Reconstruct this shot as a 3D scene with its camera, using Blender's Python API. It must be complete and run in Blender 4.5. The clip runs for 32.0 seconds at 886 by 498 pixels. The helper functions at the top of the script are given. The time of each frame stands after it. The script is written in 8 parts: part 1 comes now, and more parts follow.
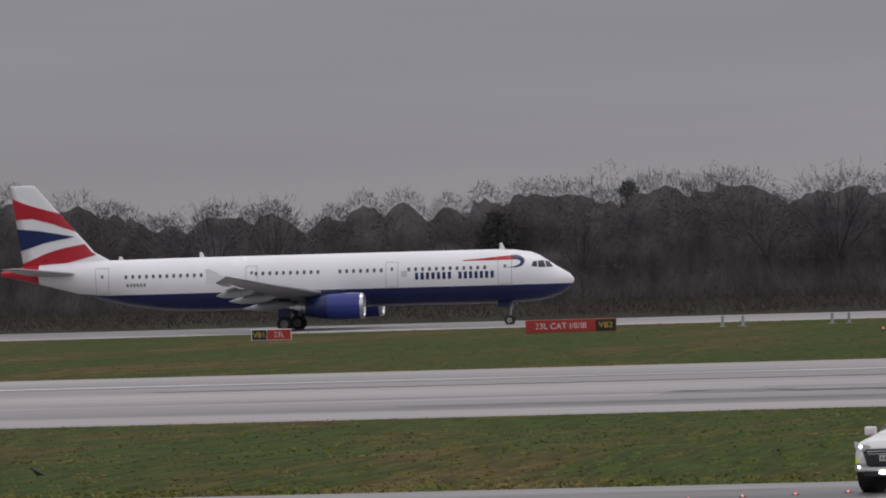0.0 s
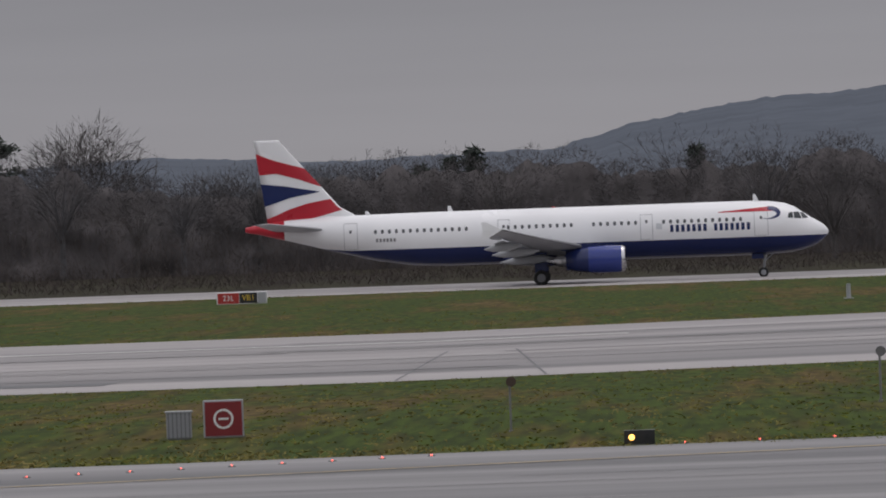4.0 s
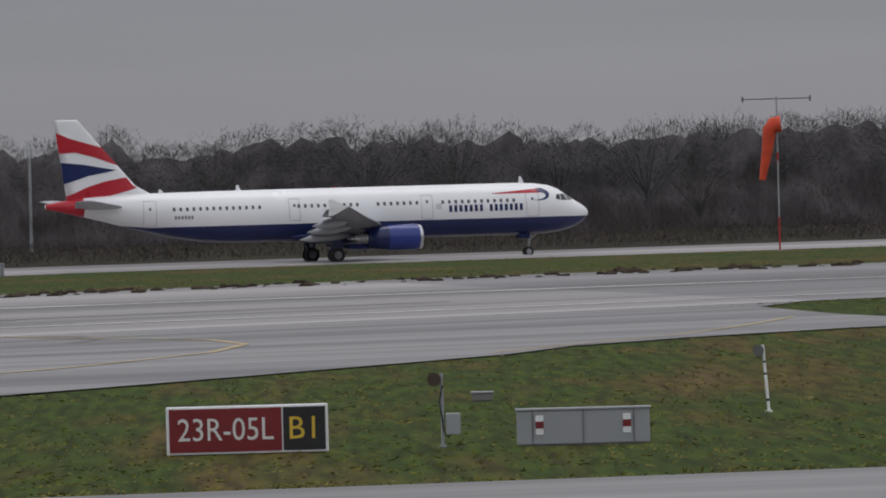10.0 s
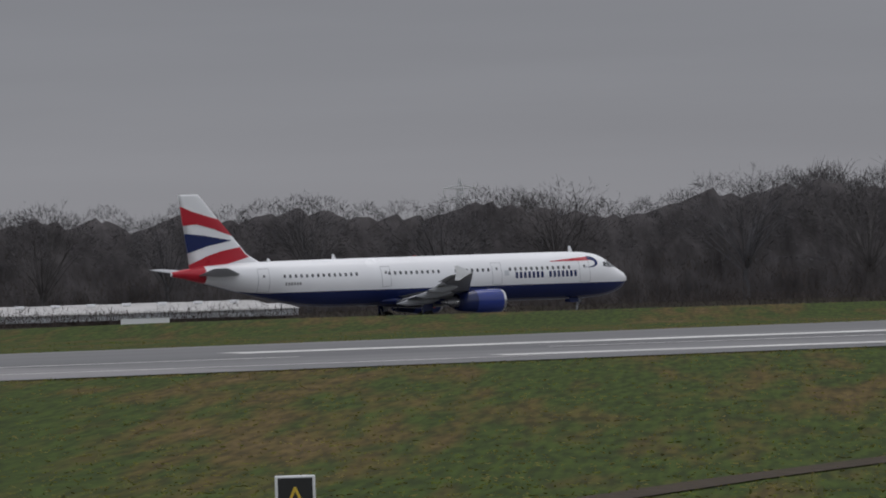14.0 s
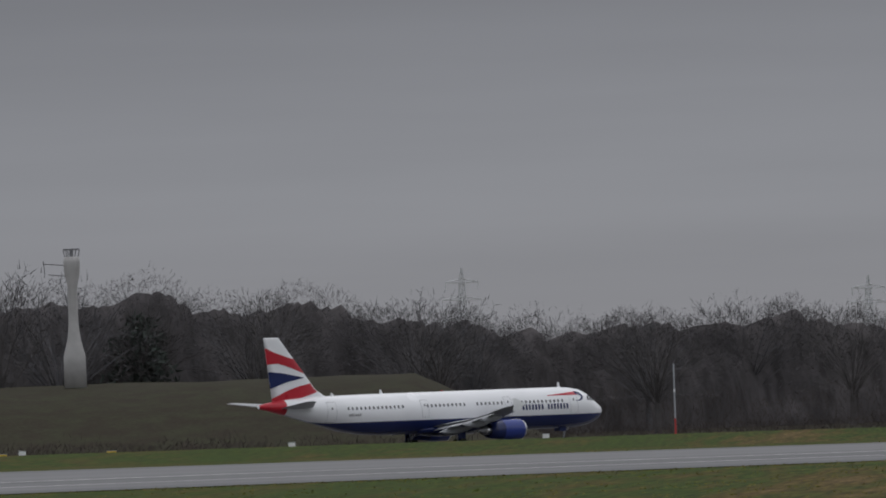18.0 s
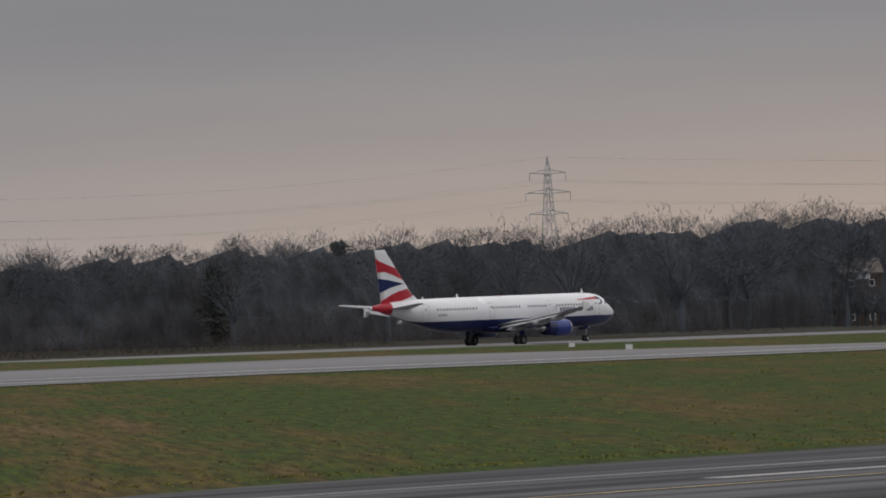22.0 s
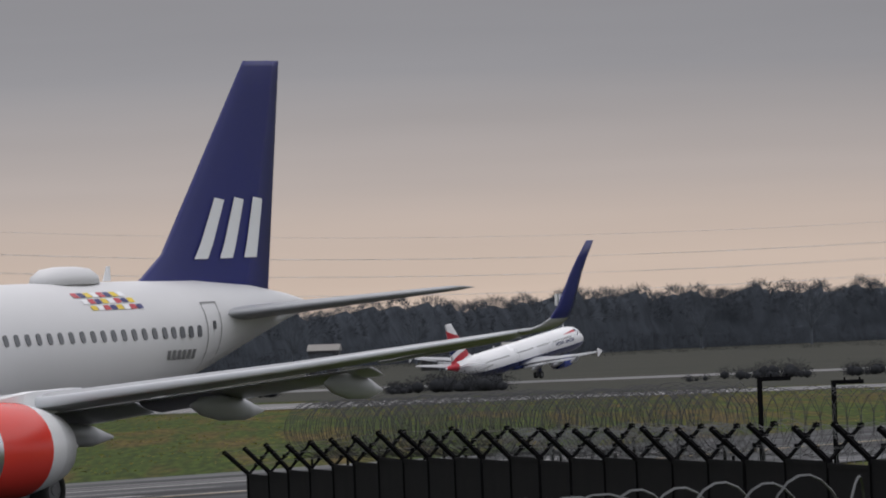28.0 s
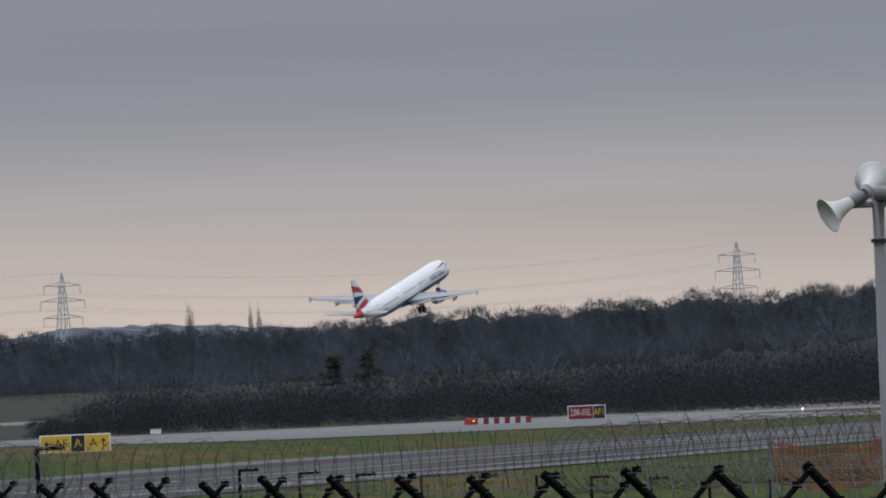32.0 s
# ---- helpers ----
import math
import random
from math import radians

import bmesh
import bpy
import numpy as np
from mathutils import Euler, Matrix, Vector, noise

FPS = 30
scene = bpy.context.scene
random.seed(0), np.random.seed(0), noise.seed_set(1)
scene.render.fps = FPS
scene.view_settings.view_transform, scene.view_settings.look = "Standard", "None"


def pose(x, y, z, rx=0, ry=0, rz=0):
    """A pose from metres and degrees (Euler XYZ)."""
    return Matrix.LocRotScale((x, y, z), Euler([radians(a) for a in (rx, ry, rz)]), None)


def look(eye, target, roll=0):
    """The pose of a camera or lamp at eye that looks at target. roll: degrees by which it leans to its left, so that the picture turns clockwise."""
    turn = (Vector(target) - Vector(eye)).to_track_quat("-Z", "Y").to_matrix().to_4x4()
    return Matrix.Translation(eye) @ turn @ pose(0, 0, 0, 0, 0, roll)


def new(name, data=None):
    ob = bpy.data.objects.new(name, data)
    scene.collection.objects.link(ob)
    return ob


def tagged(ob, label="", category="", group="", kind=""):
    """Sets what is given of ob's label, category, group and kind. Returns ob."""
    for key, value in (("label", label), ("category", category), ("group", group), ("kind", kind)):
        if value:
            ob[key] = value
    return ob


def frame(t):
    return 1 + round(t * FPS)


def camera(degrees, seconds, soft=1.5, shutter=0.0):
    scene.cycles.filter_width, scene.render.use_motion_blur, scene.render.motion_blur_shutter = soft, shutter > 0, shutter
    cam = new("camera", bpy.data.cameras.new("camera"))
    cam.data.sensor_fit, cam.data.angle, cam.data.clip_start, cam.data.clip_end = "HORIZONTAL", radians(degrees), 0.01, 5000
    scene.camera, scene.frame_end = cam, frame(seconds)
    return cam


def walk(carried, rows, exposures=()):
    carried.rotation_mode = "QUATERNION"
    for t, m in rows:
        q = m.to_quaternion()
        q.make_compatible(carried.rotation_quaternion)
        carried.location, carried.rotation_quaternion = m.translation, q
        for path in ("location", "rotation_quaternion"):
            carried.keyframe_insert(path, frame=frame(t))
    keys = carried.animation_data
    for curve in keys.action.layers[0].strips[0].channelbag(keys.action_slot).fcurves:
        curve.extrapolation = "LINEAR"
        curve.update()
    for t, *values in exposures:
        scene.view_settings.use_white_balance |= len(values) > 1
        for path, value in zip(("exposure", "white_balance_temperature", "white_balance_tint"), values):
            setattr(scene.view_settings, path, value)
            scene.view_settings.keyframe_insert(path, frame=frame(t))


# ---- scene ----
# ---- the camera: a long lens on a tripod on a low mound, turned after the departing airliner ----
EYE = Vector((0.0, 0.0, 5.6))
TURNS = [  # seconds, heading, tilt and lean in degrees
    (0, -6.897, -0.217, -1.61), (0.2, -6.079, -0.153, -1.65), (0.5, -6.162, -0.147, -1.73), (1, -5.730, -0.443, -1.84), (1.2, -5.906, -0.558, -1.90), (1.5, -5.529, -0.639, -1.98),
    (2, -4.826, -0.717, -2.10), (2.5, -4.035, -0.801, -2.20), (3, -2.852, -0.801, -2.17), (3.5, -2.218, -0.571, -2.05),
    (5.5, 2.688, -0.418, -1.83), (6, 4.142, -0.515, -1.49), (6.5, 5.427, -0.566, -1.55), (7, 6.666, -0.493, -1.54),
    (7.5, 7.916, -0.392, -1.73), (8, 9.430, -0.257, -1.58), (8.5, 11.076, -0.435, -1.57), (9, 12.492, -0.597, -1.52),
    (9.5, 13.996, -0.609, -1.45), (10, 16.070, -0.586, -1.52), (10.5, 16.874, -0.565, -1.63), (11, 18.109, -0.467, -1.59),
    (11.5, 19.507, -0.221, -1.60), (12, 21.409, -0.159, -1.66), (12.5, 23.159, -0.114, -1.60), (13, 24.928, -0.112, -1.70),
    (13.5, 26.705, -0.131, -1.73), (14, 28.300, -0.142, -1.73), (14.5, 29.821, -0.146, -1.44), (15, 32.074, -0.181, -1.53),
    (15.5, 33.874, -0.294, -1.59), (17.5, 38.763, 0.486, -1.85), (18, 40.156, 0.616, -1.93), (18.5, 41.409, 0.568, -1.98),
    (19, 42.756, 0.430, -1.98), (19.5, 44.120, 0.629, -2.09), (20, 44.861, -0.123, -2.09), (20.5, 46.153, -0.264, -2.15),
    (21, 47.801, 0.010, -2.00), (21.5, 48.999, 0.280, -1.91), (22, 49.815, 0.034, -1.90), (22.5, 51.055, 0.090, -1.78),
    (23, 52.096, 0.171, -1.75), (23.5, 53.529, 0.148, -1.89), (24, 54.330, 0.094, -2.13), (24.5, 55.439, -0.035, -2.21),
    (25, 56.668, 0.083, -2.23), (25.5, 57.920, 0.134, -2.10), (26, 59.104, 0.136, -2.10), (26.5, 59.633, 0.132, -2.09),
    (28.5, 61.487, 0.256, -2.09), (29, 62.455, 0.160, -2.09), (29.5, 63.649, 0.143, -2.05), (30, 64.165, 0.273, -2.03),
    (30.5, 64.870, 0.303, -1.83), (31, 65.617, 0.342, -1.93), (31.5, 66.030, 0.374, -2.15), (32, 66.399, 0.415, -2.42),
]


def aim(t, heading, tilt, lean):
    a, b = radians(heading), radians(tilt)
    way = Vector((math.sin(a) * math.cos(b), math.cos(a) * math.cos(b), math.sin(b)))
    return (t, look(EYE, EYE + way * 100, lean))


cam = camera(5.257, 32.0, soft=1.9)
walk(cam, [aim(*row) for row in TURNS],
     exposures=[(0, -0.12, 6450, 14), (6, -0.13, 6400, 13), (10, -0.12, 6300, 11), (13, -0.15, 6230, 13), (15, -0.22, 6250, 9), (18, -0.22, 6250, 10), (20, -0.34, 6350, 10), (22, -0.2, 6550, 12), (24, -0.06, 6500, 12), (26, 0.05, 6450, 12), (28, 0.1, 6380, 12), (30, 0.12, 6060, 10), (32, 0.12, 5960, 9)])

# ---- world: a closed winter cloud cover, with a pale warm band low in the south-west ----
world = bpy.data.worlds.new("overcast_sky")
scene.world = world
world.use_nodes = True
wn, wl = world.node_tree.nodes, world.node_tree.links
wn.clear()
SUN_AZ, SUN_EL = 61.0, 9.0


w_out = wn.new("ShaderNodeOutputWorld")
w_bg = wn.new("ShaderNodeBackground")
w_sky = wn.new("ShaderNodeTexSky")
w_sky.sky_type, w_sky.sun_disc = "NISHITA", False
w_sky.sun_elevation, w_sky.sun_rotation = radians(SUN_EL), radians(SUN_AZ)
w_sky.air_density, w_sky.dust_density, w_sky.ozone_density = 1.0, 4.0, 1.0
w_co = wn.new("ShaderNodeTexCoord")
w_sep = wn.new("ShaderNodeSeparateXYZ")
wl.new(w_co.outputs["Generated"], w_sep.inputs[0])
# cloud brightness by height
w_up = wn.new("ShaderNodeValToRGB")
e = w_up.color_ramp.elements
e[0].position, e[0].color = 0.0, (0.30, 0.295, 0.303, 1)
e[1].position, e[1].color = 1.0, (0.9, 0.9, 0.93, 1)
for pos, col in ((0.018, (0.278, 0.279, 0.292, 1)), (0.045, (0.226, 0.229, 0.246, 1)), (0.12, (0.46, 0.465, 0.485, 1)), (0.3, (0.76, 0.765, 0.79, 1))):
    k = e.new(pos)
    k.color = col
wl.new(w_sep.outputs["Z"], w_up.inputs["Fac"])
# the warm band: where the direction is near the low sun's heading and near the horizon
w_dot = wn.new("ShaderNodeVectorMath")
w_dot.operation = "DOT_PRODUCT"
w_dot.inputs[1].default_value = (math.sin(radians(SUN_AZ)), math.cos(radians(SUN_AZ)), 0)
wl.new(w_co.outputs["Generated"], w_dot.inputs[0])
w_side = wn.new("ShaderNodeMapRange")
w_side.inputs["From Min"].default_value, w_side.inputs["From Max"].default_value = 0.95, 1.0
wl.new(w_dot.outputs["Value"], w_side.inputs["Value"])
w_low = wn.new("ShaderNodeValToRGB")
e = w_low.color_ramp.elements
e[0].position, e[0].color = 0.0, (1, 1, 1, 1)
e[1].position, e[1].color = 0.024, (0, 0, 0, 1)
for pos, v in ((0.006, 0.8), (0.012, 0.4)):
    e.new(pos).color = (v, v, v, 1)
wl.new(w_sep.outputs["Z"], w_low.inputs["Fac"])
w_amt = wn.new("ShaderNodeMath")
w_amt.operation = "MULTIPLY"
wl.new(w_side.outputs["Result"], w_amt.inputs[0])
wl.new(w_low.outputs["Color"], w_amt.inputs[1])
w_warm = wn.new("ShaderNodeMix")
w_warm.data_type = "RGBA"
w_warm.inputs["B"].default_value = (0.60, 0.482, 0.395, 1)
wl.new(w_amt.outputs[0], w_warm.inputs["Factor"])
# soft cloud streaks, long and level
w_map = wn.new("ShaderNodeMapping")
w_map.inputs["Scale"].default_value = (3.0, 3.0, 40.0)
wl.new(w_co.outputs["Generated"], w_map.inputs["Vector"])
w_noise = wn.new("ShaderNodeTexNoise")
w_noise.inputs["Scale"].default_value, w_noise.inputs["Detail"].default_value = 1.6, 5.0
wl.new(w_map.outputs["Vector"], w_noise.inputs["Vector"])
w_nr = wn.new("ShaderNodeMapRange")
w_nr.inputs["From Min"].default_value, w_nr.inputs["From Max"].default_value = 0.3, 0.7
w_nr.inputs["To Min"].default_value, w_nr.inputs["To Max"].default_value = 0.90, 1.08
wl.new(w_noise.outputs["Fac"], w_nr.inputs["Value"])
w_mul = wn.new("ShaderNodeVectorMath")
w_mul.operation = "SCALE"
wl.new(w_up.outputs["Color"], w_warm.inputs["A"])
wl.new(w_warm.outputs["Result"], w_mul.inputs[0])
wl.new(w_nr.outputs["Result"], w_mul.inputs["Scale"])
w_mix = wn.new("ShaderNodeMix")
w_mix.data_type = "RGBA"
w_mix.inputs["Factor"].default_value = 0.0002
wl.new(w_mul.outputs["Vector"], w_mix.inputs["A"])
wl.new(w_sky.outputs["Color"], w_mix.inputs["B"])
wl.new(w_mix.outputs["Result"], w_bg.inputs["Color"])
w_bg.inputs["Strength"].default_value = 1.0
wl.new(w_bg.outputs[0], w_out.inputs[0])

sun_data = bpy.data.lights.new("sun", "SUN")
sun_data.energy, sun_data.angle, sun_data.color = 0.5, radians(30), (1.0, 0.93, 0.86)
sun = new("sun", sun_data)
sun.matrix_world = look((0, 0, 200), (-200 * math.sin(radians(20)), -200 * math.cos(radians(20)) * 0.3, -60))


# ---- materials ----
def mat(name, col, rough=0.6, metal=0.0, var=0.15, scale=3.0, bump=0.0, bscale=30.0, col2=None, stretch=(1, 1, 1), fine=0.08, emit=0.0, spec=0.5, detail=6.0, ramp=(0.35, 0.65)):
    """Colour with variation at two scales, roughness that varies with it, and fine relief, all in metres."""
    m = bpy.data.materials.new(name)
    m.use_nodes = True
    n, l = m.node_tree.nodes, m.node_tree.links
    b = n["Principled BSDF"]
    b.inputs["Metallic"].default_value, b.inputs["Roughness"].default_value = metal, rough
    b.inputs["Specular IOR Level"].default_value = spec
    c = (*col, 1)
    if emit:
        b.inputs["Emission Color"].default_value, b.inputs["Emission Strength"].default_value = c, emit
    if not (var or col2 or bump):
        b.inputs["Base Color"].default_value = c
        return m
    co = n.new("ShaderNodeTexCoord")
    mp = n.new("ShaderNodeMapping")
    mp.inputs["Scale"].default_value = stretch
    l.new(co.outputs["Object"], mp.inputs["Vector"])
    big, small = n.new("ShaderNodeTexNoise"), n.new("ShaderNodeTexNoise")
    big.inputs["Scale"].default_value, big.inputs["Detail"].default_value = 1.0 / scale, detail
    small.inputs["Scale"].default_value, small.inputs["Detail"].default_value = bscale, 3.0
    for t in (big, small):
        l.new(mp.outputs["Vector"], t.inputs["Vector"])
    r = n.new("ShaderNodeValToRGB")
    r.color_ramp.elements[0].position, r.color_ramp.elements[1].position = ramp
    r.color_ramp.elements[0].color = tuple(v * (1 - var) for v in col) + (1,)
    r.color_ramp.elements[1].color = (*col2, 1) if col2 else tuple(min(1, v * (1 + var)) for v in col) + (1,)
    l.new(big.outputs["Fac"], r.inputs["Fac"])
    sc = n.new("ShaderNodeMapRange")
    sc.inputs["To Min"].default_value, sc.inputs["To Max"].default_value = 1 - fine, 1 + fine
    l.new(small.outputs["Fac"], sc.inputs["Value"])
    vm = n.new("ShaderNodeVectorMath")
    vm.operation = "SCALE"
    l.new(r.outputs["Color"], vm.inputs[0])
    l.new(sc.outputs["Result"], vm.inputs["Scale"])
    l.new(vm.outputs["Vector"], b.inputs["Base Color"])
    rr = n.new("ShaderNodeMapRange")
    rr.inputs["To Min"].default_value, rr.inputs["To Max"].default_value = max(0.02, rough - 0.1), min(1, rough + 0.1)
    l.new(big.outputs["Fac"], rr.inputs["Value"])
    l.new(rr.outputs["Result"], b.inputs["Roughness"])
    if bump:
        bp = n.new("ShaderNodeBump")
        bp.inputs["Strength"].default_value, bp.inputs["Distance"].default_value = min(1, bump), 0.02
        l.new(small.outputs["Fac"], bp.inputs["Height"])
        l.new(bp.outputs["Normal"], b.inputs["Normal"])
    return m


M = {}
# the pale asphalt tones carry the sky's sheen on wet ground; specular stays low
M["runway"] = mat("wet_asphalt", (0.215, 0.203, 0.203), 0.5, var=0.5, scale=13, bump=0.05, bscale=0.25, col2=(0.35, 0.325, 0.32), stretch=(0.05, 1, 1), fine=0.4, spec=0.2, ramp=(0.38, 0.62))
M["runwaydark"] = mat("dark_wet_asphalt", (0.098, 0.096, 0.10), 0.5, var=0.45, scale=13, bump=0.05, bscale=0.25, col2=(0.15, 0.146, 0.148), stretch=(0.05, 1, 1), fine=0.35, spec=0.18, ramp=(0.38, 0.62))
M["runwaymid"] = mat("mid_grey_wet_asphalt", (0.145, 0.14, 0.142), 0.5, var=0.5, scale=13, bump=0.05, bscale=0.25, col2=(0.22, 0.208, 0.21), stretch=(0.05, 1, 1), fine=0.38, spec=0.2, ramp=(0.38, 0.62))
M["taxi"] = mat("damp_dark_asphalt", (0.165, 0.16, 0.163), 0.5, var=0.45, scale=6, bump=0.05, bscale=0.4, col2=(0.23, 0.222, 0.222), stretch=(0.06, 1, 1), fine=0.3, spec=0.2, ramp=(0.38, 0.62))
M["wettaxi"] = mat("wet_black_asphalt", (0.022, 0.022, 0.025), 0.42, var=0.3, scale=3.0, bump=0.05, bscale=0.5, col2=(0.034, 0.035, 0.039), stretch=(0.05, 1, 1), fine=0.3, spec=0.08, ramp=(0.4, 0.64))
wet = M["wettaxi"].node_tree.nodes
for node in list(wet):
    if node.type == "MAP_RANGE" and node.outputs["Result"].links[0].to_socket.name == "Roughness":
        node.inputs["From Min"].default_value, node.inputs["From Max"].default_value = 0.4, 0.62
        node.inputs["To Min"].default_value, node.inputs["To Max"].default_value = 0.66, 0.42
M["concrete"] = mat("worn_concrete", (0.20, 0.19, 0.18), 0.55, var=0.2, scale=6, bump=0.1, bscale=6.0, stretch=(0.3, 1, 1))
M["paint"] = mat("worn_white_paint", (0.55, 0.54, 0.52), 0.5, var=0.25, scale=2.0, stretch=(0.3, 1, 1))
M["yellowline"] = mat("worn_yellow_paint", (0.40, 0.30, 0.14), 0.6, var=0.25, scale=2.0)
M["white"] = mat("glossy_white_paint", (0.85, 0.855, 0.87), 0.25, var=0.03, scale=4, fine=0.01)
M["navy"] = mat("dark_blue_paint", (0.012, 0.022, 0.10), 0.22, var=0.05, scale=3, fine=0.02)
M["red"] = mat("red_paint", (0.46, 0.014, 0.03), 0.3, var=0.06, scale=2, fine=0.02)
M["grey"] = mat("light_grey_paint", (0.34, 0.35, 0.37), 0.4, var=0.06, scale=2, fine=0.03)
M["midgrey"] = mat("mid_grey_metal", (0.2, 0.2, 0.21), 0.45, metal=0.3, var=0.1, scale=1)
M["dark"] = mat("dark_cavity", (0.015, 0.015, 0.017), 0.6, var=0.1, scale=1)
M["rubber"] = mat("tyre_rubber", (0.02, 0.02, 0.02), 0.85, var=0.15, scale=0.3)
M["metal"] = mat("bare_metal", (0.6, 0.6, 0.62), 0.28, metal=1.0, var=0.06, scale=0.5)
M["glass"] = mat("dark_window_glass", (0.03, 0.035, 0.04), 0.08, var=0.05, scale=1)
M["bark"] = mat("winter_bark", (0.096, 0.090, 0.089), 0.95, var=0.25, scale=1.5, spec=0.05)
M["scrub"] = mat("bare_brown_scrub", (0.074, 0.063, 0.058), 0.95, var=0.2, scale=4, spec=0.02)
# inner shade put into the colour: stems darker than the crowns over them
M["woodwall"] = mat("dim_inner_stems", (0.083, 0.077, 0.078), 0.95, var=0.25, scale=2.2, bscale=2.2, stretch=(1, 1, 0.2), fine=0.35, spec=0.0)
M["crownmass"] = mat("paled_bare_crowns", (0.100, 0.095, 0.098), 0.95, var=0.25, scale=1.8, bscale=2.6, stretch=(1, 1, 0.4), fine=0.45, spec=0.0)
# haze of distance put into these tones: the same wood, bluer farther off
M["crownmid"] = mat("hazed_mid_crowns", (0.088, 0.093, 0.102), 0.95, var=0.22, scale=2.0, bscale=2.2, stretch=(1, 1, 0.4), fine=0.35, spec=0.0)
M["wallmid"] = mat("hazed_mid_stems", (0.076, 0.080, 0.087), 0.95, var=0.2, scale=2.2, bscale=2.0, stretch=(1, 1, 0.2), fine=0.3, spec=0.0)
M["crownfar"] = mat("far_hazed_twigs", (0.082, 0.092, 0.108), 0.95, var=0.2, scale=4.0, bscale=0.9, fine=0.15, spec=0.0)
M["woodfar"] = mat("far_hazed_stems", (0.062, 0.070, 0.083), 0.95, var=0.12, scale=4.0, bscale=0.9, stretch=(1, 1, 0.25), fine=0.12, spec=0.0)
# bark of the back rows, lightened and blued to carry haze
M["bark_back"] = mat("hazed_back_bark", (0.102, 0.100, 0.105), 0.95, var=0.2, scale=1.5, spec=0.05)
M["ever"] = mat("evergreen_needles", (0.056, 0.066, 0.058), 0.9, var=0.3, scale=2, spec=0.1)
# bark of the farthest trees, its haze painted in stronger still
M["bark_far"] = mat("hazed_winter_bark", (0.105, 0.119, 0.138), 0.95, var=0.2, scale=2, spec=0.05)
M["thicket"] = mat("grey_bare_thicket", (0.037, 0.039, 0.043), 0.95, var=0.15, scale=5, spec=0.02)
# distance haze is put into the hill's own colour
M["hill"] = mat("hazed_wooded_hill", (0.112, 0.126, 0.150), 1.0, var=0.07, scale=30, bscale=0.06, fine=0.05, spec=0.0)
M["dark_patch"] = mat("dark_repair_asphalt", (0.05, 0.05, 0.052), 0.5, var=0.2, scale=2)
M["palestreak"] = mat("pale_wear_and_sheen", (0.30, 0.285, 0.28), 0.6, var=0.25, scale=3, stretch=(0.2, 1, 1))
M["signred"] = mat("red_sign_face", (0.42, 0.035, 0.03), 0.4, var=0.08, scale=1.5, fine=0.03)
M["signmaroon"] = mat("dark_red_sign_face", (0.20, 0.018, 0.022), 0.35, var=0.08, scale=1, fine=0.03)
M["aerialred"] = mat("faded_red_paint", (0.50, 0.055, 0.035), 0.5, var=0.12, scale=1, fine=0.05)
M["signorange"] = mat("orange_red_sign_face", (0.60, 0.13, 0.06), 0.4, var=0.08, scale=2, fine=0.03)
M["signwhite"] = mat("white_sign_face", (0.72, 0.72, 0.70), 0.4, var=0.05, scale=1)
M["signblack"] = mat("black_sign_face", (0.02, 0.02, 0.022), 0.35, var=0.1, scale=1)
M["signyellow"] = mat("yellow_sign_face", (0.70, 0.48, 0.05), 0.4, var=0.06, scale=1)
M["brownbox"] = mat("dark_brown_paint", (0.07, 0.045, 0.035), 0.6, var=0.15, scale=0.6)
M["amber_on"] = mat("lit_amber_lens", (1.0, 0.55, 0.12), 0.3, var=0, emit=3.0)
M["redlight"] = mat("lit_red_lens", (1.0, 0.14, 0.10), 0.3, var=0, emit=3.5)
M["yellowpost"] = mat("yellow_post_paint", (0.62, 0.42, 0.05), 0.5, var=0.1, scale=0.5)
M["sockorange"] = mat("orange_cloth", (0.64, 0.075, 0.03), 0.8, var=0.1, scale=0.6)
M["greensteel"] = mat("grey_green_steel", (0.10, 0.125, 0.115), 0.6, metal=0.2, var=0.15, scale=1.5)
M["bank"] = mat("brown_bank_grass", (0.055, 0.047, 0.034), 0.95, var=0.3, scale=3, col2=(0.047, 0.047, 0.03), fine=0.3, bscale=2.0, spec=0.05)
M["concretepale"] = mat("pale_concrete", (0.42, 0.41, 0.40), 0.7, var=0.12, scale=2)
M["soil"] = mat("dark_turned_soil", (0.055, 0.042, 0.03), 0.95, var=0.3, scale=0.4, spec=0.1)
M["crow"] = mat("black_feathers", (0.015, 0.015, 0.017), 0.5, var=0.15, scale=0.1)
# steel paled to stand for the haze in front of the pylons
M["pylongrey"] = mat("haze_paled_steel", (0.55, 0.55, 0.57), 0.8, metal=0.0, var=0.08, scale=3)


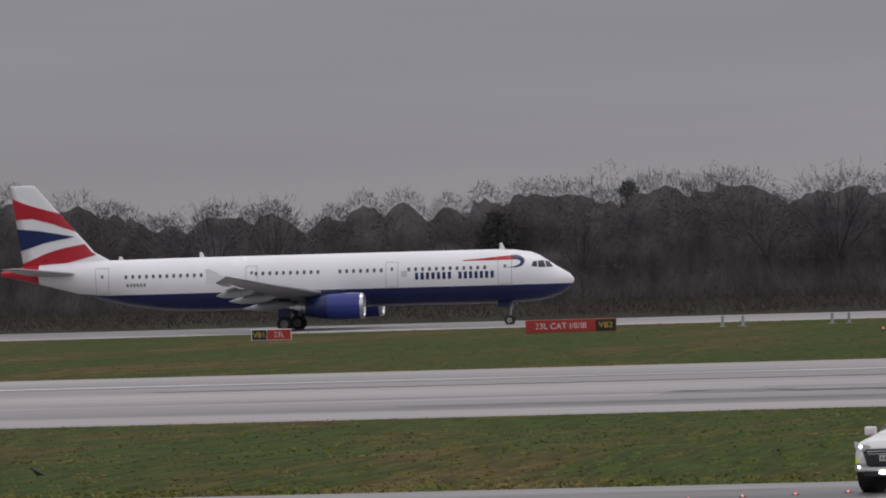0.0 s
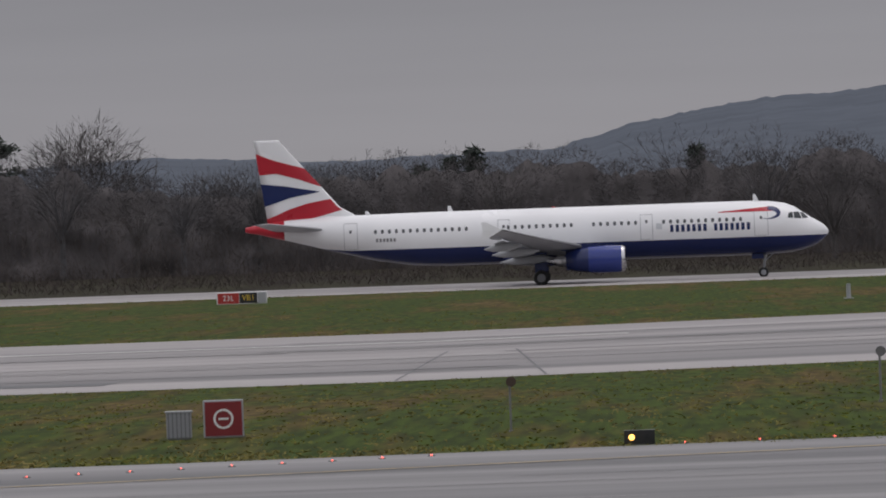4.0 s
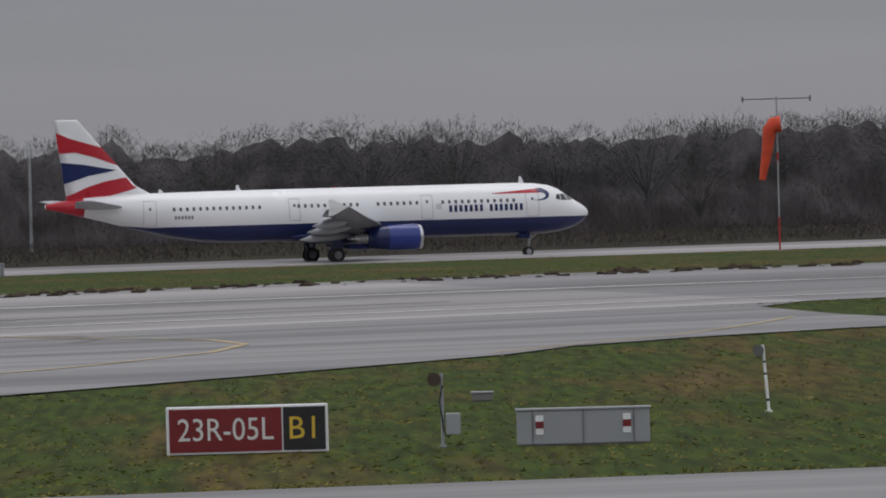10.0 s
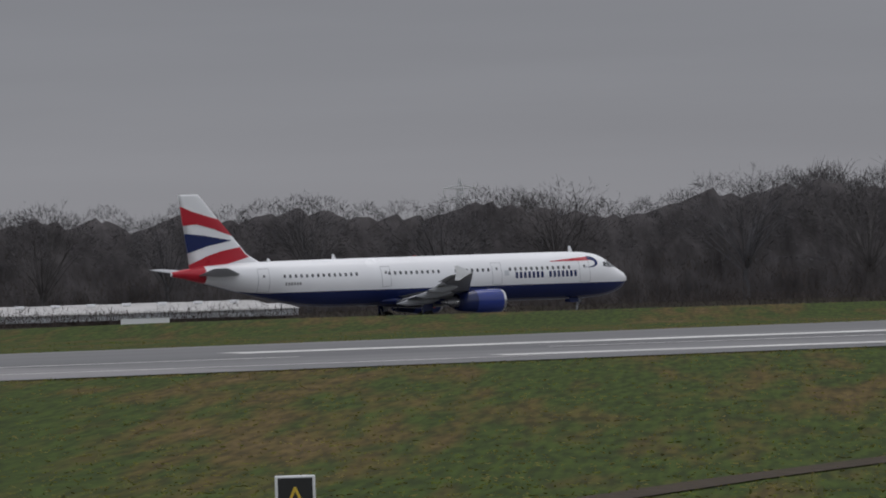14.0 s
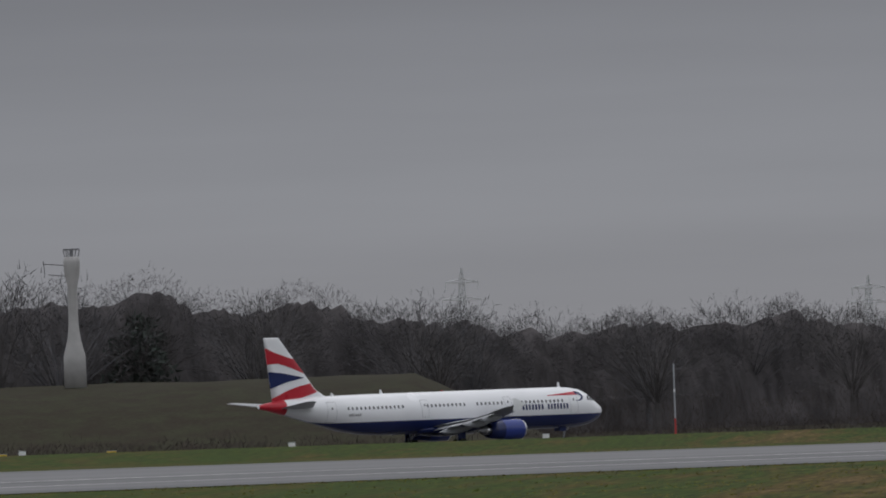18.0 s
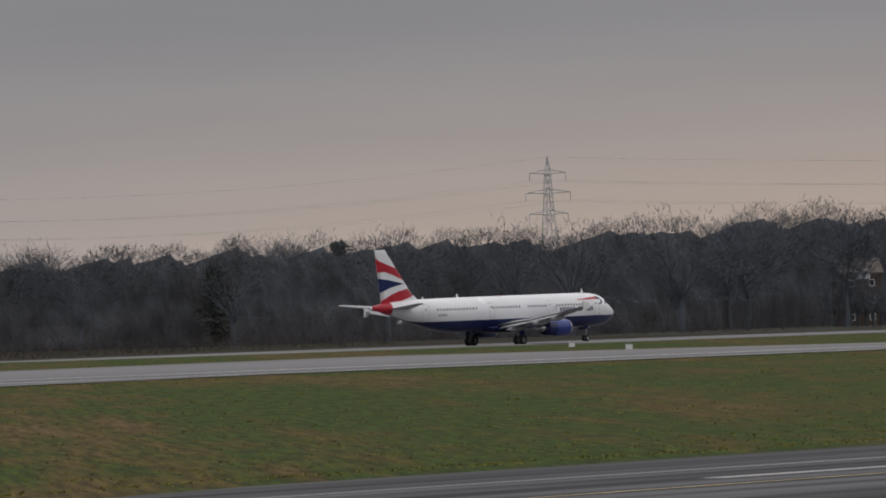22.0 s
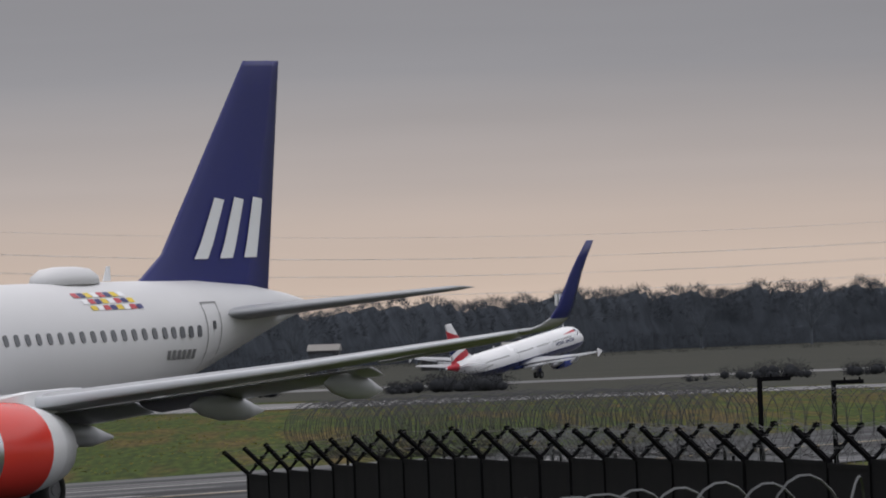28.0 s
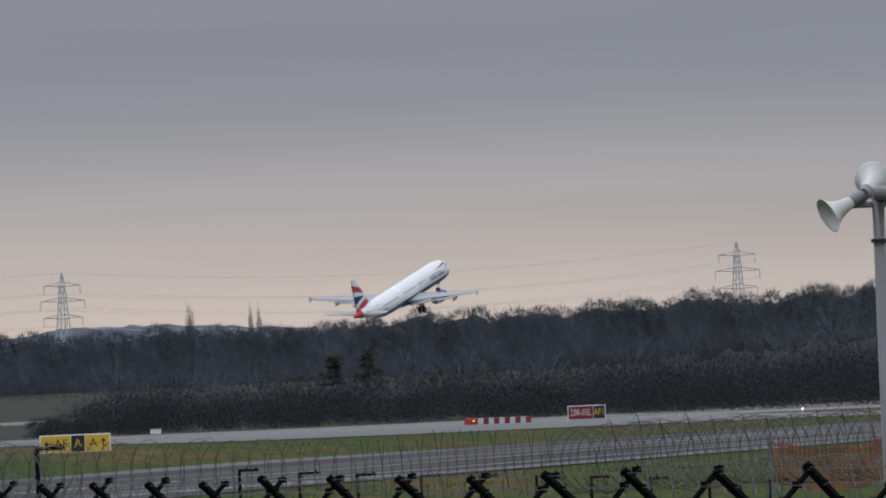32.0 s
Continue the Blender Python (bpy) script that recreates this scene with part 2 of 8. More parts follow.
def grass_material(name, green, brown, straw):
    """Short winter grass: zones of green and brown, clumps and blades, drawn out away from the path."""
    m = bpy.data.materials.new(name)
    m.use_nodes = True
    n, l = m.node_tree.nodes, m.node_tree.links
    b = n["Principled BSDF"]
    b.inputs["Roughness"].default_value, b.inputs["Specular IOR Level"].default_value = 0.95, 0.08
    co = n.new("ShaderNodeTexCoord")
    pos = n.new("ShaderNodeSeparateXYZ")
    l.new(co.outputs["Object"], pos.inputs[0])

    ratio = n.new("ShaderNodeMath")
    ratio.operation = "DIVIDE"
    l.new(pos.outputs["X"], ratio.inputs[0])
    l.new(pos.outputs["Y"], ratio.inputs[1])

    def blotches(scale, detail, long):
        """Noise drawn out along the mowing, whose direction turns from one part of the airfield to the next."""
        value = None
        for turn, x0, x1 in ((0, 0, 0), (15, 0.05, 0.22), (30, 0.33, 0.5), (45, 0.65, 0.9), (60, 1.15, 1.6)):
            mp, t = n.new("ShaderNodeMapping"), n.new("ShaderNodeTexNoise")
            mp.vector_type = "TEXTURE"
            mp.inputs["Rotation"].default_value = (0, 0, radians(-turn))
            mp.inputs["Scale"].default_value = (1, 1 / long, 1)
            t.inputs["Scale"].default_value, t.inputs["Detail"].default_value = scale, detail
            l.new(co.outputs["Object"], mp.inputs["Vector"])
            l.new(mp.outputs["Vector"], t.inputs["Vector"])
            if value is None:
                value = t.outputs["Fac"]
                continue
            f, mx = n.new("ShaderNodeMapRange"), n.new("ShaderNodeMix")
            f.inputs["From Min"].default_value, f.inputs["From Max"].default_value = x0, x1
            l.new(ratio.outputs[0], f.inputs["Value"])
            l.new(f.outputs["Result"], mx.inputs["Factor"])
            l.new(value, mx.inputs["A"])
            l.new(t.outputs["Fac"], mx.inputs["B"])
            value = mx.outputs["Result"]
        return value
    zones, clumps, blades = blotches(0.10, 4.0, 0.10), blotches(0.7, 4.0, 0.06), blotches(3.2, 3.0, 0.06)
    add = n.new("ShaderNodeMath")
    add.operation = "ADD"
    half = n.new("ShaderNodeMath")
    half.operation = "MULTIPLY"
    half.inputs[1].default_value = 0.8
    l.new(clumps, half.inputs[0])
    l.new(zones, add.inputs[0])
    l.new(half.outputs[0], add.inputs[1])
    half2 = n.new("ShaderNodeMath")
    half2.operation = "MULTIPLY"
    half2.inputs[1].default_value = 0.72
    l.new(add.outputs[0], half2.inputs[0])
    r = n.new("ShaderNodeValToRGB")
    e = r.color_ramp.elements
    e[0].position, e[0].color = 0.62, (*green, 1)
    e[1].position, e[1].color = 0.86, (*straw, 1)
    e.new(0.74).color = (*brown, 1)
    l.new(half2.outputs[0], r.inputs["Fac"])
    mr = n.new("ShaderNodeMapRange")
    mr.inputs["From Min"].default_value, mr.inputs["From Max"].default_value = 0.36, 0.64
    mr.inputs["To Min"].default_value, mr.inputs["To Max"].default_value = 0.6, 1.4
    l.new(blades, mr.inputs["Value"])
    vm = n.new("ShaderNodeVectorMath")
    vm.operation = "SCALE"
    l.new(r.outputs["Color"], vm.inputs[0])
    l.new(mr.outputs["Result"], vm.inputs["Scale"])
    l.new(vm.outputs["Vector"], b.inputs["Base Color"])
    bp = n.new("ShaderNodeBump")
    bp.inputs["Strength"].default_value, bp.inputs["Distance"].default_value = 0.5, 0.05
    l.new(blades, bp.inputs["Height"])
    l.new(bp.outputs["Normal"], b.inputs["Normal"])
    return m


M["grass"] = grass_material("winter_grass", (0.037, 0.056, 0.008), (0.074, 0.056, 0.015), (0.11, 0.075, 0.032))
M["tuft"] = mat("grass_tuft", (0.17, 0.20, 0.034), 0.9, var=0.25, scale=2.5, col2=(0.25, 0.20, 0.08), spec=0.05, stretch=(1, 0.08, 1))
M["fenceblack"] = mat("black_coated_steel", (0.005, 0.005, 0.006), 0.85, var=0.2, scale=0.5, spec=0.05)
M["razor"] = mat("dull_galvanised_tape", (0.11, 0.114, 0.118), 0.7, metal=0.15, var=0.2, scale=0.3)
M["razorold"] = mat("weathered_galvanised_tape", (0.055, 0.055, 0.058), 0.75, metal=0.1, var=0.25, scale=0.3)
M["hornwhite"] = mat("weathered_white_enamel", (0.62, 0.62, 0.60), 0.4, var=0.1, scale=0.3)
M["orangemesh"] = mat("orange_plastic_mesh", (0.26, 0.07, 0.03), 0.7, var=0.3, scale=0.4)
M["caryellow"] = mat("fluorescent_yellow_film", (0.82, 0.92, 0.03), 0.35, var=0.03, scale=1, fine=0.02)
M["carorange"] = mat("fluorescent_orange_film", (1.0, 0.12, 0.03), 0.35, var=0.03, scale=1, fine=0.02)
M["carwhite"] = mat("white_car_paint", (0.74, 0.74, 0.73), 0.2, var=0.04, scale=0.6, fine=0.01)
M["carglass"] = mat("tinted_car_glass", (0.02, 0.022, 0.025), 0.12, var=0.05, scale=1, spec=0.25)
M["heath"] = mat("dark_rough_heath", (0.034, 0.029, 0.022), 0.95, var=0.3, scale=5, bscale=1.0, col2=(0.038, 0.036, 0.022), stretch=(1, 0.1, 1), fine=0.3, spec=0.05)
M["chrome"] = mat("chrome", (0.7, 0.7, 0.72), 0.12, metal=1.0, var=0.03, scale=0.5)
M["headlamp"] = mat("lit_headlamp", (1.0, 0.97, 0.9), 0.2, var=0, emit=6)
M["fieldgrass"] = mat("grey_green_field", (0.046, 0.049, 0.040), 0.95, var=0.25, scale=6, bscale=0.6, col2=(0.058, 0.057, 0.047), stretch=(1, 0.1, 1), fine=0.25, spec=0.05)


# ---- mesh helpers ----
def obj(name, bm, material, parent=None, smooth=False):
    me = bpy.data.meshes.new(name)
    bm.to_mesh(me)
    bm.free()
    for m in (material if isinstance(material, (list, tuple)) else [material]):
        me.materials.append(m)
    if smooth:
        me.polygons.foreach_set("use_smooth", [True] * len(me.polygons))
    ob = new(name, me)
    ob.parent = parent
    return ob


def part(name, bm, material, parent, label="", smooth=False):
    ob = obj(name, bm, material, parent, smooth)
    return tagged(ob, label) if label else ob


def thing(name, m, label, category, group="", kind=""):
    ob = new(name)
    ob.empty_display_size = 0.3
    ob.matrix_basis = m
    return tagged(ob, label, category, group, kind)


def box(bm, c, s, bevel=0.0, m=None):
    mt = Matrix.Translation(c) @ Matrix.Diagonal((s[0], s[1], s[2], 1))
    if m is not None:
        mt = m @ mt
    r = bmesh.ops.create_cube(bm, size=1.0, matrix=mt)
    if bevel:
        ed = list({e for v in r["verts"] for e in v.link_edges})
        bmesh.ops.bevel(bm, geom=ed, offset=bevel, segments=2, affect="EDGES", profile=0.5)
    return bm


def tube(bm, p0, p1, r0, r1=None, n=8, caps=True):
    p0, p1 = Vector(p0), Vector(p1)
    d = p1 - p0
    q = d.to_track_quat("Z", "Y").to_matrix().to_4x4()
    bmesh.ops.create_cone(bm, cap_ends=caps, segments=n, radius1=r0, radius2=r0 if r1 is None else r1, depth=d.length,
                          matrix=Matrix.Translation((p0 + p1) / 2) @ q)
    return bm


def ringloft(bm, rings, close=True, cap0=True, cap1=True, mats=None):
    """Joins rings of equal length. mats(i, j) gives the material of the face between ring i, i+1 and vertex j, j+1."""
    vs = [[bm.verts.new(p) for p in r] for r in rings]
    n = len(rings[0])
    for i in range(len(vs) - 1):
        for j in range(n if close else n - 1):
            k = (j + 1) % n
            quad = [vs[i][j], vs[i][k], vs[i + 1][k], vs[i + 1][j]]
            try:
                f = bm.faces.new(quad)
            except ValueError:
                continue
            if mats:
                f.material_index = mats(i, j)
    if cap0 and close:
        bm.faces.new(list(reversed(vs[0])))
    if cap1 and close:
        bm.faces.new(vs[-1])
    bmesh.ops.recalc_face_normals(bm, faces=bm.faces)
    return bm


def lerp(v, pts):
    for (a, p), (b, q) in zip(pts, pts[1:]):
        if v <= b:
            k = max(0.0, min(1.0, (v - a) / (b - a)))
            return p + (q - p) * k
    return pts[-1][1]


def text(name, s, size, material, parent, m, depth=0.012, align="CENTER"):
    cu = bpy.data.curves.new(name, "FONT")
    cu.body, cu.size, cu.extrude, cu.align_x, cu.align_y, cu.resolution_u = s, size, depth, align, "CENTER", 3
    tmp = bpy.data.objects.new(name, cu)
    me = bpy.data.meshes.new_from_object(tmp)
    bpy.data.objects.remove(tmp)
    me.materials.append(material)
    ob = new(name, me)
    ob.parent = parent
    ob.matrix_basis = m
    return ob


# ---- the ground: level near the camera, dipping and rising along the runways ----
Z_NEAR = [(-400, -1.25), (-10, -1.25), (40, -0.8), (130, 0.33), (215, 0.45), (290, 0.1), (365, -0.3), (440, -0.65), (510, -1.3), (606, -2.05), (700, -3.0), (828, -4.3), (1000, -5.6), (1600, -8.0)]
Z_MID = [(-400, -0.7), (-10, -0.65), (45, -0.15), (115, 0.42), (155, 0.5), (230, 0.62), (280, 0.48), (330, 0.15), (380, -0.2), (440, -0.4), (500, -1.1), (606, -1.9), (700, -2.9), (828, -4.2), (1000, -5.5), (1600, -8.0)]
Z_FAR = [(-400, -3.2), (150, -3.15), (250, -2.8), (340, -2.65), (420, -3.05), (500, -3.35), (610, -4.05), (700, -4.5), (870, -5.3), (974, -5.9), (1083, -6.9), (1500, -9.5), (2500, -12.0)]
Z_SIDE = [(100, 0.0), (200, 0.3), (340, 0.3), (420, 0.05), (500, -0.55), (570, -1.15), (700, -2.4), (800, -3.2), (1600, -6.0)]
RIDGE = [(-400, 0.0), (240, 0.0), (285, 0.5), (325, 1.0), (600, 1.05), (660, 0.8), (720, 0.5), (800, 0.4), (1000, 0.0), (2000, 0.0)]


def ground_z(x, y):
    zn = lerp(x, Z_NEAR)
    h = lerp(y, [(222, lerp(x, Z_SIDE)), (318, zn), (378, lerp(x, Z_MID)), (712, lerp(x, Z_FAR)), (3000, lerp(x, Z_FAR))])
    return h + lerp(x, RIDGE) * max(0.0, 1 - abs(y - 660) / 50)


def axis(lo, hi, fine_lo, fine_hi, step):
    v = [fine_lo + i * step for i in range(int((fine_hi - fine_lo) / step) + 1)]
    s, a, b = step, fine_lo, fine_hi
    while a > lo or b < hi:
        s *= 1.5
        a, b = max(lo, a - s), min(hi, b + s)
        v = [a] + v + [b]
    return sorted(set(v))


GX = sorted(set(axis(-4800, 4800, -140, 700, 10)[:-1]))
GX = [v for v in GX if v <= 700] + [720 + 20 * i for i in range(50)] + [1750, 1900, 2100, 2400, 2900, 3700, 4800]
GY = axis(-4800, 4800, 60, 780, 10)


def build_ground():
    bm = bmesh.new()
    rows = [[bm.verts.new((x, y, ground_z(x, y))) for x in GX] for y in GY]
    for a, b in zip(rows, rows[1:]):
        for j in range(len(GX) - 1):
            bm.faces.new((a[j], a[j + 1], b[j + 1], b[j]))
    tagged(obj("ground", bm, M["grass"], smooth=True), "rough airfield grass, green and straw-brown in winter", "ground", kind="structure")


build_ground()


def paved(name, poly, material, label, lift=0.04, category="pavement"):
    """A flat-lying area with the outline poly, laid over the ground."""
    bm = bmesh.new()
    f = bm.faces.new([bm.verts.new((x, y, 0)) for x, y in poly])
    if f.normal.z < 0:
        f.normal_flip()
    bm.normal_update()
    for k, cuts in ((0, GX), (1, GY)):
        lo, hi = min(q[k] for q in poly), max(q[k] for q in poly)
        for v in cuts:
            if lo < v < hi:
                bmesh.ops.bisect_plane(bm, geom=bm.verts[:] + bm.edges[:] + bm.faces[:], plane_co=(v, 0, 0) if k == 0 else (0, v, 0), plane_no=(1, 0, 0) if k == 0 else (0, 1, 0))
    for v in bm.verts:
        v.co.z = ground_z(v.co.x, v.co.y) + lift
    bmesh.ops.recalc_face_normals(bm, faces=bm.faces)
    for f in bm.faces:
        if f.normal.z < 0:
            f.normal_flip()
    return tagged(obj(name, bm, material, smooth=True), label, category, kind="structure")


def strip(name, x0, x1, y0, y1, material, label, lift=0.04):
    return paved(name, [(x0, y0), (x1, y0), (x1, y1), (x0, y1)], material, label, lift, "runway" if "runway" in name else "pavement")


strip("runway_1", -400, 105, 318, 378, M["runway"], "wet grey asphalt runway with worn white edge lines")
strip("runway_5", 105, 165, 318, 378, M["runwaymid"], "mid-grey wet asphalt runway with white lines")
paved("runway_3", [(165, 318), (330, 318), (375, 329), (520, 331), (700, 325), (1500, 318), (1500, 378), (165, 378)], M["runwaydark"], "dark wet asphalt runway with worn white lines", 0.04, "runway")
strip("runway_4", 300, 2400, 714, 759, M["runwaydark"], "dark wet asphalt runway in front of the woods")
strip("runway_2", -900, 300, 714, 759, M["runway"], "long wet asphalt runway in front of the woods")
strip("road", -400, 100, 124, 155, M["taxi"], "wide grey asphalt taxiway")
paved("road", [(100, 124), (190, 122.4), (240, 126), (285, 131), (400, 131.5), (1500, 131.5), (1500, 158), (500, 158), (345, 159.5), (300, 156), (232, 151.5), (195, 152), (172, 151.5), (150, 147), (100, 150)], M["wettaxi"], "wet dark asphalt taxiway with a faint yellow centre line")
paved("heath", [(-600, 760), (1000, 760), (1040, 790), (1060, 1000), (-600, 1000)], M["heath"], "dark rough heath before the wood", 0.03, "ground")
paved("field", [(830, 380), (2400, 380), (2400, 713), (1000, 713), (900, 640)], M["fieldgrass"], "grey-green rough field between the runways", 0.03, "ground")
paved("field_2", [(1045, 760), (2900, 760), (2900, 1500), (1065, 1500)], M["fieldgrass"], "grey-green rough field before the far wood", 0.03, "ground")


# ---- airliners ----
class Body:
    """The outline of a single-aisle fuselage of length n, in metres aft of the nose."""

    def __init__(self, n):
        self.n = n
        self.top = [(0, 3.35), (0.06, 3.52), (0.15, 3.66), (0.4, 3.92), (0.8, 4.17), (1.3, 4.45), (1.9, 4.86), (2.6, 5.34), (3.3, 5.62), (4.5, 5.80), (6, 5.87), (n - 14, 5.87), (n - 6, 5.80), (n - 3, 5.60), (n - 1, 5.34), (n, 5.15)]
        self.bot = [(0, 3.35), (0.06, 3.17), (0.15, 3.03), (0.4, 2.77), (0.8, 2.47), (1.3, 2.24), (1.9, 2.05), (2.6, 1.90), (3.3, 1.83), (4.5, 1.75), (6, 1.73), (n - 15, 1.73), (n - 12.5, 1.9), (n - 10, 2.28), (n - 6, 3.28), (n - 3, 4.08), (n - 1, 4.58), (n, 4.78)]
        self.wid = [(0, 0.0), (0.06, 0.19), (0.15, 0.33), (0.4, 0.62), (0.8, 0.92), (1.3, 1.18), (1.9, 1.42), (2.6, 1.63), (3.3, 1.78), (4.5, 1.92), (6, 1.975), (n - 14, 1.975), (n - 10, 1.83), (n - 6, 1.33), (n - 3, 0.80), (n - 1, 0.38), (n, 0.18)]

    def at(self, xn):
        t, b = lerp(xn, self.top), lerp(xn, self.bot)
        return (t + b) / 2, max(0.004, (t - b) / 2), max(0.004, lerp(xn, self.wid))

    def skin(self, xn, z, side, off=0.0):
        zc, h, w = self.at(xn)
        k = max(-1.0, min(1.0, (z - zc) / h))
        c = math.sqrt(max(0.0, 1 - k * k))
        nrm = Vector((0, side * c / w, k / h)).normalized()
        return Vector((-xn, side * w * c, z)) + nrm * off


def patch(bm, body, side, xm, corner, nu=4, nv=3, off=0.012):
    """A thin piece of paint or panel on the skin. corner(u, v) gives (metres aft of nose, height)."""
    g = []
    for i in range(nu + 1):
        g.append([bm.verts.new(body.skin(*corner(i / nu, j / nv), side, off) + Vector((xm, 0, 0))) for j in range(nv + 1)])
    for i in range(nu):
        for j in range(nv):
            q = [g[i][j], g[i + 1][j], g[i + 1][j + 1], g[i][j + 1]]
            bm.faces.new(q if side < 0 else q[::-1])
    return bm


def rect(x0, x1, z0, z1, slant=0.0):
    return lambda u, v: (x0 + (x1 - x0) * u + slant * (v - 0.5), z0 + (z1 - z0) * v)


def frame_patch(bm, body, side, xm, x0, x1, z0, z1, w=0.05, slant=0.0, off=0.012):
    for r in ((x0, x0 + w, z0, z1), (x1 - w, x1, z0, z1), (x0, x1, z0, z0 + w), (x0, x1, z1 - w, z1)):
        patch(bm, body, side, xm, rect(*r), 3, 6, off)


FOIL = [(1.0, 0.0), (0.8, 0.25), (0.55, 0.48), (0.3, 0.58), (0.12, 0.45), (0.03, 0.22), (0.0, 0.0), (0.03, -0.2), (0.12, -0.34), (0.3, -0.42), (0.55, -0.34), (0.8, -0.15)]


def foil_ring(le, chord, thick, twist=0.0, up=(0, 0, 1)):
    u = Vector(up)
    return [Vector(le) + Vector((-chord * a, 0, 0)) + u * (thick * b - math.sin(twist) * chord * a) for a, b in FOIL]


def wheel(parent, c, r, w, hub, tag="wheel"):
    bm = bmesh.new()
    prof = [(r * 0.55, w / 2), (r * 0.86, w / 2), (r * 0.97, w * 0.36), (r, w * 0.15), (r, -w * 0.15), (r * 0.97, -w * 0.36), (r * 0.86, -w / 2), (r * 0.55, -w / 2)]
    rings = [[Vector((c[0] + p * math.cos(a), c[1] + q, c[2] + p * math.sin(a))) for p, q in prof] for a in [i * math.tau / 24 for i in range(25)]]
    ringloft(bm, rings, close=True, cap0=False, cap1=False)
    bmesh.ops.remove_doubles(bm, verts=bm.verts, dist=1e-4)
    wh = part(tag, bm, M["rubber"], parent, smooth=True)
    bm = bmesh.new()
    for sgn in (1, -1):
        tube(bm, (c[0], c[1], c[2]), (c[0], c[1] + sgn * w * 0.40, c[2]), r * 0.56, r * 0.56, 20)
        tube(bm, (c[0], c[1] + sgn * w * 0.3, c[2]), (c[0], c[1] + sgn * w * 0.46, c[2]), r * 0.3, r * 0.22, 14)
        for i in range(7):
            a = i * math.tau / 7
            tube(bm, (c[0] + r * 0.42 * math.cos(a), c[1] + sgn * w * 0.38, c[2] + r * 0.42 * math.sin(a)), (c[0] + r * 0.42 * math.cos(a), c[1] + sgn * w * 0.43, c[2] + r * 0.42 * math.sin(a)), r * 0.06, None, 6)
    part("rim", bm, hub, wh)
    return wh


def engine(parent, P, xm, side, spec):
    """Nacelle with lip, duct, fan and nozzle, on its pylon."""
    xf, ln, r, y, z, body_m, aft_m, lip_m = spec
    y *= side

    def ring(x, rr, n=32):
        return [Vector((xm - x, y + rr * math.cos(a), z + rr * math.sin(a))) for a in [i * math.tau / n for i in range(n)]]
    bm = bmesh.new()
    prof = [(xf + 0.28, r * 0.97), (xf + 0.7, r), (xf + ln * 0.45, r * 1.0), (xf + ln * 0.62, r * 0.96)]
    ringloft(bm, [ring(*p) for p in prof], cap0=False, cap1=False)
    nac = part("engine_cowl", bm, body_m, parent, smooth=True)
    bm = bmesh.new()
    ringloft(bm, [ring(*p) for p in ((xf + ln * 0.62, r * 0.96), (xf + ln * 0.8, r * 0.86), (xf + ln, r * 0.70), (xf + ln - 0.02, r * 0.67), (xf + ln * 0.7, r * 0.7))], cap0=False, cap1=True)
    part("reverser_cowl", bm, aft_m, parent, smooth=True)
    bm = bmesh.new()
    ringloft(bm, [ring(*p) for p in ((xf + 0.28, r * 0.97), (xf + 0.1, r * 0.92), (xf, r * 0.86), (xf + 0.04, r * 0.81), (xf + 0.2, r * 0.78), (xf + 0.45, r * 0.78))], cap0=False, cap1=False)
    part("intake_lip", bm, lip_m, nac, "polished metal intake ring", True)
    bm = bmesh.new()
    ringloft(bm, [ring(xf + 0.45, r * 0.78), ring(xf + 1.1, r * 0.77)], cap0=False, cap1=True)
    # duct coloured near black for the shade inside the intake
    part("intake_duct", bm, M["dark"], nac)
    bm = bmesh.new()
    tube(bm, (xm - xf - 1.02, y, z), (xm - xf - 1.12, y, z), r * 0.2, None, 16)
    fan = part("fan", bm, M["dark"], nac, "dark fan disc")
    for i in range(18):
        a = i * math.tau / 18
        bm = bmesh.new()
        p = [Vector((xm - xf - 0.95 - k * 0.12, y + rr * math.cos(a + k * 0.16), z + rr * math.sin(a + k * 0.16))) for k, rr in ((0, r * 0.18), (1, r * 0.18), (1.4, r * 0.76), (0, r * 0.76))]
        bm.faces.new([bm.verts.new(q) for q in p])
        part("fan_blade", bm, M["dark"], fan)
    bm = bmesh.new()
    ringloft(bm, [ring(xf + 0.55, 0.01, 16), ring(xf + 0.7, r * 0.12, 16), ring(xf + 1.0, r * 0.22, 16)], cap0=False)
    part("spinner", bm, M["dark"], nac, "", True)
    bm = bmesh.new()
    ringloft(bm, [ring(xf + ln * 0.9, r * 0.5), ring(xf + ln * 1.14, r * 0.40), ring(xf + ln * 1.15, r * 0.30), ring(xf + ln * 1.34, 0.03)], cap0=False, cap1=False)
    part("exhaust_nozzle", bm, M["metal"], parent, "dull metal exhaust nozzle", True)
    bm = bmesh.new()
    zt = z + r
    pts = [(xf + 1.0, zt - 0.1), (xf + 1.8, zt + 0.06), (xf + ln * 0.8, zt + 0.2), (xf + ln + 1.4, zt + 0.24), (xf + ln + 1.6, zt + 0.0), (xf + ln * 0.8, z + r * 0.5)]
    ringloft(bm, [[Vector((xm - a, y + s * 0.17, b)) for a, b in pts] for s in (-1, 1)])
    part("pylon", bm, aft_m, parent)
    return nac


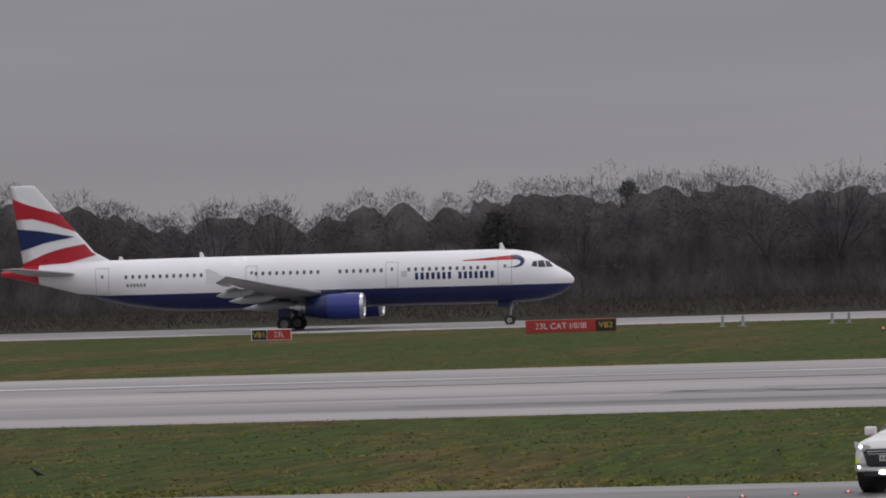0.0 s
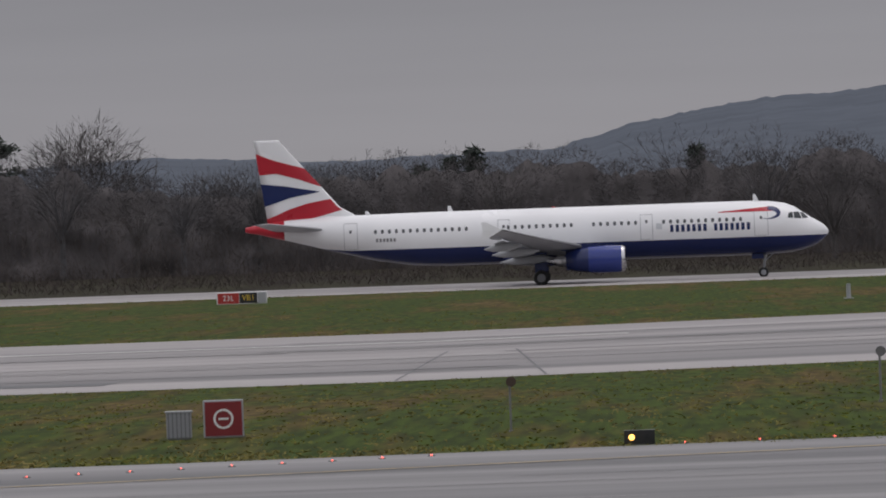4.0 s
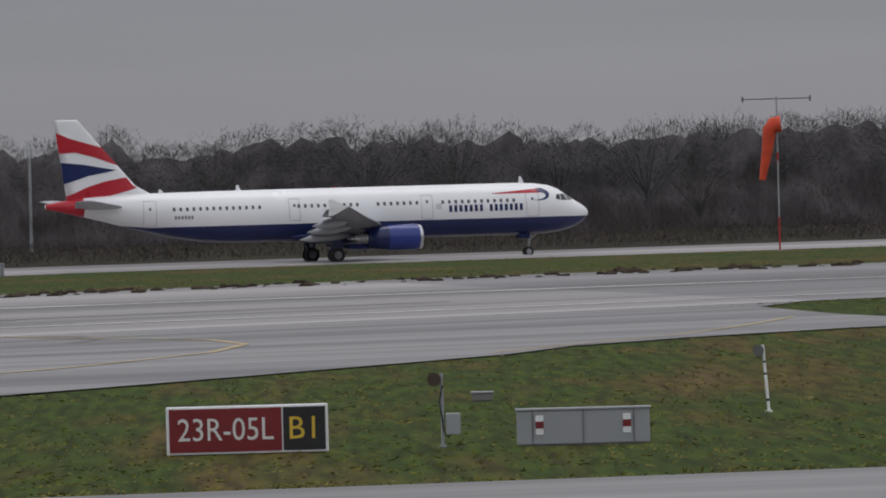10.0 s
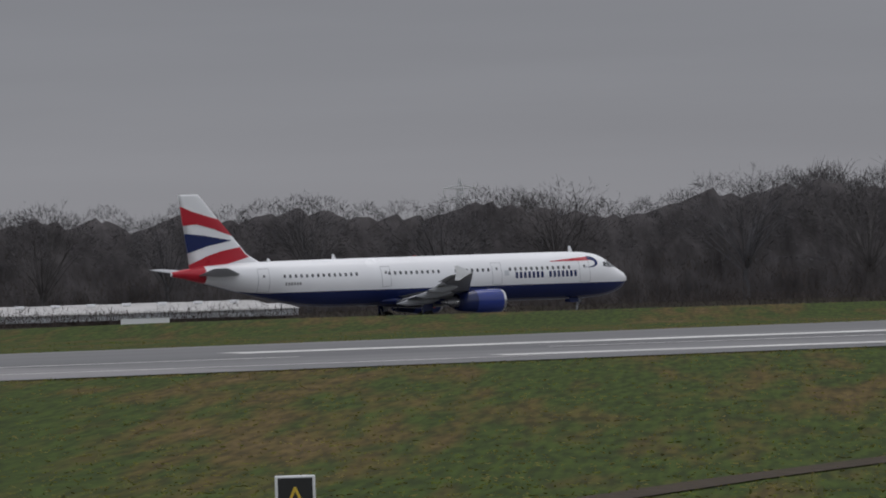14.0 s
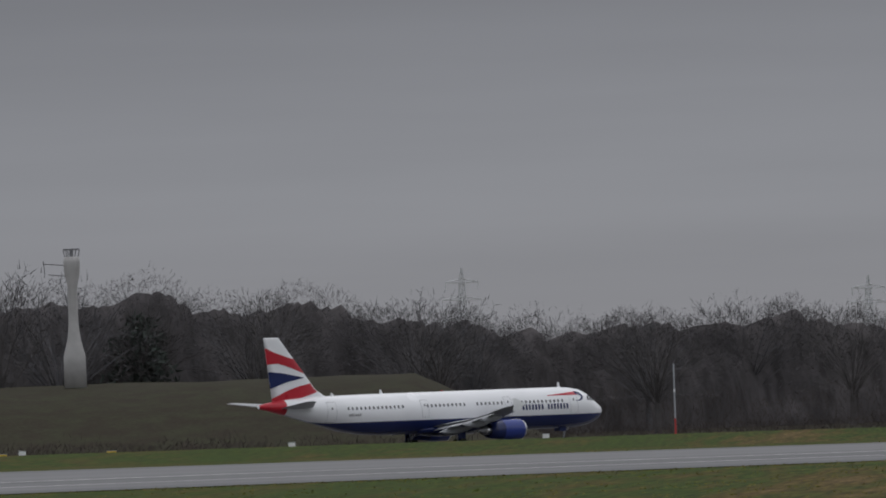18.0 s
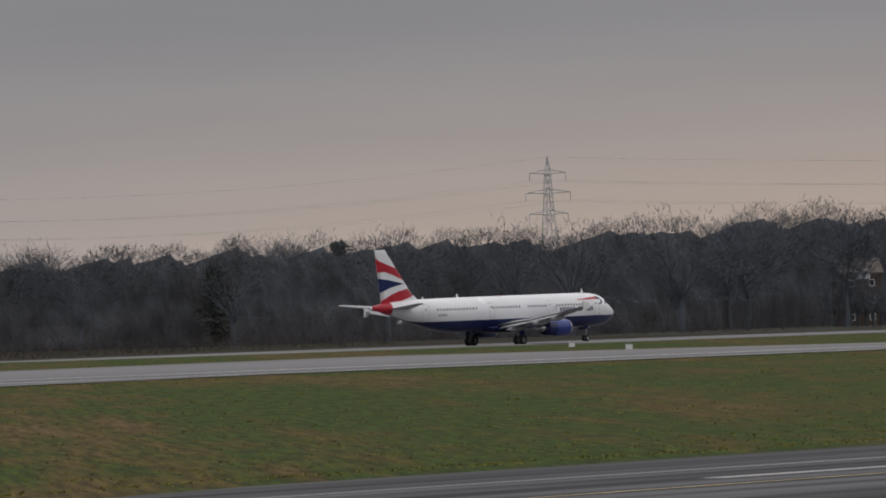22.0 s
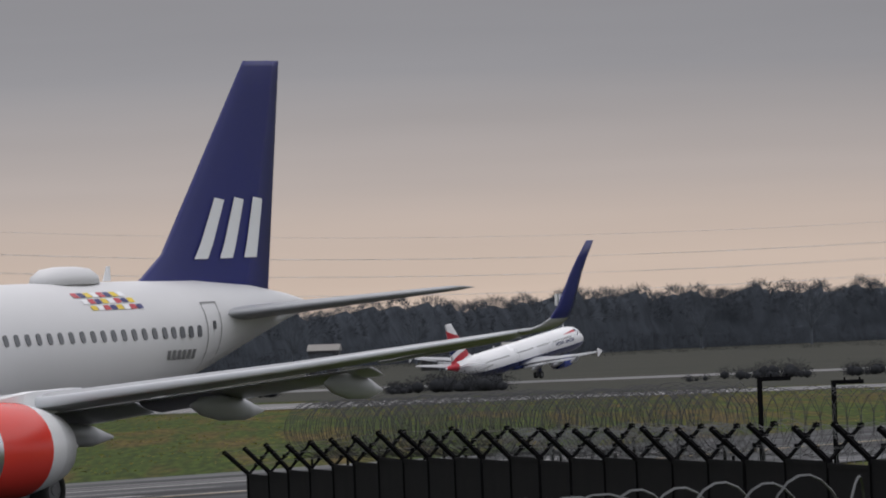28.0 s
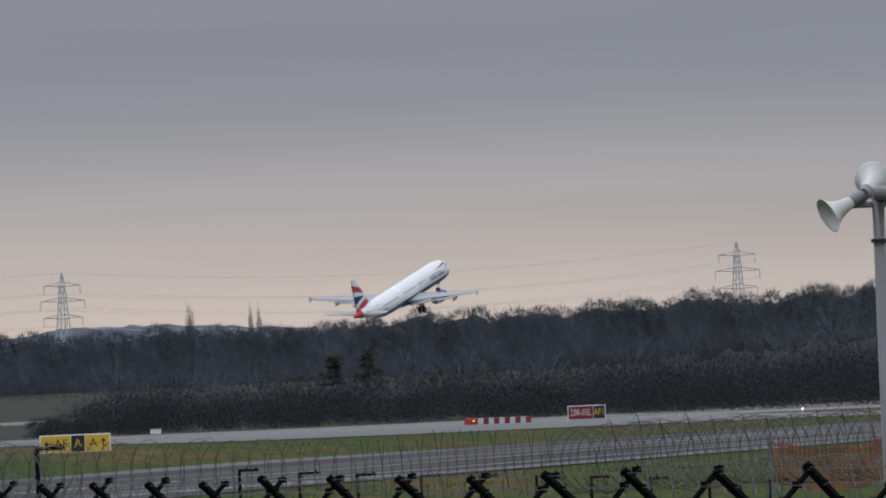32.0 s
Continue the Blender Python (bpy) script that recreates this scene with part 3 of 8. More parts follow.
def airliner(name, P):
    n, xm, w = P["length"], P["main"], P["wing"]
    b = Body(n)
    root = thing(name, Matrix.Identity(4), P["label"], "airliner")
    off = Vector((xm, 0, 0))
    # fuselage with its paint line
    xs = [0, 0.03, 0.06, 0.15, 0.4, 0.8, 1.3, 1.9, 2.6, 3.3, 4.5, 6] + [6 + (n - 20) * i / 14 for i in range(1, 15)] + [n - 12.5, n - 11, n - 10, n - 8, n - 6, n - 4.5, n - 3, n - 2, n - 1, n - 0.3, n]
    rings = []
    for x in xs:
        zc, h, wd = b.at(x)
        k = max(-0.97, min(0.9, (P["line"] - zc) / h))
        a0 = math.asin(k)
        low = [-math.pi / 2 + (a0 + math.pi / 2) * i / 8 for i in range(8)]
        upp = [a0 + (math.pi / 2 - a0) * i / 12 for i in range(13)]
        half = low + upp
        ring = [Vector((xm - x, -wd * math.cos(a), zc + h * math.sin(a))) for a in half]
        ring += [Vector((xm - x, wd * math.cos(a), zc + h * math.sin(a))) for a in half[-2:0:-1]]
        rings.append(ring)
    nr = len(rings[0])

    def paint(i, j):
        if P["cone"] and xs[i] >= n - 3.01:
            return 2
        return 1 if (j < 8 or j >= nr - 8) else 0
    bm = bmesh.new()
    ringloft(bm, rings, mats=paint)
    fus = part("fuselage", bm, [P["upper"], P["lower"], P["cone_m"]], root, P["body_label"], True)
    # belly fairing
    bm = bmesh.new()
    fr = []
    for i in range(13):
        u = i / 12
        x = w - 1.6 + u * 10.6
        k = math.sin(math.pi * min(1, max(0, u))) ** 0.6
        fr.append([Vector((xm - x, (2.0 * 0.3 + 1.55 * k) * math.cos(a), 2.15 + (0.15 + 0.62 * k) * math.sin(a) * (1.0 if math.sin(a) < 0 else 0.9 * k + 0.1))) for a in [t * math.tau / 28 for t in range(28)]])
    ringloft(bm, fr)
    part("belly_fairing", bm, P["fairing"], root, "", True)
    if P["sharklet"]:
        for side in (-1, 1):
            bm = bmesh.new()
            rr = []
            for i in range(15):
                u = i / 14
                k = math.sin(math.pi * (0.06 + 0.94 * u) * 0.82) ** 0.55 if u < 0.98 else 0.35
                x = w - 2.4 + u * 8.0
                rr.append([Vector((xm - x, side * (1.15 + 1.22 * k * math.cos(a)), 2.35 + (0.95 * k if math.sin(a) > 0 else 0.6 * k) * math.sin(a))) for a in [t * math.tau / 24 for t in range(24)]])
            ringloft(bm, rr)
            part("wing_root_fairing", bm, P["upper"], root, "", True)
    # cockpit glazing: three panes a side
    for side in (-1, 1):
        for pane in P["panes"]:
            bm = bmesh.new()
            (p, q, r_, s) = pane
            patch(bm, b, side, xm, lambda u, v: tuple((1 - v) * ((1 - u) * p[k] + u * q[k]) + v * ((1 - u) * s[k] + u * r_[k]) for k in (0, 1)), 5, 5, 0.014)
            part("cockpit_window", bm, M["glass"], fus, "dark cockpit glass")
    # cabin windows, one shape shared by all
    bm = bmesh.new()
    vs = [bm.verts.new((0.115 * math.copysign(abs(math.cos(a)) ** 0.7, math.cos(a)), 0, 0.165 * math.copysign(abs(math.sin(a)) ** 0.7, math.sin(a)))) for a in [i * math.tau / 12 for i in range(12)]]
    f = bm.faces.new(vs)
    ex = bmesh.ops.extrude_face_region(bm, geom=[f])
    bmesh.ops.translate(bm, vec=(0, -0.02, 0), verts=[v for v in ex["geom"] if isinstance(v, bmesh.types.BMVert)])
    wmesh = bpy.data.meshes.new("cabin_window")
    bm.to_mesh(wmesh)
    bm.free()
    wmesh.materials.append(M["pane"])
    for side in (-1, 1):
        for x0, x1 in P["windows"]:
            k = int(round((x1 - x0) / 0.533))
            for i in range(k + 1):
                x = x0 + 0.533 * i
                p0, p1 = b.skin(x, P["win_z"] - 0.1, side), b.skin(x, P["win_z"] + 0.1, side)
                o = new("cabin_window", wmesh)
                o.parent = fus
                tilt = math.atan2((p1.y - p0.y) * side, 0.2)
                o.matrix_basis = Matrix.Translation((p0 + p1) / 2 + off) @ (Matrix.Rotation(0 if side < 0 else math.pi, 4, "Z") @ Matrix.Rotation(tilt, 4, "X"))
    # doors
    for side in (-1, 1):
        for x0, x1, z0, z1 in P["doors"]:
            bm = bmesh.new()
            frame_patch(bm, b, side, xm, x0, x1, z0, z1, 0.035 if x1 - x0 > 0.7 else 0.03)
            d = part("door_outline", bm, P["seam"], fus, "thin grey door seam")
            bm = bmesh.new()
            xc = (x0 + x1) / 2
            patch(bm, b, side, xm, rect(xc - 0.09, xc + 0.09, 4.45, 4.68), 2, 2, 0.014)
            part("door_window", bm, M["pane"], d)
    # wings
    for side in (-1, 1):
        secs = [(1.2, w - 0.25, 7.1, 2.35, 0.95), (2.2, w + 0.35, 6.5, 2.5, 0.85), (6.4, w + 2.5, 4.05, 2.95, 0.5), (11.5, w + 5.1, 2.8, 3.6, 0.34), (16.2, w + 7.45, 1.7, 4.28, 0.2), (16.9, w + 7.85, 1.45, 4.4, 0.16)]
        bm = bmesh.new()
        ringloft(bm, [foil_ring((xm - x, side * y, z), c, t) for y, x, c, z, t in secs])
        wing = part("wing", bm, P["wing_m"], root, "", True)
        bm = bmesh.new()
        ringloft(bm, [foil_ring((xm - x - 0.02 + 0.05, side * y, z), 0.32, t * 0.55) for y, x, c, z, t in secs[1:]])
        part("slat", bm, P["slat_m"], wing, "pale leading-edge slat", True)
        for y0, y1, x0, x1, z0, z1, c in ((2.3, 6.3, w + 6.1, w + 6.35, 2.35, 2.78, 1.5), (6.5, 12.4, w + 6.3, w + 8.0, 2.8, 3.55, 1.1)):
            bm = bmesh.new()
            ringloft(bm, [foil_ring((xm - x0, side * y0, z0), c, 0.2, 0.28), foil_ring((xm - x1, side * y1, z1), c * 0.7, 0.13, 0.28)])
            part("flap", bm, P["flap_m"], wing, "", True)
        bm = bmesh.new()
        ringloft(bm, [foil_ring((xm - w - 8.1, side * 12.6, 3.68), 0.8, 0.08, 0.02), foil_ring((xm - w - 8.95, side * 16.1, 4.24), 0.55, 0.06, 0.02)])
        part("aileron", bm, P["wing_m"], wing, "", True)
        for y, x, z, ln in ((4.3, w + 4.3, 2.1, 4.2), (8.6, w + 5.4, 2.72, 3.6), (11.9, w + 6.6, 3.2, 2.9)):
            bm = bmesh.new()
            ringloft(bm, [[Vector((xm - x - u * ln, side * y + 0.20 * k * math.cos(a), z - u * 0.25 + 0.34 * k * math.sin(a))) for a in [t * math.tau / 12 for t in range(12)]] for u, k in ((0, 0.1), (0.15, 0.7), (0.4, 1), (0.75, 0.8), (1, 0.08))])
            part("flap_fairing", bm, P["flap_m"], wing, "", True)
        if P["sharklet"]:
            bm = bmesh.new()
            yy, xx, zz = 16.9, w + 7.85, 4.4
            rr = []
            for u in [i / 8 for i in range(9)]:
                a = min(1, u * 2.2) * radians(76)
                dy = 0.55 * math.sin(min(1, u * 2.2) * radians(76)) + max(0, u - 0.45) * 0.25
                dz = 0.6 * (1 - math.cos(min(1, u * 2.2) * radians(76))) + max(0, u - 0.45) * 3.3
                rr.append(foil_ring((xm - xx - u * 2.3 - max(0, u - 0.8) * 1.0, side * (yy + dy), zz + dz), 1.3 - 0.92 * u, 0.14 - 0.1 * u, 0, (0, -side * math.sin(a), math.cos(a))))
            ringloft(bm, rr, mats=lambda i, j: 1 if i >= 3 else 0)
            wl_ = part("sharklet", bm, [P["wing_m"], P["fin_m"]], wing, "upturned dark blue wing tip", True)
            bm = bmesh.new()
            for k in range(3):
                box(bm, (xm - xx - 1.15 - k * 0.2, side * (yy + 0.60) - side * 0.09, zz + 0.78), (0.11, 0.02, 0.3), 0, None)
            part("emblem", bm, M["white"], wl_, "three small white marks")
        else:
            bm = bmesh.new()
            for sg in (1, -1):
                pts = [(w + 8.0, 4.4), (w + 9.15, 4.4 + sg * 0.62), (w + 9.55, 4.4 + sg * 0.62), (w + 9.45, 4.4)]
                ringloft(bm, [[Vector((xm - a, side * (16.93 + 0.06 * (1 - abs(c - 4.4))) + s * 0.03, c)) for a, c in pts] for s in (-1, 1)])
            part("wingtip_fence", bm, P["tip_m"], wing, "small white wing-tip fence")
        engine(root, P, xm, side, P["engine"])
        # main gear
        gx, gy = xm - P["main"], side * 3.79
        bm = bmesh.new()
        tube(bm, (gx + 0.15, gy, 0.62), (gx - 0.1, gy + side * 0.1, 2.6), 0.13, 0.19, 12)
        tube(bm, (gx, gy, 1.2), (gx + 0.1, gy - side * 1.9, 2.25), 0.07, None, 8)
        tube(bm, (gx, gy - 0.62, 0.58), (gx, gy + 0.62, 0.58), 0.09, None, 8)
        tube(bm, (gx - 0.25, gy, 0.75), (gx - 0.4, gy, 1.35), 0.05, None, 6)
        leg = part("main_gear", bm, P["gear_m"], root, "", True)
        for s2 in (-1, 1):
            wheel(leg, (gx, gy + s2 * 0.46, 0.585), 0.585, 0.42, M["midgrey"])
        bm = bmesh.new()
        box(bm, (gx, gy + side * 0.34, 1.75), (0.95, 0.05, 1.6), 0.02, None)
        part("gear_door", bm, P["fairing"], leg)
    # nose gear
    gx = xm - 5.07
    bm = bmesh.new()
    tube(bm, (gx, 0, 0.4), (gx + 0.22, 0, 2.0), 0.08, 0.11, 12)
    tube(bm, (gx + 0.1, 0, 1.2), (gx + 1.0, 0, 2.0), 0.05, None, 8)
    tube(bm, (gx, -0.3, 0.39), (gx, 0.3, 0.39), 0.06, None, 8)
    box(bm, (gx + 0.2, 0, 1.58), (0.12, 0.55, 0.12), 0.02, None)
    leg = part("nose_gear", bm, P["gear_m"], root, "", True)
    for s2 in (-1, 1):
        wheel(leg, (gx, s2 * 0.25, 0.385), 0.385, 0.23, M["grey"])
        bm = bmesh.new()
        box(bm, (gx - 0.4, s2 * 0.4, 1.62), (0.9, 0.04, 0.36), 0.015, None)
        part("gear_door", bm, P["lower"], leg)
        bm = bmesh.new()
        tube(bm, (gx + 0.24, s2 * 0.2, 1.6), (gx + 0.33, s2 * 0.2, 1.6), 0.05, 0.055, 14)
        part("taxi_light", bm, P["lamp"] if s2 > 0 else M["lamp_off"], leg, "glass taxi light on the nose gear")
    if P["lamp"] is M["lamp_on"]:
        bm = bmesh.new()
        tube(bm, (gx + 0.3, 0.1, 1.12), (gx + 0.36, 0.1, 1.12), 0.085, 0.09, 14)
        part("takeoff_light", bm, M["lamp_on"], leg, "bright lamp on the nose gear")
    # tailplane and fin
    for side in (-1, 1):
        bm = bmesh.new()
        ringloft(bm, [foil_ring((xm - (n - x), side * y, z), c, t) for y, x, c, z, t in ((0.5, 6.6, 4.2, 4.75, 0.42), (1.2, 6.0, 3.9, 4.83, 0.38), (6.0, 2.45, 1.5, 5.35, 0.15), (6.2, 2.2, 1.2, 5.37, 0.1))])
        part("tailplane", bm, P["stab_m"], root, "", True)
    def fin_x(u, z):
        te = lerp(z, [(5.3, n - 1.75), (11.76, n - 0.85)])
        le = lerp(z, [(5.3, n - 9.6), (5.75, n - 8.6), (6.5, n - 7.3), (11.76, n - 2.75)])
        return te + (le - te) * u
    bm = bmesh.new()
    rr = []
    for z in (5.2, 5.75, 6.5, 8, 9.5, 11.0, 11.6, 11.76):
        le, te = fin_x(1, z), fin_x(0, z)
        t = 0.62 * (te - le) * 0.1 * (0.6 if z > 11.7 else 1)
        rr.append([Vector((xm - le - (te - le) * a, t * bb * (1.15 if bb < 0 else 0.85), z)) for a, bb in FOIL])
    ringloft(bm, rr)
    fin = part("fin", bm, P["fin_m"], root, "", True)

    def fin_y(u, z):
        le, te = fin_x(1, z), fin_x(0, z)
        a = 1 - u
        t = 0.62 * (te - le) * 0.1
        return t * lerp(a, [(0, 0.0), (0.03, 0.2), (0.12, 0.40), (0.3, 0.50), (0.55, 0.42), (0.8, 0.22), (1, 0.0)]) + 0.03
    for nm, material, top, bot in P["fin_marks"]:
        for side in (-1, 1):
            bm = bmesh.new()
            g = []
            us = (top[0][0], top[-1][0])
            for i in range(15):
                u = us[0] + (us[1] - us[0]) * i / 14
                za, zb = lerp(u, top), lerp(u, bot)
                g.append([bm.verts.new((xm - fin_x(u, za + (zb - za) * k / 4), side * fin_y(u, za + (zb - za) * k / 4), za + (zb - za) * k / 4)) for k in range(5)])
            for i in range(14):
                for k in range(4):
                    q = [g[i][k], g[i + 1][k], g[i + 1][k + 1], g[i][k + 1]]
                    bm.faces.new(q)
            bmesh.ops.recalc_face_normals(bm, faces=bm.faces)
            part(nm, bm, material, fin, "", True)
    # blade aerials and beacons
    for x, z, h in P["aerials"]:
        bm = bmesh.new()
        ringloft(bm, [foil_ring((xm - x, 0, z), 0.42, 0.07, 0, (0, 1, 0)), foil_ring((xm - x - 0.2, 0, z + h), 0.2, 0.04, 0, (0, 1, 0))])
        part("blade_aerial", bm, M["white"], fus)
    for x, z in ((n * 0.47, 5.87), (n * 0.43, 1.42)):
        bm = bmesh.new()
        bmesh.ops.create_uvsphere(bm, u_segments=12, v_segments=8, radius=0.11, matrix=Matrix.Translation((xm - x, 0, z)))
        part("beacon", bm, M["beacon"], fus, "red beacon lamp", True)
    for nm, material, sides, corner, nu, nv, lab in P["marks"]:
        for side in sides:
            bm = bmesh.new()
            patch(bm, b, side, xm, corner, nu, nv, 0.013)
            part(nm, bm, material, fus, lab)
    return root


def dashes(x0, x1, z0, z1, k, fill=0.62, slant=0.0):
    """Unreadable or brand lettering as plain bars: k bars from x0 to x1."""
    p = (x1 - x0) / k
    return [rect(x0 + p * i, x0 + p * (i + fill), z0, z1, slant) for i in range(k)]


M["pane"] = mat("cabin_window_pane", (0.10, 0.105, 0.115), 0.15, var=0.1, scale=2)
M["seam"] = mat("grey_seam", (0.32, 0.33, 0.35), 0.5, var=0.0)
M["lamp_on"] = mat("lit_lamp", (1.0, 0.97, 0.9), 0.3, var=0, emit=9)
M["lamp_off"] = mat("clear_lamp_glass", (0.5, 0.5, 0.5), 0.1, var=0)
M["beacon"] = mat("red_lens", (0.35, 0.02, 0.02), 0.2, var=0, emit=0.05)
M["silver"] = mat("pale_silver_paint", (0.66, 0.66, 0.67), 0.5, metal=0.08, var=0.03, scale=4, fine=0.01)
M["silverlow"] = mat("pale_grey_belly_paint", (0.56, 0.56, 0.57), 0.5, metal=0.08, var=0.03, scale=4, fine=0.01)
M["royal"] = mat("royal_blue_paint", (0.009, 0.014, 0.14), 0.4, var=0.05, scale=3, fine=0.02)
M["coral"] = mat("bright_red_paint", (0.72, 0.05, 0.035), 0.25, var=0.04, scale=3, fine=0.02)
M["engineblue"] = mat("engine_blue_paint", (0.025, 0.045, 0.23), 0.2, var=0.05, scale=3, fine=0.02)
M["palegrey"] = mat("very_pale_grey_paint", (0.56, 0.58, 0.61), 0.3, var=0.0)
M["lightpaint"] = mat("bright_white_paint", (0.85, 0.86, 0.88), 0.3, var=0.0)
M["yellow"] = mat("yellow_paint", (0.75, 0.55, 0.03), 0.4, var=0.05, scale=1)

BA = {"length": 44.51, "panes": (((1.52, 4.42), (1.98, 4.40), (2.18, 4.90), (1.88, 4.82)), ((2.04, 4.40), (2.62, 4.42), (2.66, 4.90), (2.26, 4.91)), ((2.70, 4.44), (3.12, 4.50), (3.02, 4.86), (2.72, 4.90))), "main": 21.97, "wing": 16.6, "line": 3.12, "cone": True, "upper": M["white"], "lower": M["navy"], "cone_m": M["red"],
      "fairing": M["navy"], "wing_m": M["grey"], "flap_m": M["grey"], "slat_m": M["midgrey"], "tip_m": M["white"], "stab_m": M["grey"], "fin_m": M["white"], "gear_m": M["grey"],
      "seam": M["seam"], "lamp": M["lamp_off"], "sharklet": False, "win_z": 4.5, "body_label": "white fuselage with a dark blue belly and red tail cone",
      "label": "white twin-jet airliner with dark blue belly and red-striped tail",
      "windows": ((6.7, 12.7), (14.7, 18.1), (19.6, 24.2), (27.6, 34.6)), "doors": ((4.62, 5.68, 3.2, 5.22), (13.4, 14.35, 3.2, 5.1), (24.3, 25.2, 3.35, 5.1), (35.9, 36.95, 3.2, 5.22)),
      "engine": (15.55, 4.5, 1.03, 5.75, 1.86, M["engineblue"], M["navy"], M["metal"]), "aerials": ((5.3, 5.86, 0.5), (28.6, 5.86, 0.42), (34.9, 5.85, 0.25)),
      "fin_marks": (("red_stripe", M["red"], [(0, 10.78), (0.35, 10.3), (0.7, 9.9), (1, 9.55)], [(0, 9.12), (0.35, 9.2), (0.7, 8.75), (1, 8.1)]),
                    ("blue_stripe", M["navy"], [(0, 8.42), (0.4, 8.22), (0.9, 7.75)], [(0, 6.72), (0.4, 7.32), (0.9, 7.72)]),
                    ("red_stripe", M["red"], [(0, 5.75), (0.3, 6.42), (0.6, 6.85), (0.97, 7.15)], [(0, 5.25), (0.3, 5.45), (0.6, 5.85), (0.97, 6.3)])),
      "marks": ()}
ba_marks = [("title_bar", M["navy"], (-1,), c, 2, 3, "") for c in dashes(6.0, 8.9, 3.70, 4.24, 7, 0.6) + dashes(9.3, 12.25, 3.70, 4.24, 7, 0.6)]
ba_marks += [("registration_bar", M["midgrey"], (-1,), c, 1, 1, "") for c in dashes(33.0, 34.6, 3.72, 3.98, 6)]


def ribbon_hook(u, v):
    """The curl at the front of the ribbon: from under the red band, round its nose and back to a point."""
    a = radians(100 - 215 * u)
    w = 0.34 * math.sin(math.pi * min(1, 0.25 + 0.75 * u)) ** 0.8 * (1 - u ** 3) + 0.02
    return (4.55 - (0.75 + (v - 0.5) * w) * math.cos(a) + 0.45 * max(0, u - 0.6), 4.86 + (0.40 + (v - 0.5) * w) * math.sin(a))


ba_marks += [("red_ribbon", M["red"], (-1, 1), lambda u, v: (4.3 + 4.1 * u, 5.22 - 0.16 * u + (v - 0.5) * 0.36 * (1 - u * 0.85)), 14, 3, "red ribbon emblem"),
             ("blue_ribbon", M["navy"], (-1, 1), ribbon_hook, 16, 3, "dark blue curled end of the ribbon"),
             ("crest", M["palegrey"], (-1,), rect(12.7, 13.15, 3.95, 4.4), 3, 3, "small pale crest")]
BA["marks"] = ba_marks
departing = airliner("airliner", BA)

SAS = {"length": 37.57, "panes": (((0.95, 4.22), (1.55, 4.24), (1.95, 4.67), (1.58, 4.64)), ((1.65, 4.24), (2.24, 4.17), (2.30, 4.67), (2.03, 4.67)), ((2.38, 4.17), (2.81, 4.17), (2.63, 4.65), (2.41, 4.67))), "main": 17.71, "wing": 12.34, "line": 2.6, "cone": False, "upper": M["silver"], "lower": M["silverlow"], "cone_m": M["silver"],
       "fairing": M["silverlow"], "wing_m": M["grey"], "flap_m": M["grey"], "slat_m": M["palegrey"], "tip_m": M["white"], "stab_m": M["grey"], "fin_m": M["royal"], "gear_m": M["grey"],
       "seam": M["midgrey"], "lamp": M["lamp_on"], "sharklet": True, "win_z": 4.42, "body_label": "pale silver-white fuselage with a row of cabin windows",
       "label": "silver-white twin-jet airliner with blue tail and red engines, taxiing", "windows": ((5.97, 15.4), (17.4, 29.6)), "doors": ((4.4, 5.33, 3.42, 5.33), (15.75, 16.3, 3.95, 5.0), (16.55, 17.1, 3.95, 5.0), (30.2, 31.1, 3.2, 5.2)),
       "engine": (11.2, 4.2, 1.26, 5.75, 1.75, M["coral"], M["white"], M["metal"]), "aerials": ((7.0, 5.86, 0.3), (13.5, 5.86, 0.3), (21.5, 5.86, 0.35), (27.3, 5.85, 0.4)),
       "fin_marks": tuple(("tail_bar", M["lightpaint"], [(a, 7.95), (a + 0.12, 8.02)], [(a, 6.35), (a + 0.12, 6.35)]) for a in (0.14, 0.37, 0.6)), "marks": ()}
M["titleblue"] = mat("faint_blue_lettering", (0.56, 0.60, 0.66), 0.4, var=0.0)
sas_marks = [("title_bar", M["titleblue"], (1,), c, 2, 3, "") for c in dashes(6.0, 13.4, 4.95, 5.36, 12, 0.66, 0.08)]
sas_marks += [("title_bar", M["lightpaint"], (1,), c, 2, 3, "") for c in dashes(6.9, 11.3, 3.3, 3.92, 8, 0.6, 0.08)]
sas_marks += [("registration_bar", M["midgrey"], (1,), c, 1, 1, "") for c in dashes(27.6, 29.6, 3.7, 3.95, 6)]
for r_ in range(3):
    for c_ in range(8):
        sas_marks.append(("flag_bar", (M["red"], M["royal"], M["yellow"], M["lightpaint"])[(r_ * 3 + c_) % 4], (1,), rect(24.0 + 0.33 * c_ + 0.2 * r_, 24.28 + 0.33 * c_ + 0.2 * r_, 5.45 - 0.17 * r_, 5.57 - 0.17 * r_), 1, 1, ""))
for c_ in range(6):
    sas_marks.append(("flag_bar", (M["royal"], M["royal"], M["navy"], M["yellow"], M["red"], M["royal"])[c_], (1,), rect(2.05 + 0.17 * c_, 2.19 + 0.17 * c_, 3.32, 3.52), 1, 1, ""))
sas_marks.append(("star_emblem", M["dark"], (1,), lambda u, v: (3.3 + 0.28 * u, 4.3 + 0.28 * v * (0.4 + 0.6 * u)), 2, 2, ""))
SAS["marks"] = sas_marks
taxiing = airliner("airliner", SAS)
bm = bmesh.new()
ringloft(bm, [[Vector((17.71 - 25.4 + 1.35 * u + 1.5 * k * math.cos(a), 0.62 * k * math.sin(a), 5.80 + h)) for a in [i * math.tau / 24 for i in range(24)]] for h, k, u in ((0, 1, 0), (0.22, 0.95, 0), (0.42, 0.7, 0), (0.48, 0.3, 0))])
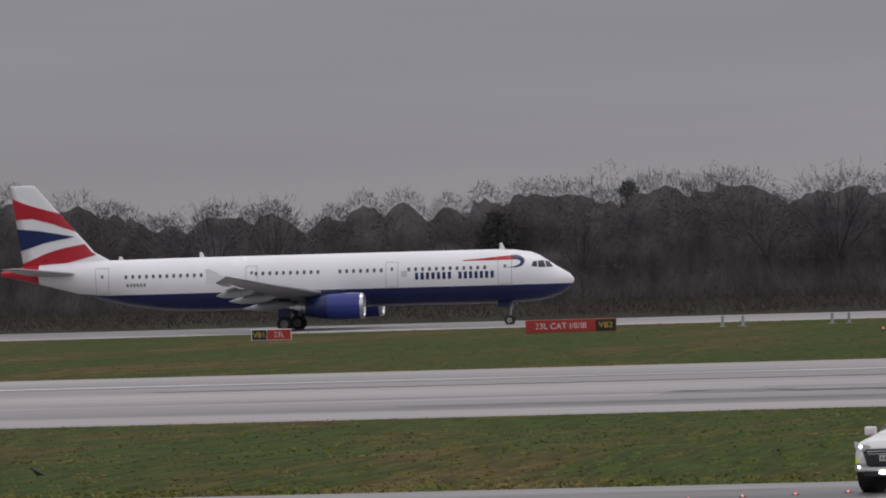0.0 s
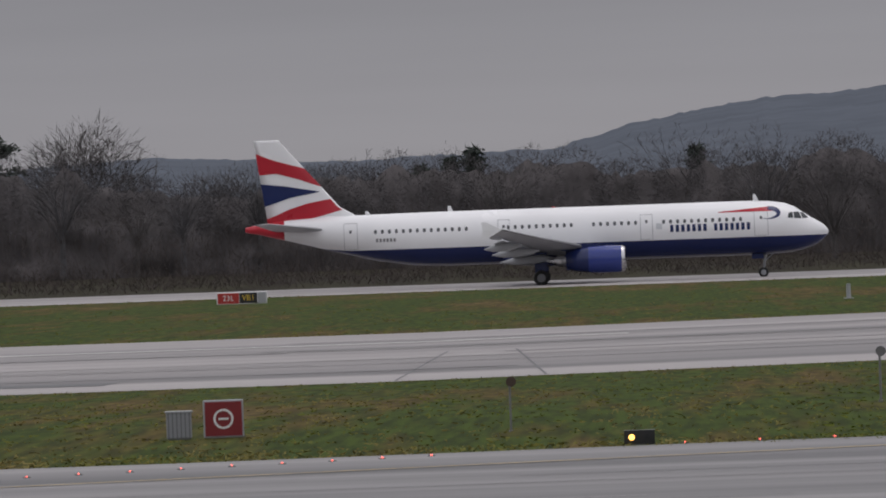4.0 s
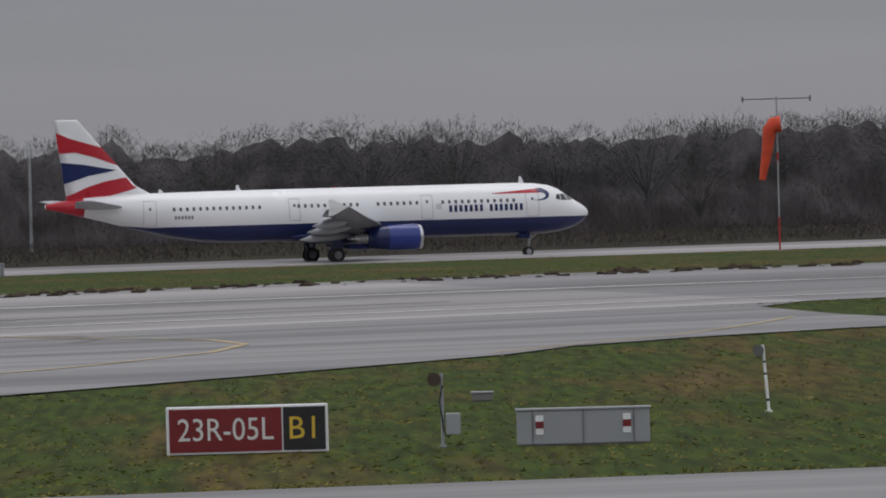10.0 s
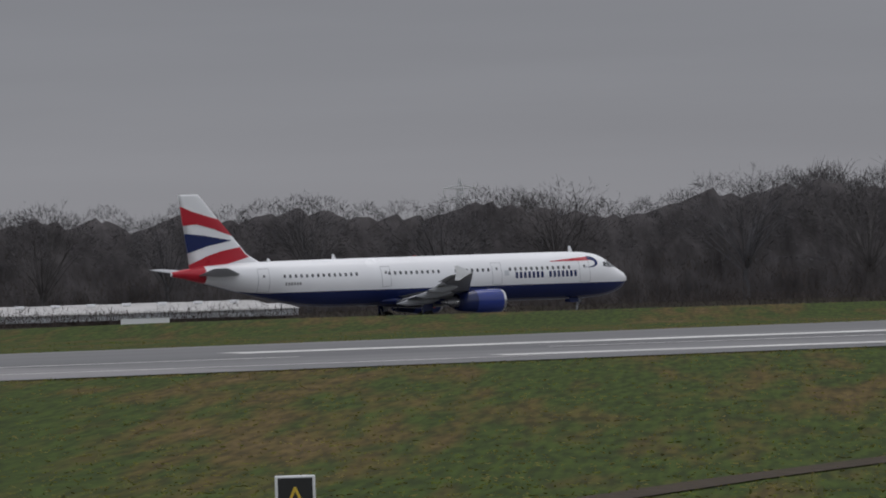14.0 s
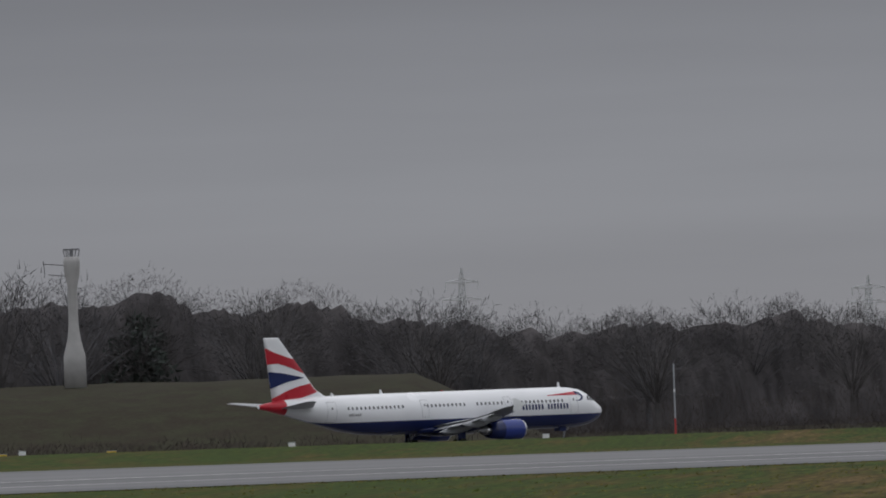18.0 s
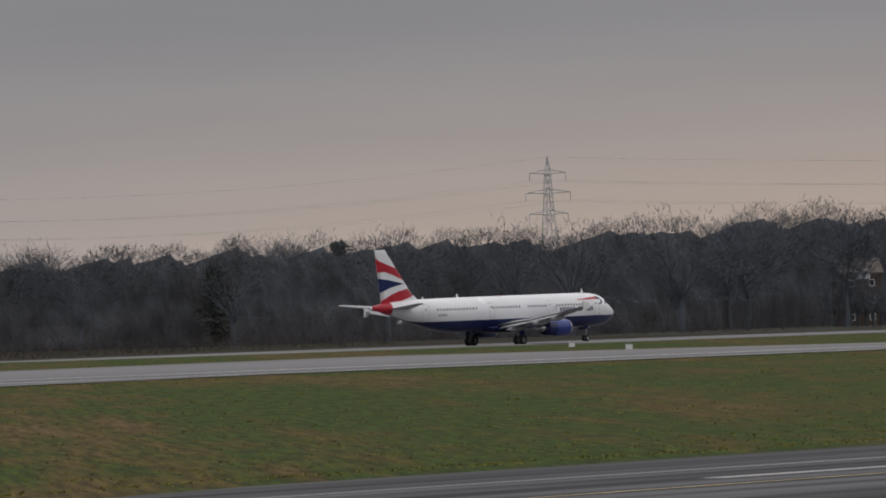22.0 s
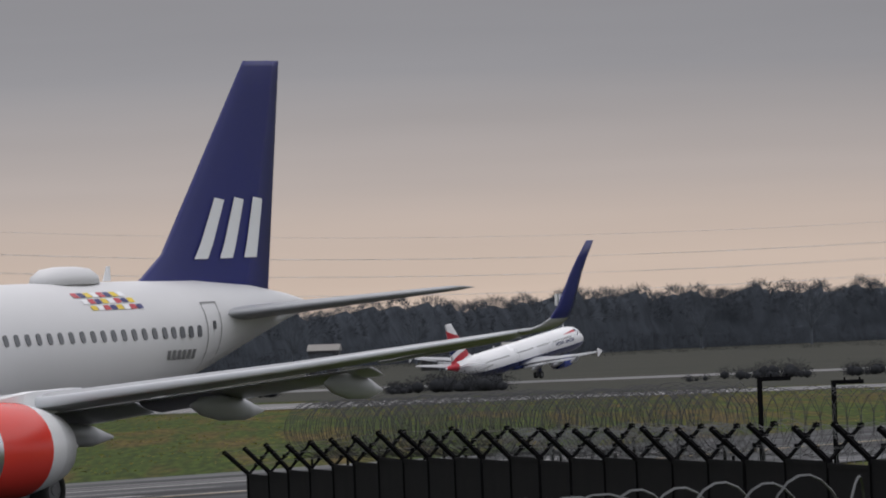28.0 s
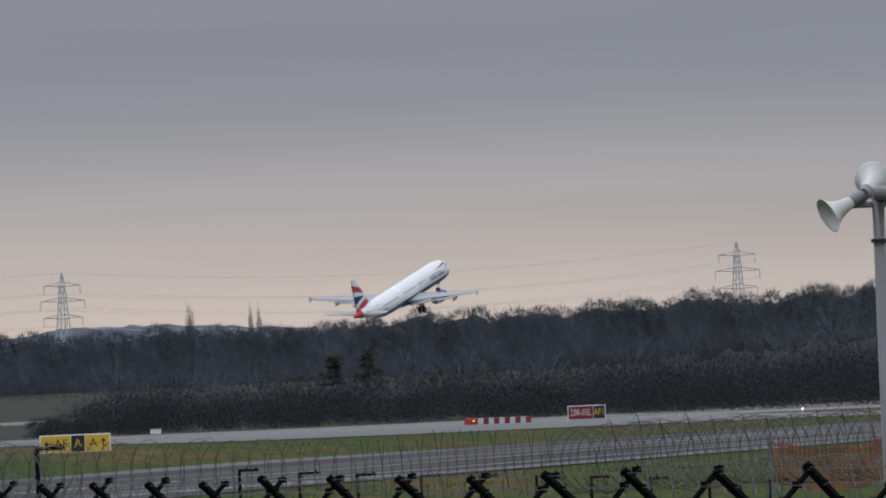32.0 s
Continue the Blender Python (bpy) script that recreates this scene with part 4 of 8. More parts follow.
part("aerial_dome", bm, M["silver"], taxiing, "white domed satellite aerial", True)


# ---- woods and hills ----
SKYLINE = [(-12, 0.16), (-9.5, 0.2), (-8.3, 0.05), (-7.2, 0.1), (-5.5, 0.18), (-4.4, 0.16), (-2.6, 0.04), (-1, 0.09), (0.3, 0.16), (1.6, 0.06), (2.6, 0.17), (3.6, 0.12), (5.5, 0.12), (6.6, 0.26), (7.4, 0.2), (8.4, 0.12), (10.5, 0.12), (12.4, 0.2), (13.6, 0.12), (15.5, 0.14), (17, 0.11), (18.5, 0.14), (21.5, 0.15), (23.5, 0.11), (26.5, 0.14), (29.5, 0.16), (30.5, 0.25), (32, 0.3), (34, 0.32), (36, 0.36), (37.5, 0.56), (38.5, 0.48), (39.3, 0.40), (40.5, 0.19), (42, 0.22), (44.5, 0.02), (46.5, 0.05), (48.5, 0.12), (50.5, 0.12), (51.6, 0.2), (54, 0.12), (57.5, 0.13), (59.5, -0.03), (62, 0.03), (65.5, 0.03), (67.3, 0.09), (69, 0.13), (72, 0.12)]
HILLS = [(-14, -0.2), (-5, -0.1), (-4, 0.1), (-3.1, 0.15), (-2.2, 0.09), (-0.7, 0.12), (-0.3, 0.25), (0.5, 0.37), (1.8, 0.47), (3, 0.5), (4.1, 0.45), (5.3, 0.4), (6.7, 0.32), (8.5, 0.2), (10.5, 0.19), (12.5, 0.0), (14, -0.2), (40, -0.2), (61, -0.15), (63.4, -0.05), (64.2, 0.04), (65.0, 0.02), (66, -0.05), (80, -0.1)]


def woods_y(az):
    return lerp(az, [(40, 865), (50, 880), (57, 960), (62, 1250), (66, 1200), (75, 1000)])


def spot(az, y):
    return y * math.tan(radians(az)), y


def sky_top(az, y):
    r = y / math.cos(radians(az))
    return EYE.z + r * math.tan(radians(lerp(az, SKYLINE) + lerp(az, [(54, 0.035), (58, 0.0)])))


class Twigs:
    def __init__(self):
        self.v, self.f = [], []

    def stick(self, a, b, r0, r1, n):
        d = (b - a).normalized()
        u = d.cross(Vector((0.31, 0.77, 0.56))).normalized()
        w = d.cross(u)
        k = len(self.v)
        for p, r in ((a, r0), (b, r1)):
            for i in range(n):
                t = i * math.tau / n
                self.v.append(p + (u * math.cos(t) + w * math.sin(t)) * r)
        for i in range(n):
            j = (i + 1) % n
            self.f.append((k + i, k + j, k + n + j, k + n + i))

    def blade(self, a, b, w):
        d = b - a
        u = d.cross(Vector((random.uniform(-1, 1), random.uniform(-1, 1), random.uniform(-1, 1))))
        u = u.normalized() * w
        k = len(self.v)
        self.v += [a - u, a + u, b]
        self.f.append((k, k + 1, k + 2))

    def mesh(self, name, material):
        me = bpy.data.meshes.new(name)
        me.from_pydata([tuple(p) for p in self.v], [], self.f)
        me.materials.append(material)
        return me


def dome(tw, c, rx, rz, n, seed, wid):
    """Fine twigs that fill an uneven dome, closer towards its skin."""
    off = Vector((seed * 1.7, seed * 0.6, 0))
    for i in range(n):
        a, s = random.uniform(0, math.tau), random.uniform(-0.75, 1)
        q = math.sqrt(1 - s * s)
        d = Vector((q * math.cos(a), q * math.sin(a), s))
        lump = 0.84 + 0.3 * noise.noise(d * 2.1 + off) + 0.16 * noise.noise(d * 5.3 + off)
        r = random.random() ** 0.4 * lump
        p = c + Vector((d.x * rx, d.y * rx, d.z * rz)) * r
        e = (Vector((d.x, d.y, d.z + 0.35)) + Vector((random.gauss(0, 0.55), random.gauss(0, 0.55), random.gauss(0, 0.45)))).normalized()
        tw.blade(p, p + e * random.uniform(0.35, 1.0) * (rz / 4.6), wid * random.uniform(0.6, 1.3))


def bare_tree(seed, spread=0.9, trunk=0.3, dense=1.0, narrow=False, bark="bark"):
    """Trunk and crown of a leafless tree ten metres high: limbs, boughs, branches and twigs."""
    random.seed(seed)
    low, top = Twigs(), Twigs()

    def grow(p, d, ln, r, lev):
        segs = 3 if lev < 3 else 2
        q, e = p.copy(), d.copy()
        tw = low if lev == 0 else top
        pts = [q.copy()]
        for s in range(segs):
            e = (e + Vector((random.gauss(0, 0.16), random.gauss(0, 0.16), random.gauss(0.06 if lev < 4 else 0.0, 0.1)))).normalized()
            q2 = q + e * ln / segs
            r2 = r * 0.78
            if lev < 4:
                tw.stick(q, q2, r, r2, (7, 5, 4, 3)[lev])
            else:
                tw.blade(q, q2, max(0.010, r * 0.6))
            q, r = q2, r2
            pts.append(q.copy())
        if lev == 4:
            return
        kids = (int(7 * dense) + 2, int(5 * dense) + 1, 5, int(5 * dense) + 1)[lev]
        for i in range(kids):
            t = (0.35 if lev else 0.55) + (0.65 if lev else 0.45) * (i + random.random()) / kids
            j = min(segs - 1, int(t * segs))
            base = pts[j].lerp(pts[j + 1], t * segs - j)
            ang = random.uniform(0, math.tau)
            side = Vector((math.cos(ang), math.sin(ang), 0))
            tilt = random.uniform(0.35, 1.05) * spread * (1.15 if lev == 0 else 1.0)
            if narrow:
                tilt *= 0.3
            nd = (e * math.cos(tilt) + (side - e * side.dot(e)).normalized() * math.sin(tilt)).normalized()
            nl = ln * (random.uniform(0.95, 1.3) * (0.62 if lev else 1.0 / (0.42 + trunk)) * (0.85 if lev else 0.52))
            grow(base, nd, nl, max(0.02, r * random.uniform(0.5, 0.75)), lev + 1)
        if lev == 0:
            grow(pts[-1], e, ln * 0.9 / (0.4 + trunk) * 0.55, r * 0.8, 1)
    grow(Vector((0, 0, -0.3)), Vector((0, 0, 1)), 10 * trunk + 1.2, 0.26, 0)
    zs = max(v.z for v in top.v)
    k = 10.0 / zs
    for tw in (low, top):
        tw.v = [Vector((v.x * k, v.y * k, v.z * k)) for v in tw.v]
    if dense > 0.5:
        dome(top, Vector((0, 0, 5.4)), 3.5 * spread * (0.3 if narrow else 1.0), 4.6, int(3400 * dense), seed, 0.019)
    return low.mesh("trunk", M[bark]), top.mesh("crown", M[bark])


def fan_tree(seed, spread=1.0, fork_at=0.3, limbs=40, twigs=14, fine=1200, bark="bark", deep=0.35):
    """A leafless tree ten metres high: fine limbs fan out from a low fork, with twigs close about a rounded crown."""
    random.seed(seed)
    low, top = Twigs(), Twigs()
    f = Vector((0, 0, 10 * fork_at))
    low.stick(Vector((0, 0, -0.4)), f * 0.6, 0.26, 0.2, 7)
    low.stick(f * 0.6, f, 0.2, 0.16, 7)
    off = Vector((seed * 1.3, seed * 0.7, 0))

    def rim(d):
        lump = 0.9 + 0.2 * noise.noise(d * 2.2 + off) + 0.13 * noise.noise(d * 5.0 + off)
        return f + Vector((d.x * 4.6 * spread, d.y * 4.6 * spread, max(-0.2, d.z) ** 0.6 * (9.9 - f.z) if d.z > 0 else d.z * 1.5)) * lump
    for i in range(limbs):
        a = i * 2.39996 + random.gauss(0, 0.2)
        lean = math.sqrt((i + 0.5) / limbs) * 1.3
        d = Vector((math.sin(lean) * math.cos(a), math.sin(lean) * math.sin(a), math.cos(lean)))
        end = rim(d)
        base = f * random.uniform(0.62, 1.0)
        mid = base.lerp(end, 0.5) + Vector((random.gauss(0, 0.55), random.gauss(0, 0.55), 0.5 + 0.6 * lean))
        pts = [base * (1 - u) ** 2 + mid * 2 * u * (1 - u) + end * u * u for u in (0, 0.25, 0.5, 0.75, 1.0)]
        r = random.uniform(0.025, 0.055)
        for k in range(4):
            top.stick(pts[k], pts[k + 1], r * (1 - 0.22 * k), r * (1 - 0.22 * (k + 1)), 3)
        for k in range(twigs):
            u = random.random() ** 0.6
            j = min(3, int(u * 4))
            p = pts[j].lerp(pts[j + 1], u * 4 - j)
            e = ((pts[j + 1] - pts[j]).normalized() + Vector((random.gauss(0, 0.6), random.gauss(0, 0.6), random.gauss(0.1, 0.4)))).normalized()
            ln = random.uniform(0.4, 1.1) * (1.15 - 0.5 * u)
            q = p + e * ln * 0.55
            top.blade(p, p + e * ln, random.uniform(0.011, 0.018))
            e2 = (e + Vector((random.gauss(0, 0.6), random.gauss(0, 0.6), random.gauss(0.1, 0.4)))).normalized()
            top.blade(q, q + e2 * ln * 0.6, random.uniform(0.009, 0.014))
    for i in range(fine):
        a, s = random.uniform(0, math.tau), random.uniform(-0.25, 1)
        q = math.sqrt(1 - s * s)
        d = Vector((q * math.cos(a), q * math.sin(a), s))
        p = f.lerp(rim(d), random.random() ** deep)
        e = (d + Vector((random.gauss(0, 0.6), random.gauss(0, 0.6), random.gauss(0.25, 0.5)))).normalized()
        top.blade(p, p + e * random.uniform(0.2, 0.6), random.uniform(0.013, 0.026))
    zs = sorted(v.z for v in top.v)[int(len(top.v) * 0.985)]
    for tw in (low, top):
        tw.v = [v * (10.0 / zs) for v in tw.v]
    return low.mesh("trunk", M[bark]), top.mesh("crown", M[bark])


def conifer(seed, flat=False):
    random.seed(seed)
    low, top = Twigs(), Twigs()
    low.stick(Vector((0, 0, -0.3)), Vector((0, 0, 9.6)), 0.3, 0.04, 6)
    for i in range(46):
        z = 1.6 + 8.2 * (i + random.random()) / 46
        reach = (3.0 * (1 - ((z - 1.6) / 8.6) ** (3.0 if flat else 1.1)) + 0.25) * random.uniform(0.55, 1.1)
        if flat and random.random() < 0.4:
            continue
        a = random.uniform(0, math.tau)
        d = Vector((math.cos(a), math.sin(a), random.uniform(-0.15, 0.2)))
        p = Vector((0, 0, z))
        top.stick(p, p + d * reach, 0.05, 0.02, 3)
        for k in range(52):
            b = p + d * reach * random.uniform(0.2, 1.0) + Vector((random.gauss(0, 0.3), random.gauss(0, 0.3), random.gauss(0, 0.18)))
            top.blade(b, b + Vector((random.gauss(0, 0.3), random.gauss(0, 0.3), random.gauss(-0.02, 0.2))), 0.15)
    return low.mesh("trunk", M["bark"]), top.mesh("crown", M["ever"])


def ivy_tree(seed):
    """A bare tree whose trunk and boughs are thick with ivy."""
    lo, me = bare_tree(seed, 0.75, 0.3, 0.8)
    random.seed(seed)
    tw = Twigs()
    for i in range(1900):
        a, z = random.uniform(0, math.tau), random.uniform(0.5, 8.6)
        r = (1.9 * math.sin(math.pi * min(1, z / 9.2)) ** 0.7) * random.random() ** 0.5 * (1 + 0.5 * math.sin(a * 3 + z))
        p = Vector((r * math.cos(a), r * math.sin(a), z))
        tw.blade(p, p + Vector((random.gauss(0, 0.25), random.gauss(0, 0.25), random.gauss(0, 0.25))), 0.14)
    return lo, me, tw.mesh("ivy", M["ever"])


KINDS = [fan_tree(3, 1.0, 0.28, 34, 12, 1000), fan_tree(8, 0.85, 0.36, 34, 12, 1000), fan_tree(12, 1.15, 0.24, 36, 12, 1000), fan_tree(21, 0.75, 0.32, 32, 12, 900), fan_tree(34, 0.95, 0.42, 34, 12, 900)]
BACKKINDS = [fan_tree(71, 1.05, 0.3, 34, 11, 900, "bark_back"), fan_tree(73, 0.9, 0.38, 34, 11, 900, "bark_back"), fan_tree(77, 1.2, 0.3, 34, 11, 1000, "bark_back")]
# the farther trees take the hazed bark colour
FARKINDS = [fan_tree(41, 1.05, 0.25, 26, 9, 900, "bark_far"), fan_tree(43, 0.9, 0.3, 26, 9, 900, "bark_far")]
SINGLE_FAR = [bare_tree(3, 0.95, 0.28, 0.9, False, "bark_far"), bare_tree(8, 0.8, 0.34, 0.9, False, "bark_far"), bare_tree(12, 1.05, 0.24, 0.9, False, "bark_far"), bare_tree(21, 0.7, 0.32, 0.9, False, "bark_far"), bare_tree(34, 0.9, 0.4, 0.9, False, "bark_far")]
SINGLE = [bare_tree(3, 0.95, 0.28), bare_tree(8, 0.8, 0.34), bare_tree(12, 1.05, 0.24), bare_tree(21, 0.7, 0.32), bare_tree(34, 0.9, 0.4, 0.9)]
CONES = [conifer(5), conifer(6, True), conifer(7)]
IVY = ivy_tree(9)
POPLAR = fan_tree(55, 0.33, 0.12, 50, 16, 4200, "bark_far")
DEAD = bare_tree(61, 1.0, 0.4, 0.45)


def plant(kind, x, y, h, wide, label, category="tree"):
    z = ground_z(x, y)
    t = thing("tree", Matrix.Translation((x, y, z)) @ Matrix.Rotation(random.uniform(0, math.tau), 4, "Z") @ Matrix.Diagonal((wide * h / 10, wide * h / 10, h / 10, 1)), label, category, "trees along the runway")
    for nm, me in zip(("trunk", "crown", "ivy"), kind):
        o = new(nm, me)
        o.parent = t
    return t


def build_woods():
    random.seed(77)
    # an edge row and the trees behind it
    for back, gap, tall in ((0, 25.0, (0.76, 0.85, 0.92, 1.0)), (38, 11.0, (0.86, 0.92, 0.97, 1.02))):
        az = -12.5 + back * 0.01
        while az < 71:
            y = woods_y(az) + back * (1 if az < 57 else 1.6) + random.uniform(-16, 16)
            r = y / math.cos(radians(az))
            x, _ = spot(az, y)
            h = (sky_top(az, y) - ground_z(x, y)) * random.choice(tall) * (0.92 if az > 58 else 1.0)
            u, far = random.random(), az > 58
            if u < 0.02 and az < 43 and back > 30:
                plant(random.choice(CONES), x, y, h * 0.86, 0.8, "dark green conifer among bare winter trees")
            elif u < 0.09 and az < 50 and back > 30:
                plant(IVY, x, y, h * 0.9, 1.0, "ivy-clad bare tree at the wood's edge")
            else:
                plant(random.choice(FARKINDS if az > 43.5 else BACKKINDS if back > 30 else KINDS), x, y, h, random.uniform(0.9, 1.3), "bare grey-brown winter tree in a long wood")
            az += random.uniform(0.6, 1.35) * gap / r * 57.3 * (1.0 if not far else 1.8)
    # single trees that stand out from the wood
    for az, e, y, wide, kind, lab in ((-3.50, 0.47, 850, 1.25, 2, "tall spreading bare tree above the wood"), (-4.03, 0.29, 895, 1.1, "cedar", "flat-topped dark cedar among bare trees"), (-5.8, 0.15, 900, 0.9, "cedar", "flat-topped dark cedar among bare trees"),
                                      (-1.2, 0.2, 850, 1.0, "cone", "dark pointed conifer among bare trees"), (0.13, 0.17, 850, 0.9, "cone", "dark pointed conifer among bare trees"), (-2.77, 0.14, 850, 1.3, 0, "round bare tree above the wood"), (-1.86, 0.11, 850, 1.7, 0, "broad round bare tree above the wood"), (-1.51, 0.1, 850, 0.9, "cone", "dark pointed conifer among bare trees"), (-1.33, 0.15, 850, 0.9, "cone", "dark pointed conifer among bare trees"), (16.6, 0.14, 850, 1.3, 0, "round bare tree above the wood"), (17.77, 0.21, 850, 1.2, 4, "dark round tree above the wood"), (30.52, 0.36, 850, 1.0, 1, "branching bare tree above the wood"), (45.5, 0.08, 870, 1.6, 0, "round bare tree above the wood"), (44.9, 0.07, 870, 1.5, 2, "round bare tree above the wood"),
                                      (4.55, 0.42, 850, 1.3, 0, "broad domed bare tree above the wood"), (4.15, 0.35, 855, 1.2, 2, "broad domed bare tree above the wood"), (6.6, 0.34, 850, 1.2, 0, "broad domed bare tree above the wood"), (9.05, 0.41, 850, 1.05, 4, "tall ivy-dark bare tree above the wood"), (7.4, 0.31, 850, 1.0, 1, "bare tree above the wood"),
                                      (12.66, 0.29, 880, 1.1, 3, "pale upright bare tree above the wood"), (12.0, 0.22, 860, 1.5, 0, "broad bare tree at the wood's edge"), (15.9, 0.2, 860, 1.5, 0, "domed bare tree at the wood's edge"), (18.4, 0.2, 860, 1.3, 2, "domed bare tree at the wood's edge"),
                                      (24.5, 0.25, 870, 1.0, 1, "ivy-dark tree that stands above the wood"), (28.78, 0.26, 900, 0.9, 3, "thin pale bare tree above the wood"), (30.55, 0.38, 850, 1.1, 4, "tall branching bare tree"), (31.3, 0.42, 850, 1.5, 2, "wide bare tree with a rounded crown"),
                                      (33.13, 0.35, 845, 0.9, "cone", "dark conifer in front of bare trees"), (32.6, 0.29, 850, 0.8, "cone", "dark conifer in front of bare trees"), (33.9, 0.33, 850, 0.8, "cone", "dark conifer in front of bare trees"), (34.19, 0.43, 850, 0.9, "dead", "gaunt dead tree with bare limbs"), (33.35, 0.44, 855, 0.9, "dead", "gaunt dead tree with bare limbs"),
                                      (35.65, 0.44, 860, 0.9, 3, "pale upright bare tree"), (43.2, 0.21, 870, 1.2, 2, "spreading bare tree above the wood"), (47.45, 0.19, 870, 1.3, 0, "round bare tree above the wood"), (48.9, 0.2, 890, 1.0, 3, "upright bare tree above the wood"), (49.2, 0.15, 880, 0.9, "cone", "dark conifer above the wood"),
                                      (51.6, 0.27, 900, 1.2, 0, "broad bare tree above the wood"), (52.2, 0.22, 900, 1.0, 3, "bare tree above the wood"), (53.1, 0.2, 920, 0.9, "cone", "dark conifer above the wood"), (55.4, 0.2, 930, 1.3, 0, "round bare tree above the wood"), (56.6, 0.21, 940, 1.4, 2, "domed bare tree above the wood"),
                                      (64.88, 0.11, 1150, 0.42, "poplar", "tall narrow bare poplar"), (65.24, 0.09, 1150, 0.3, "poplar", "tall narrow bare poplar"), (65.29, 0.085, 1155, 0.3, "poplar", "tall narrow bare poplar"), (66.3, 0.06, 1150, 0.3, "poplar", "tall narrow bare poplar"), (65.72, -0.16, 520, 1.3, "cone", "dark conifer clump in bare woods"), (65.93, -0.13, 520, 1.2, "cone", "dark conifer clump in bare woods")):
        y += 62 if az < 50 or 52.5 < az < 57 else 0
        x, _ = spot(az, y)
        h = EYE.z + y / math.cos(radians(az)) * math.tan(radians(e)) - ground_z(x, y)
        k = {"cone": CONES[0], "cedar": CONES[1], "dead": DEAD, "poplar": POPLAR}.get(kind) or (SINGLE_FAR if az > 43.5 else SINGLE)[kind]
        plant(k, x, y, h * (0.93 if kind == "cone" else 1.0 if kind in ("cedar", "dead", "poplar") else 0.96), wide, lab)
        if type(kind) is int and e < 0.24 and az < 50:
            plant(FARKINDS[kind % 2] if az > 43.5 else BACKKINDS[kind % 3], x + 4, y + 9, h * 0.9, wide, "dense bare tree behind a taller one")
    # half-grown trees between the thicket and the far wood
    for i in range(34):
        az, r = random.uniform(64.4, 71.5), random.uniform(1225, 1330)
        x, y = r * math.sin(radians(az)), r * math.cos(radians(az))
        plant(random.choice(FARKINDS), x, y, random.uniform(6.0, 10.5) * lerp(az, [(66.5, 1.0), (69.5, 1.4)]), random.uniform(1.2, 1.7), "half-grown bare tree behind a thicket")


build_woods()


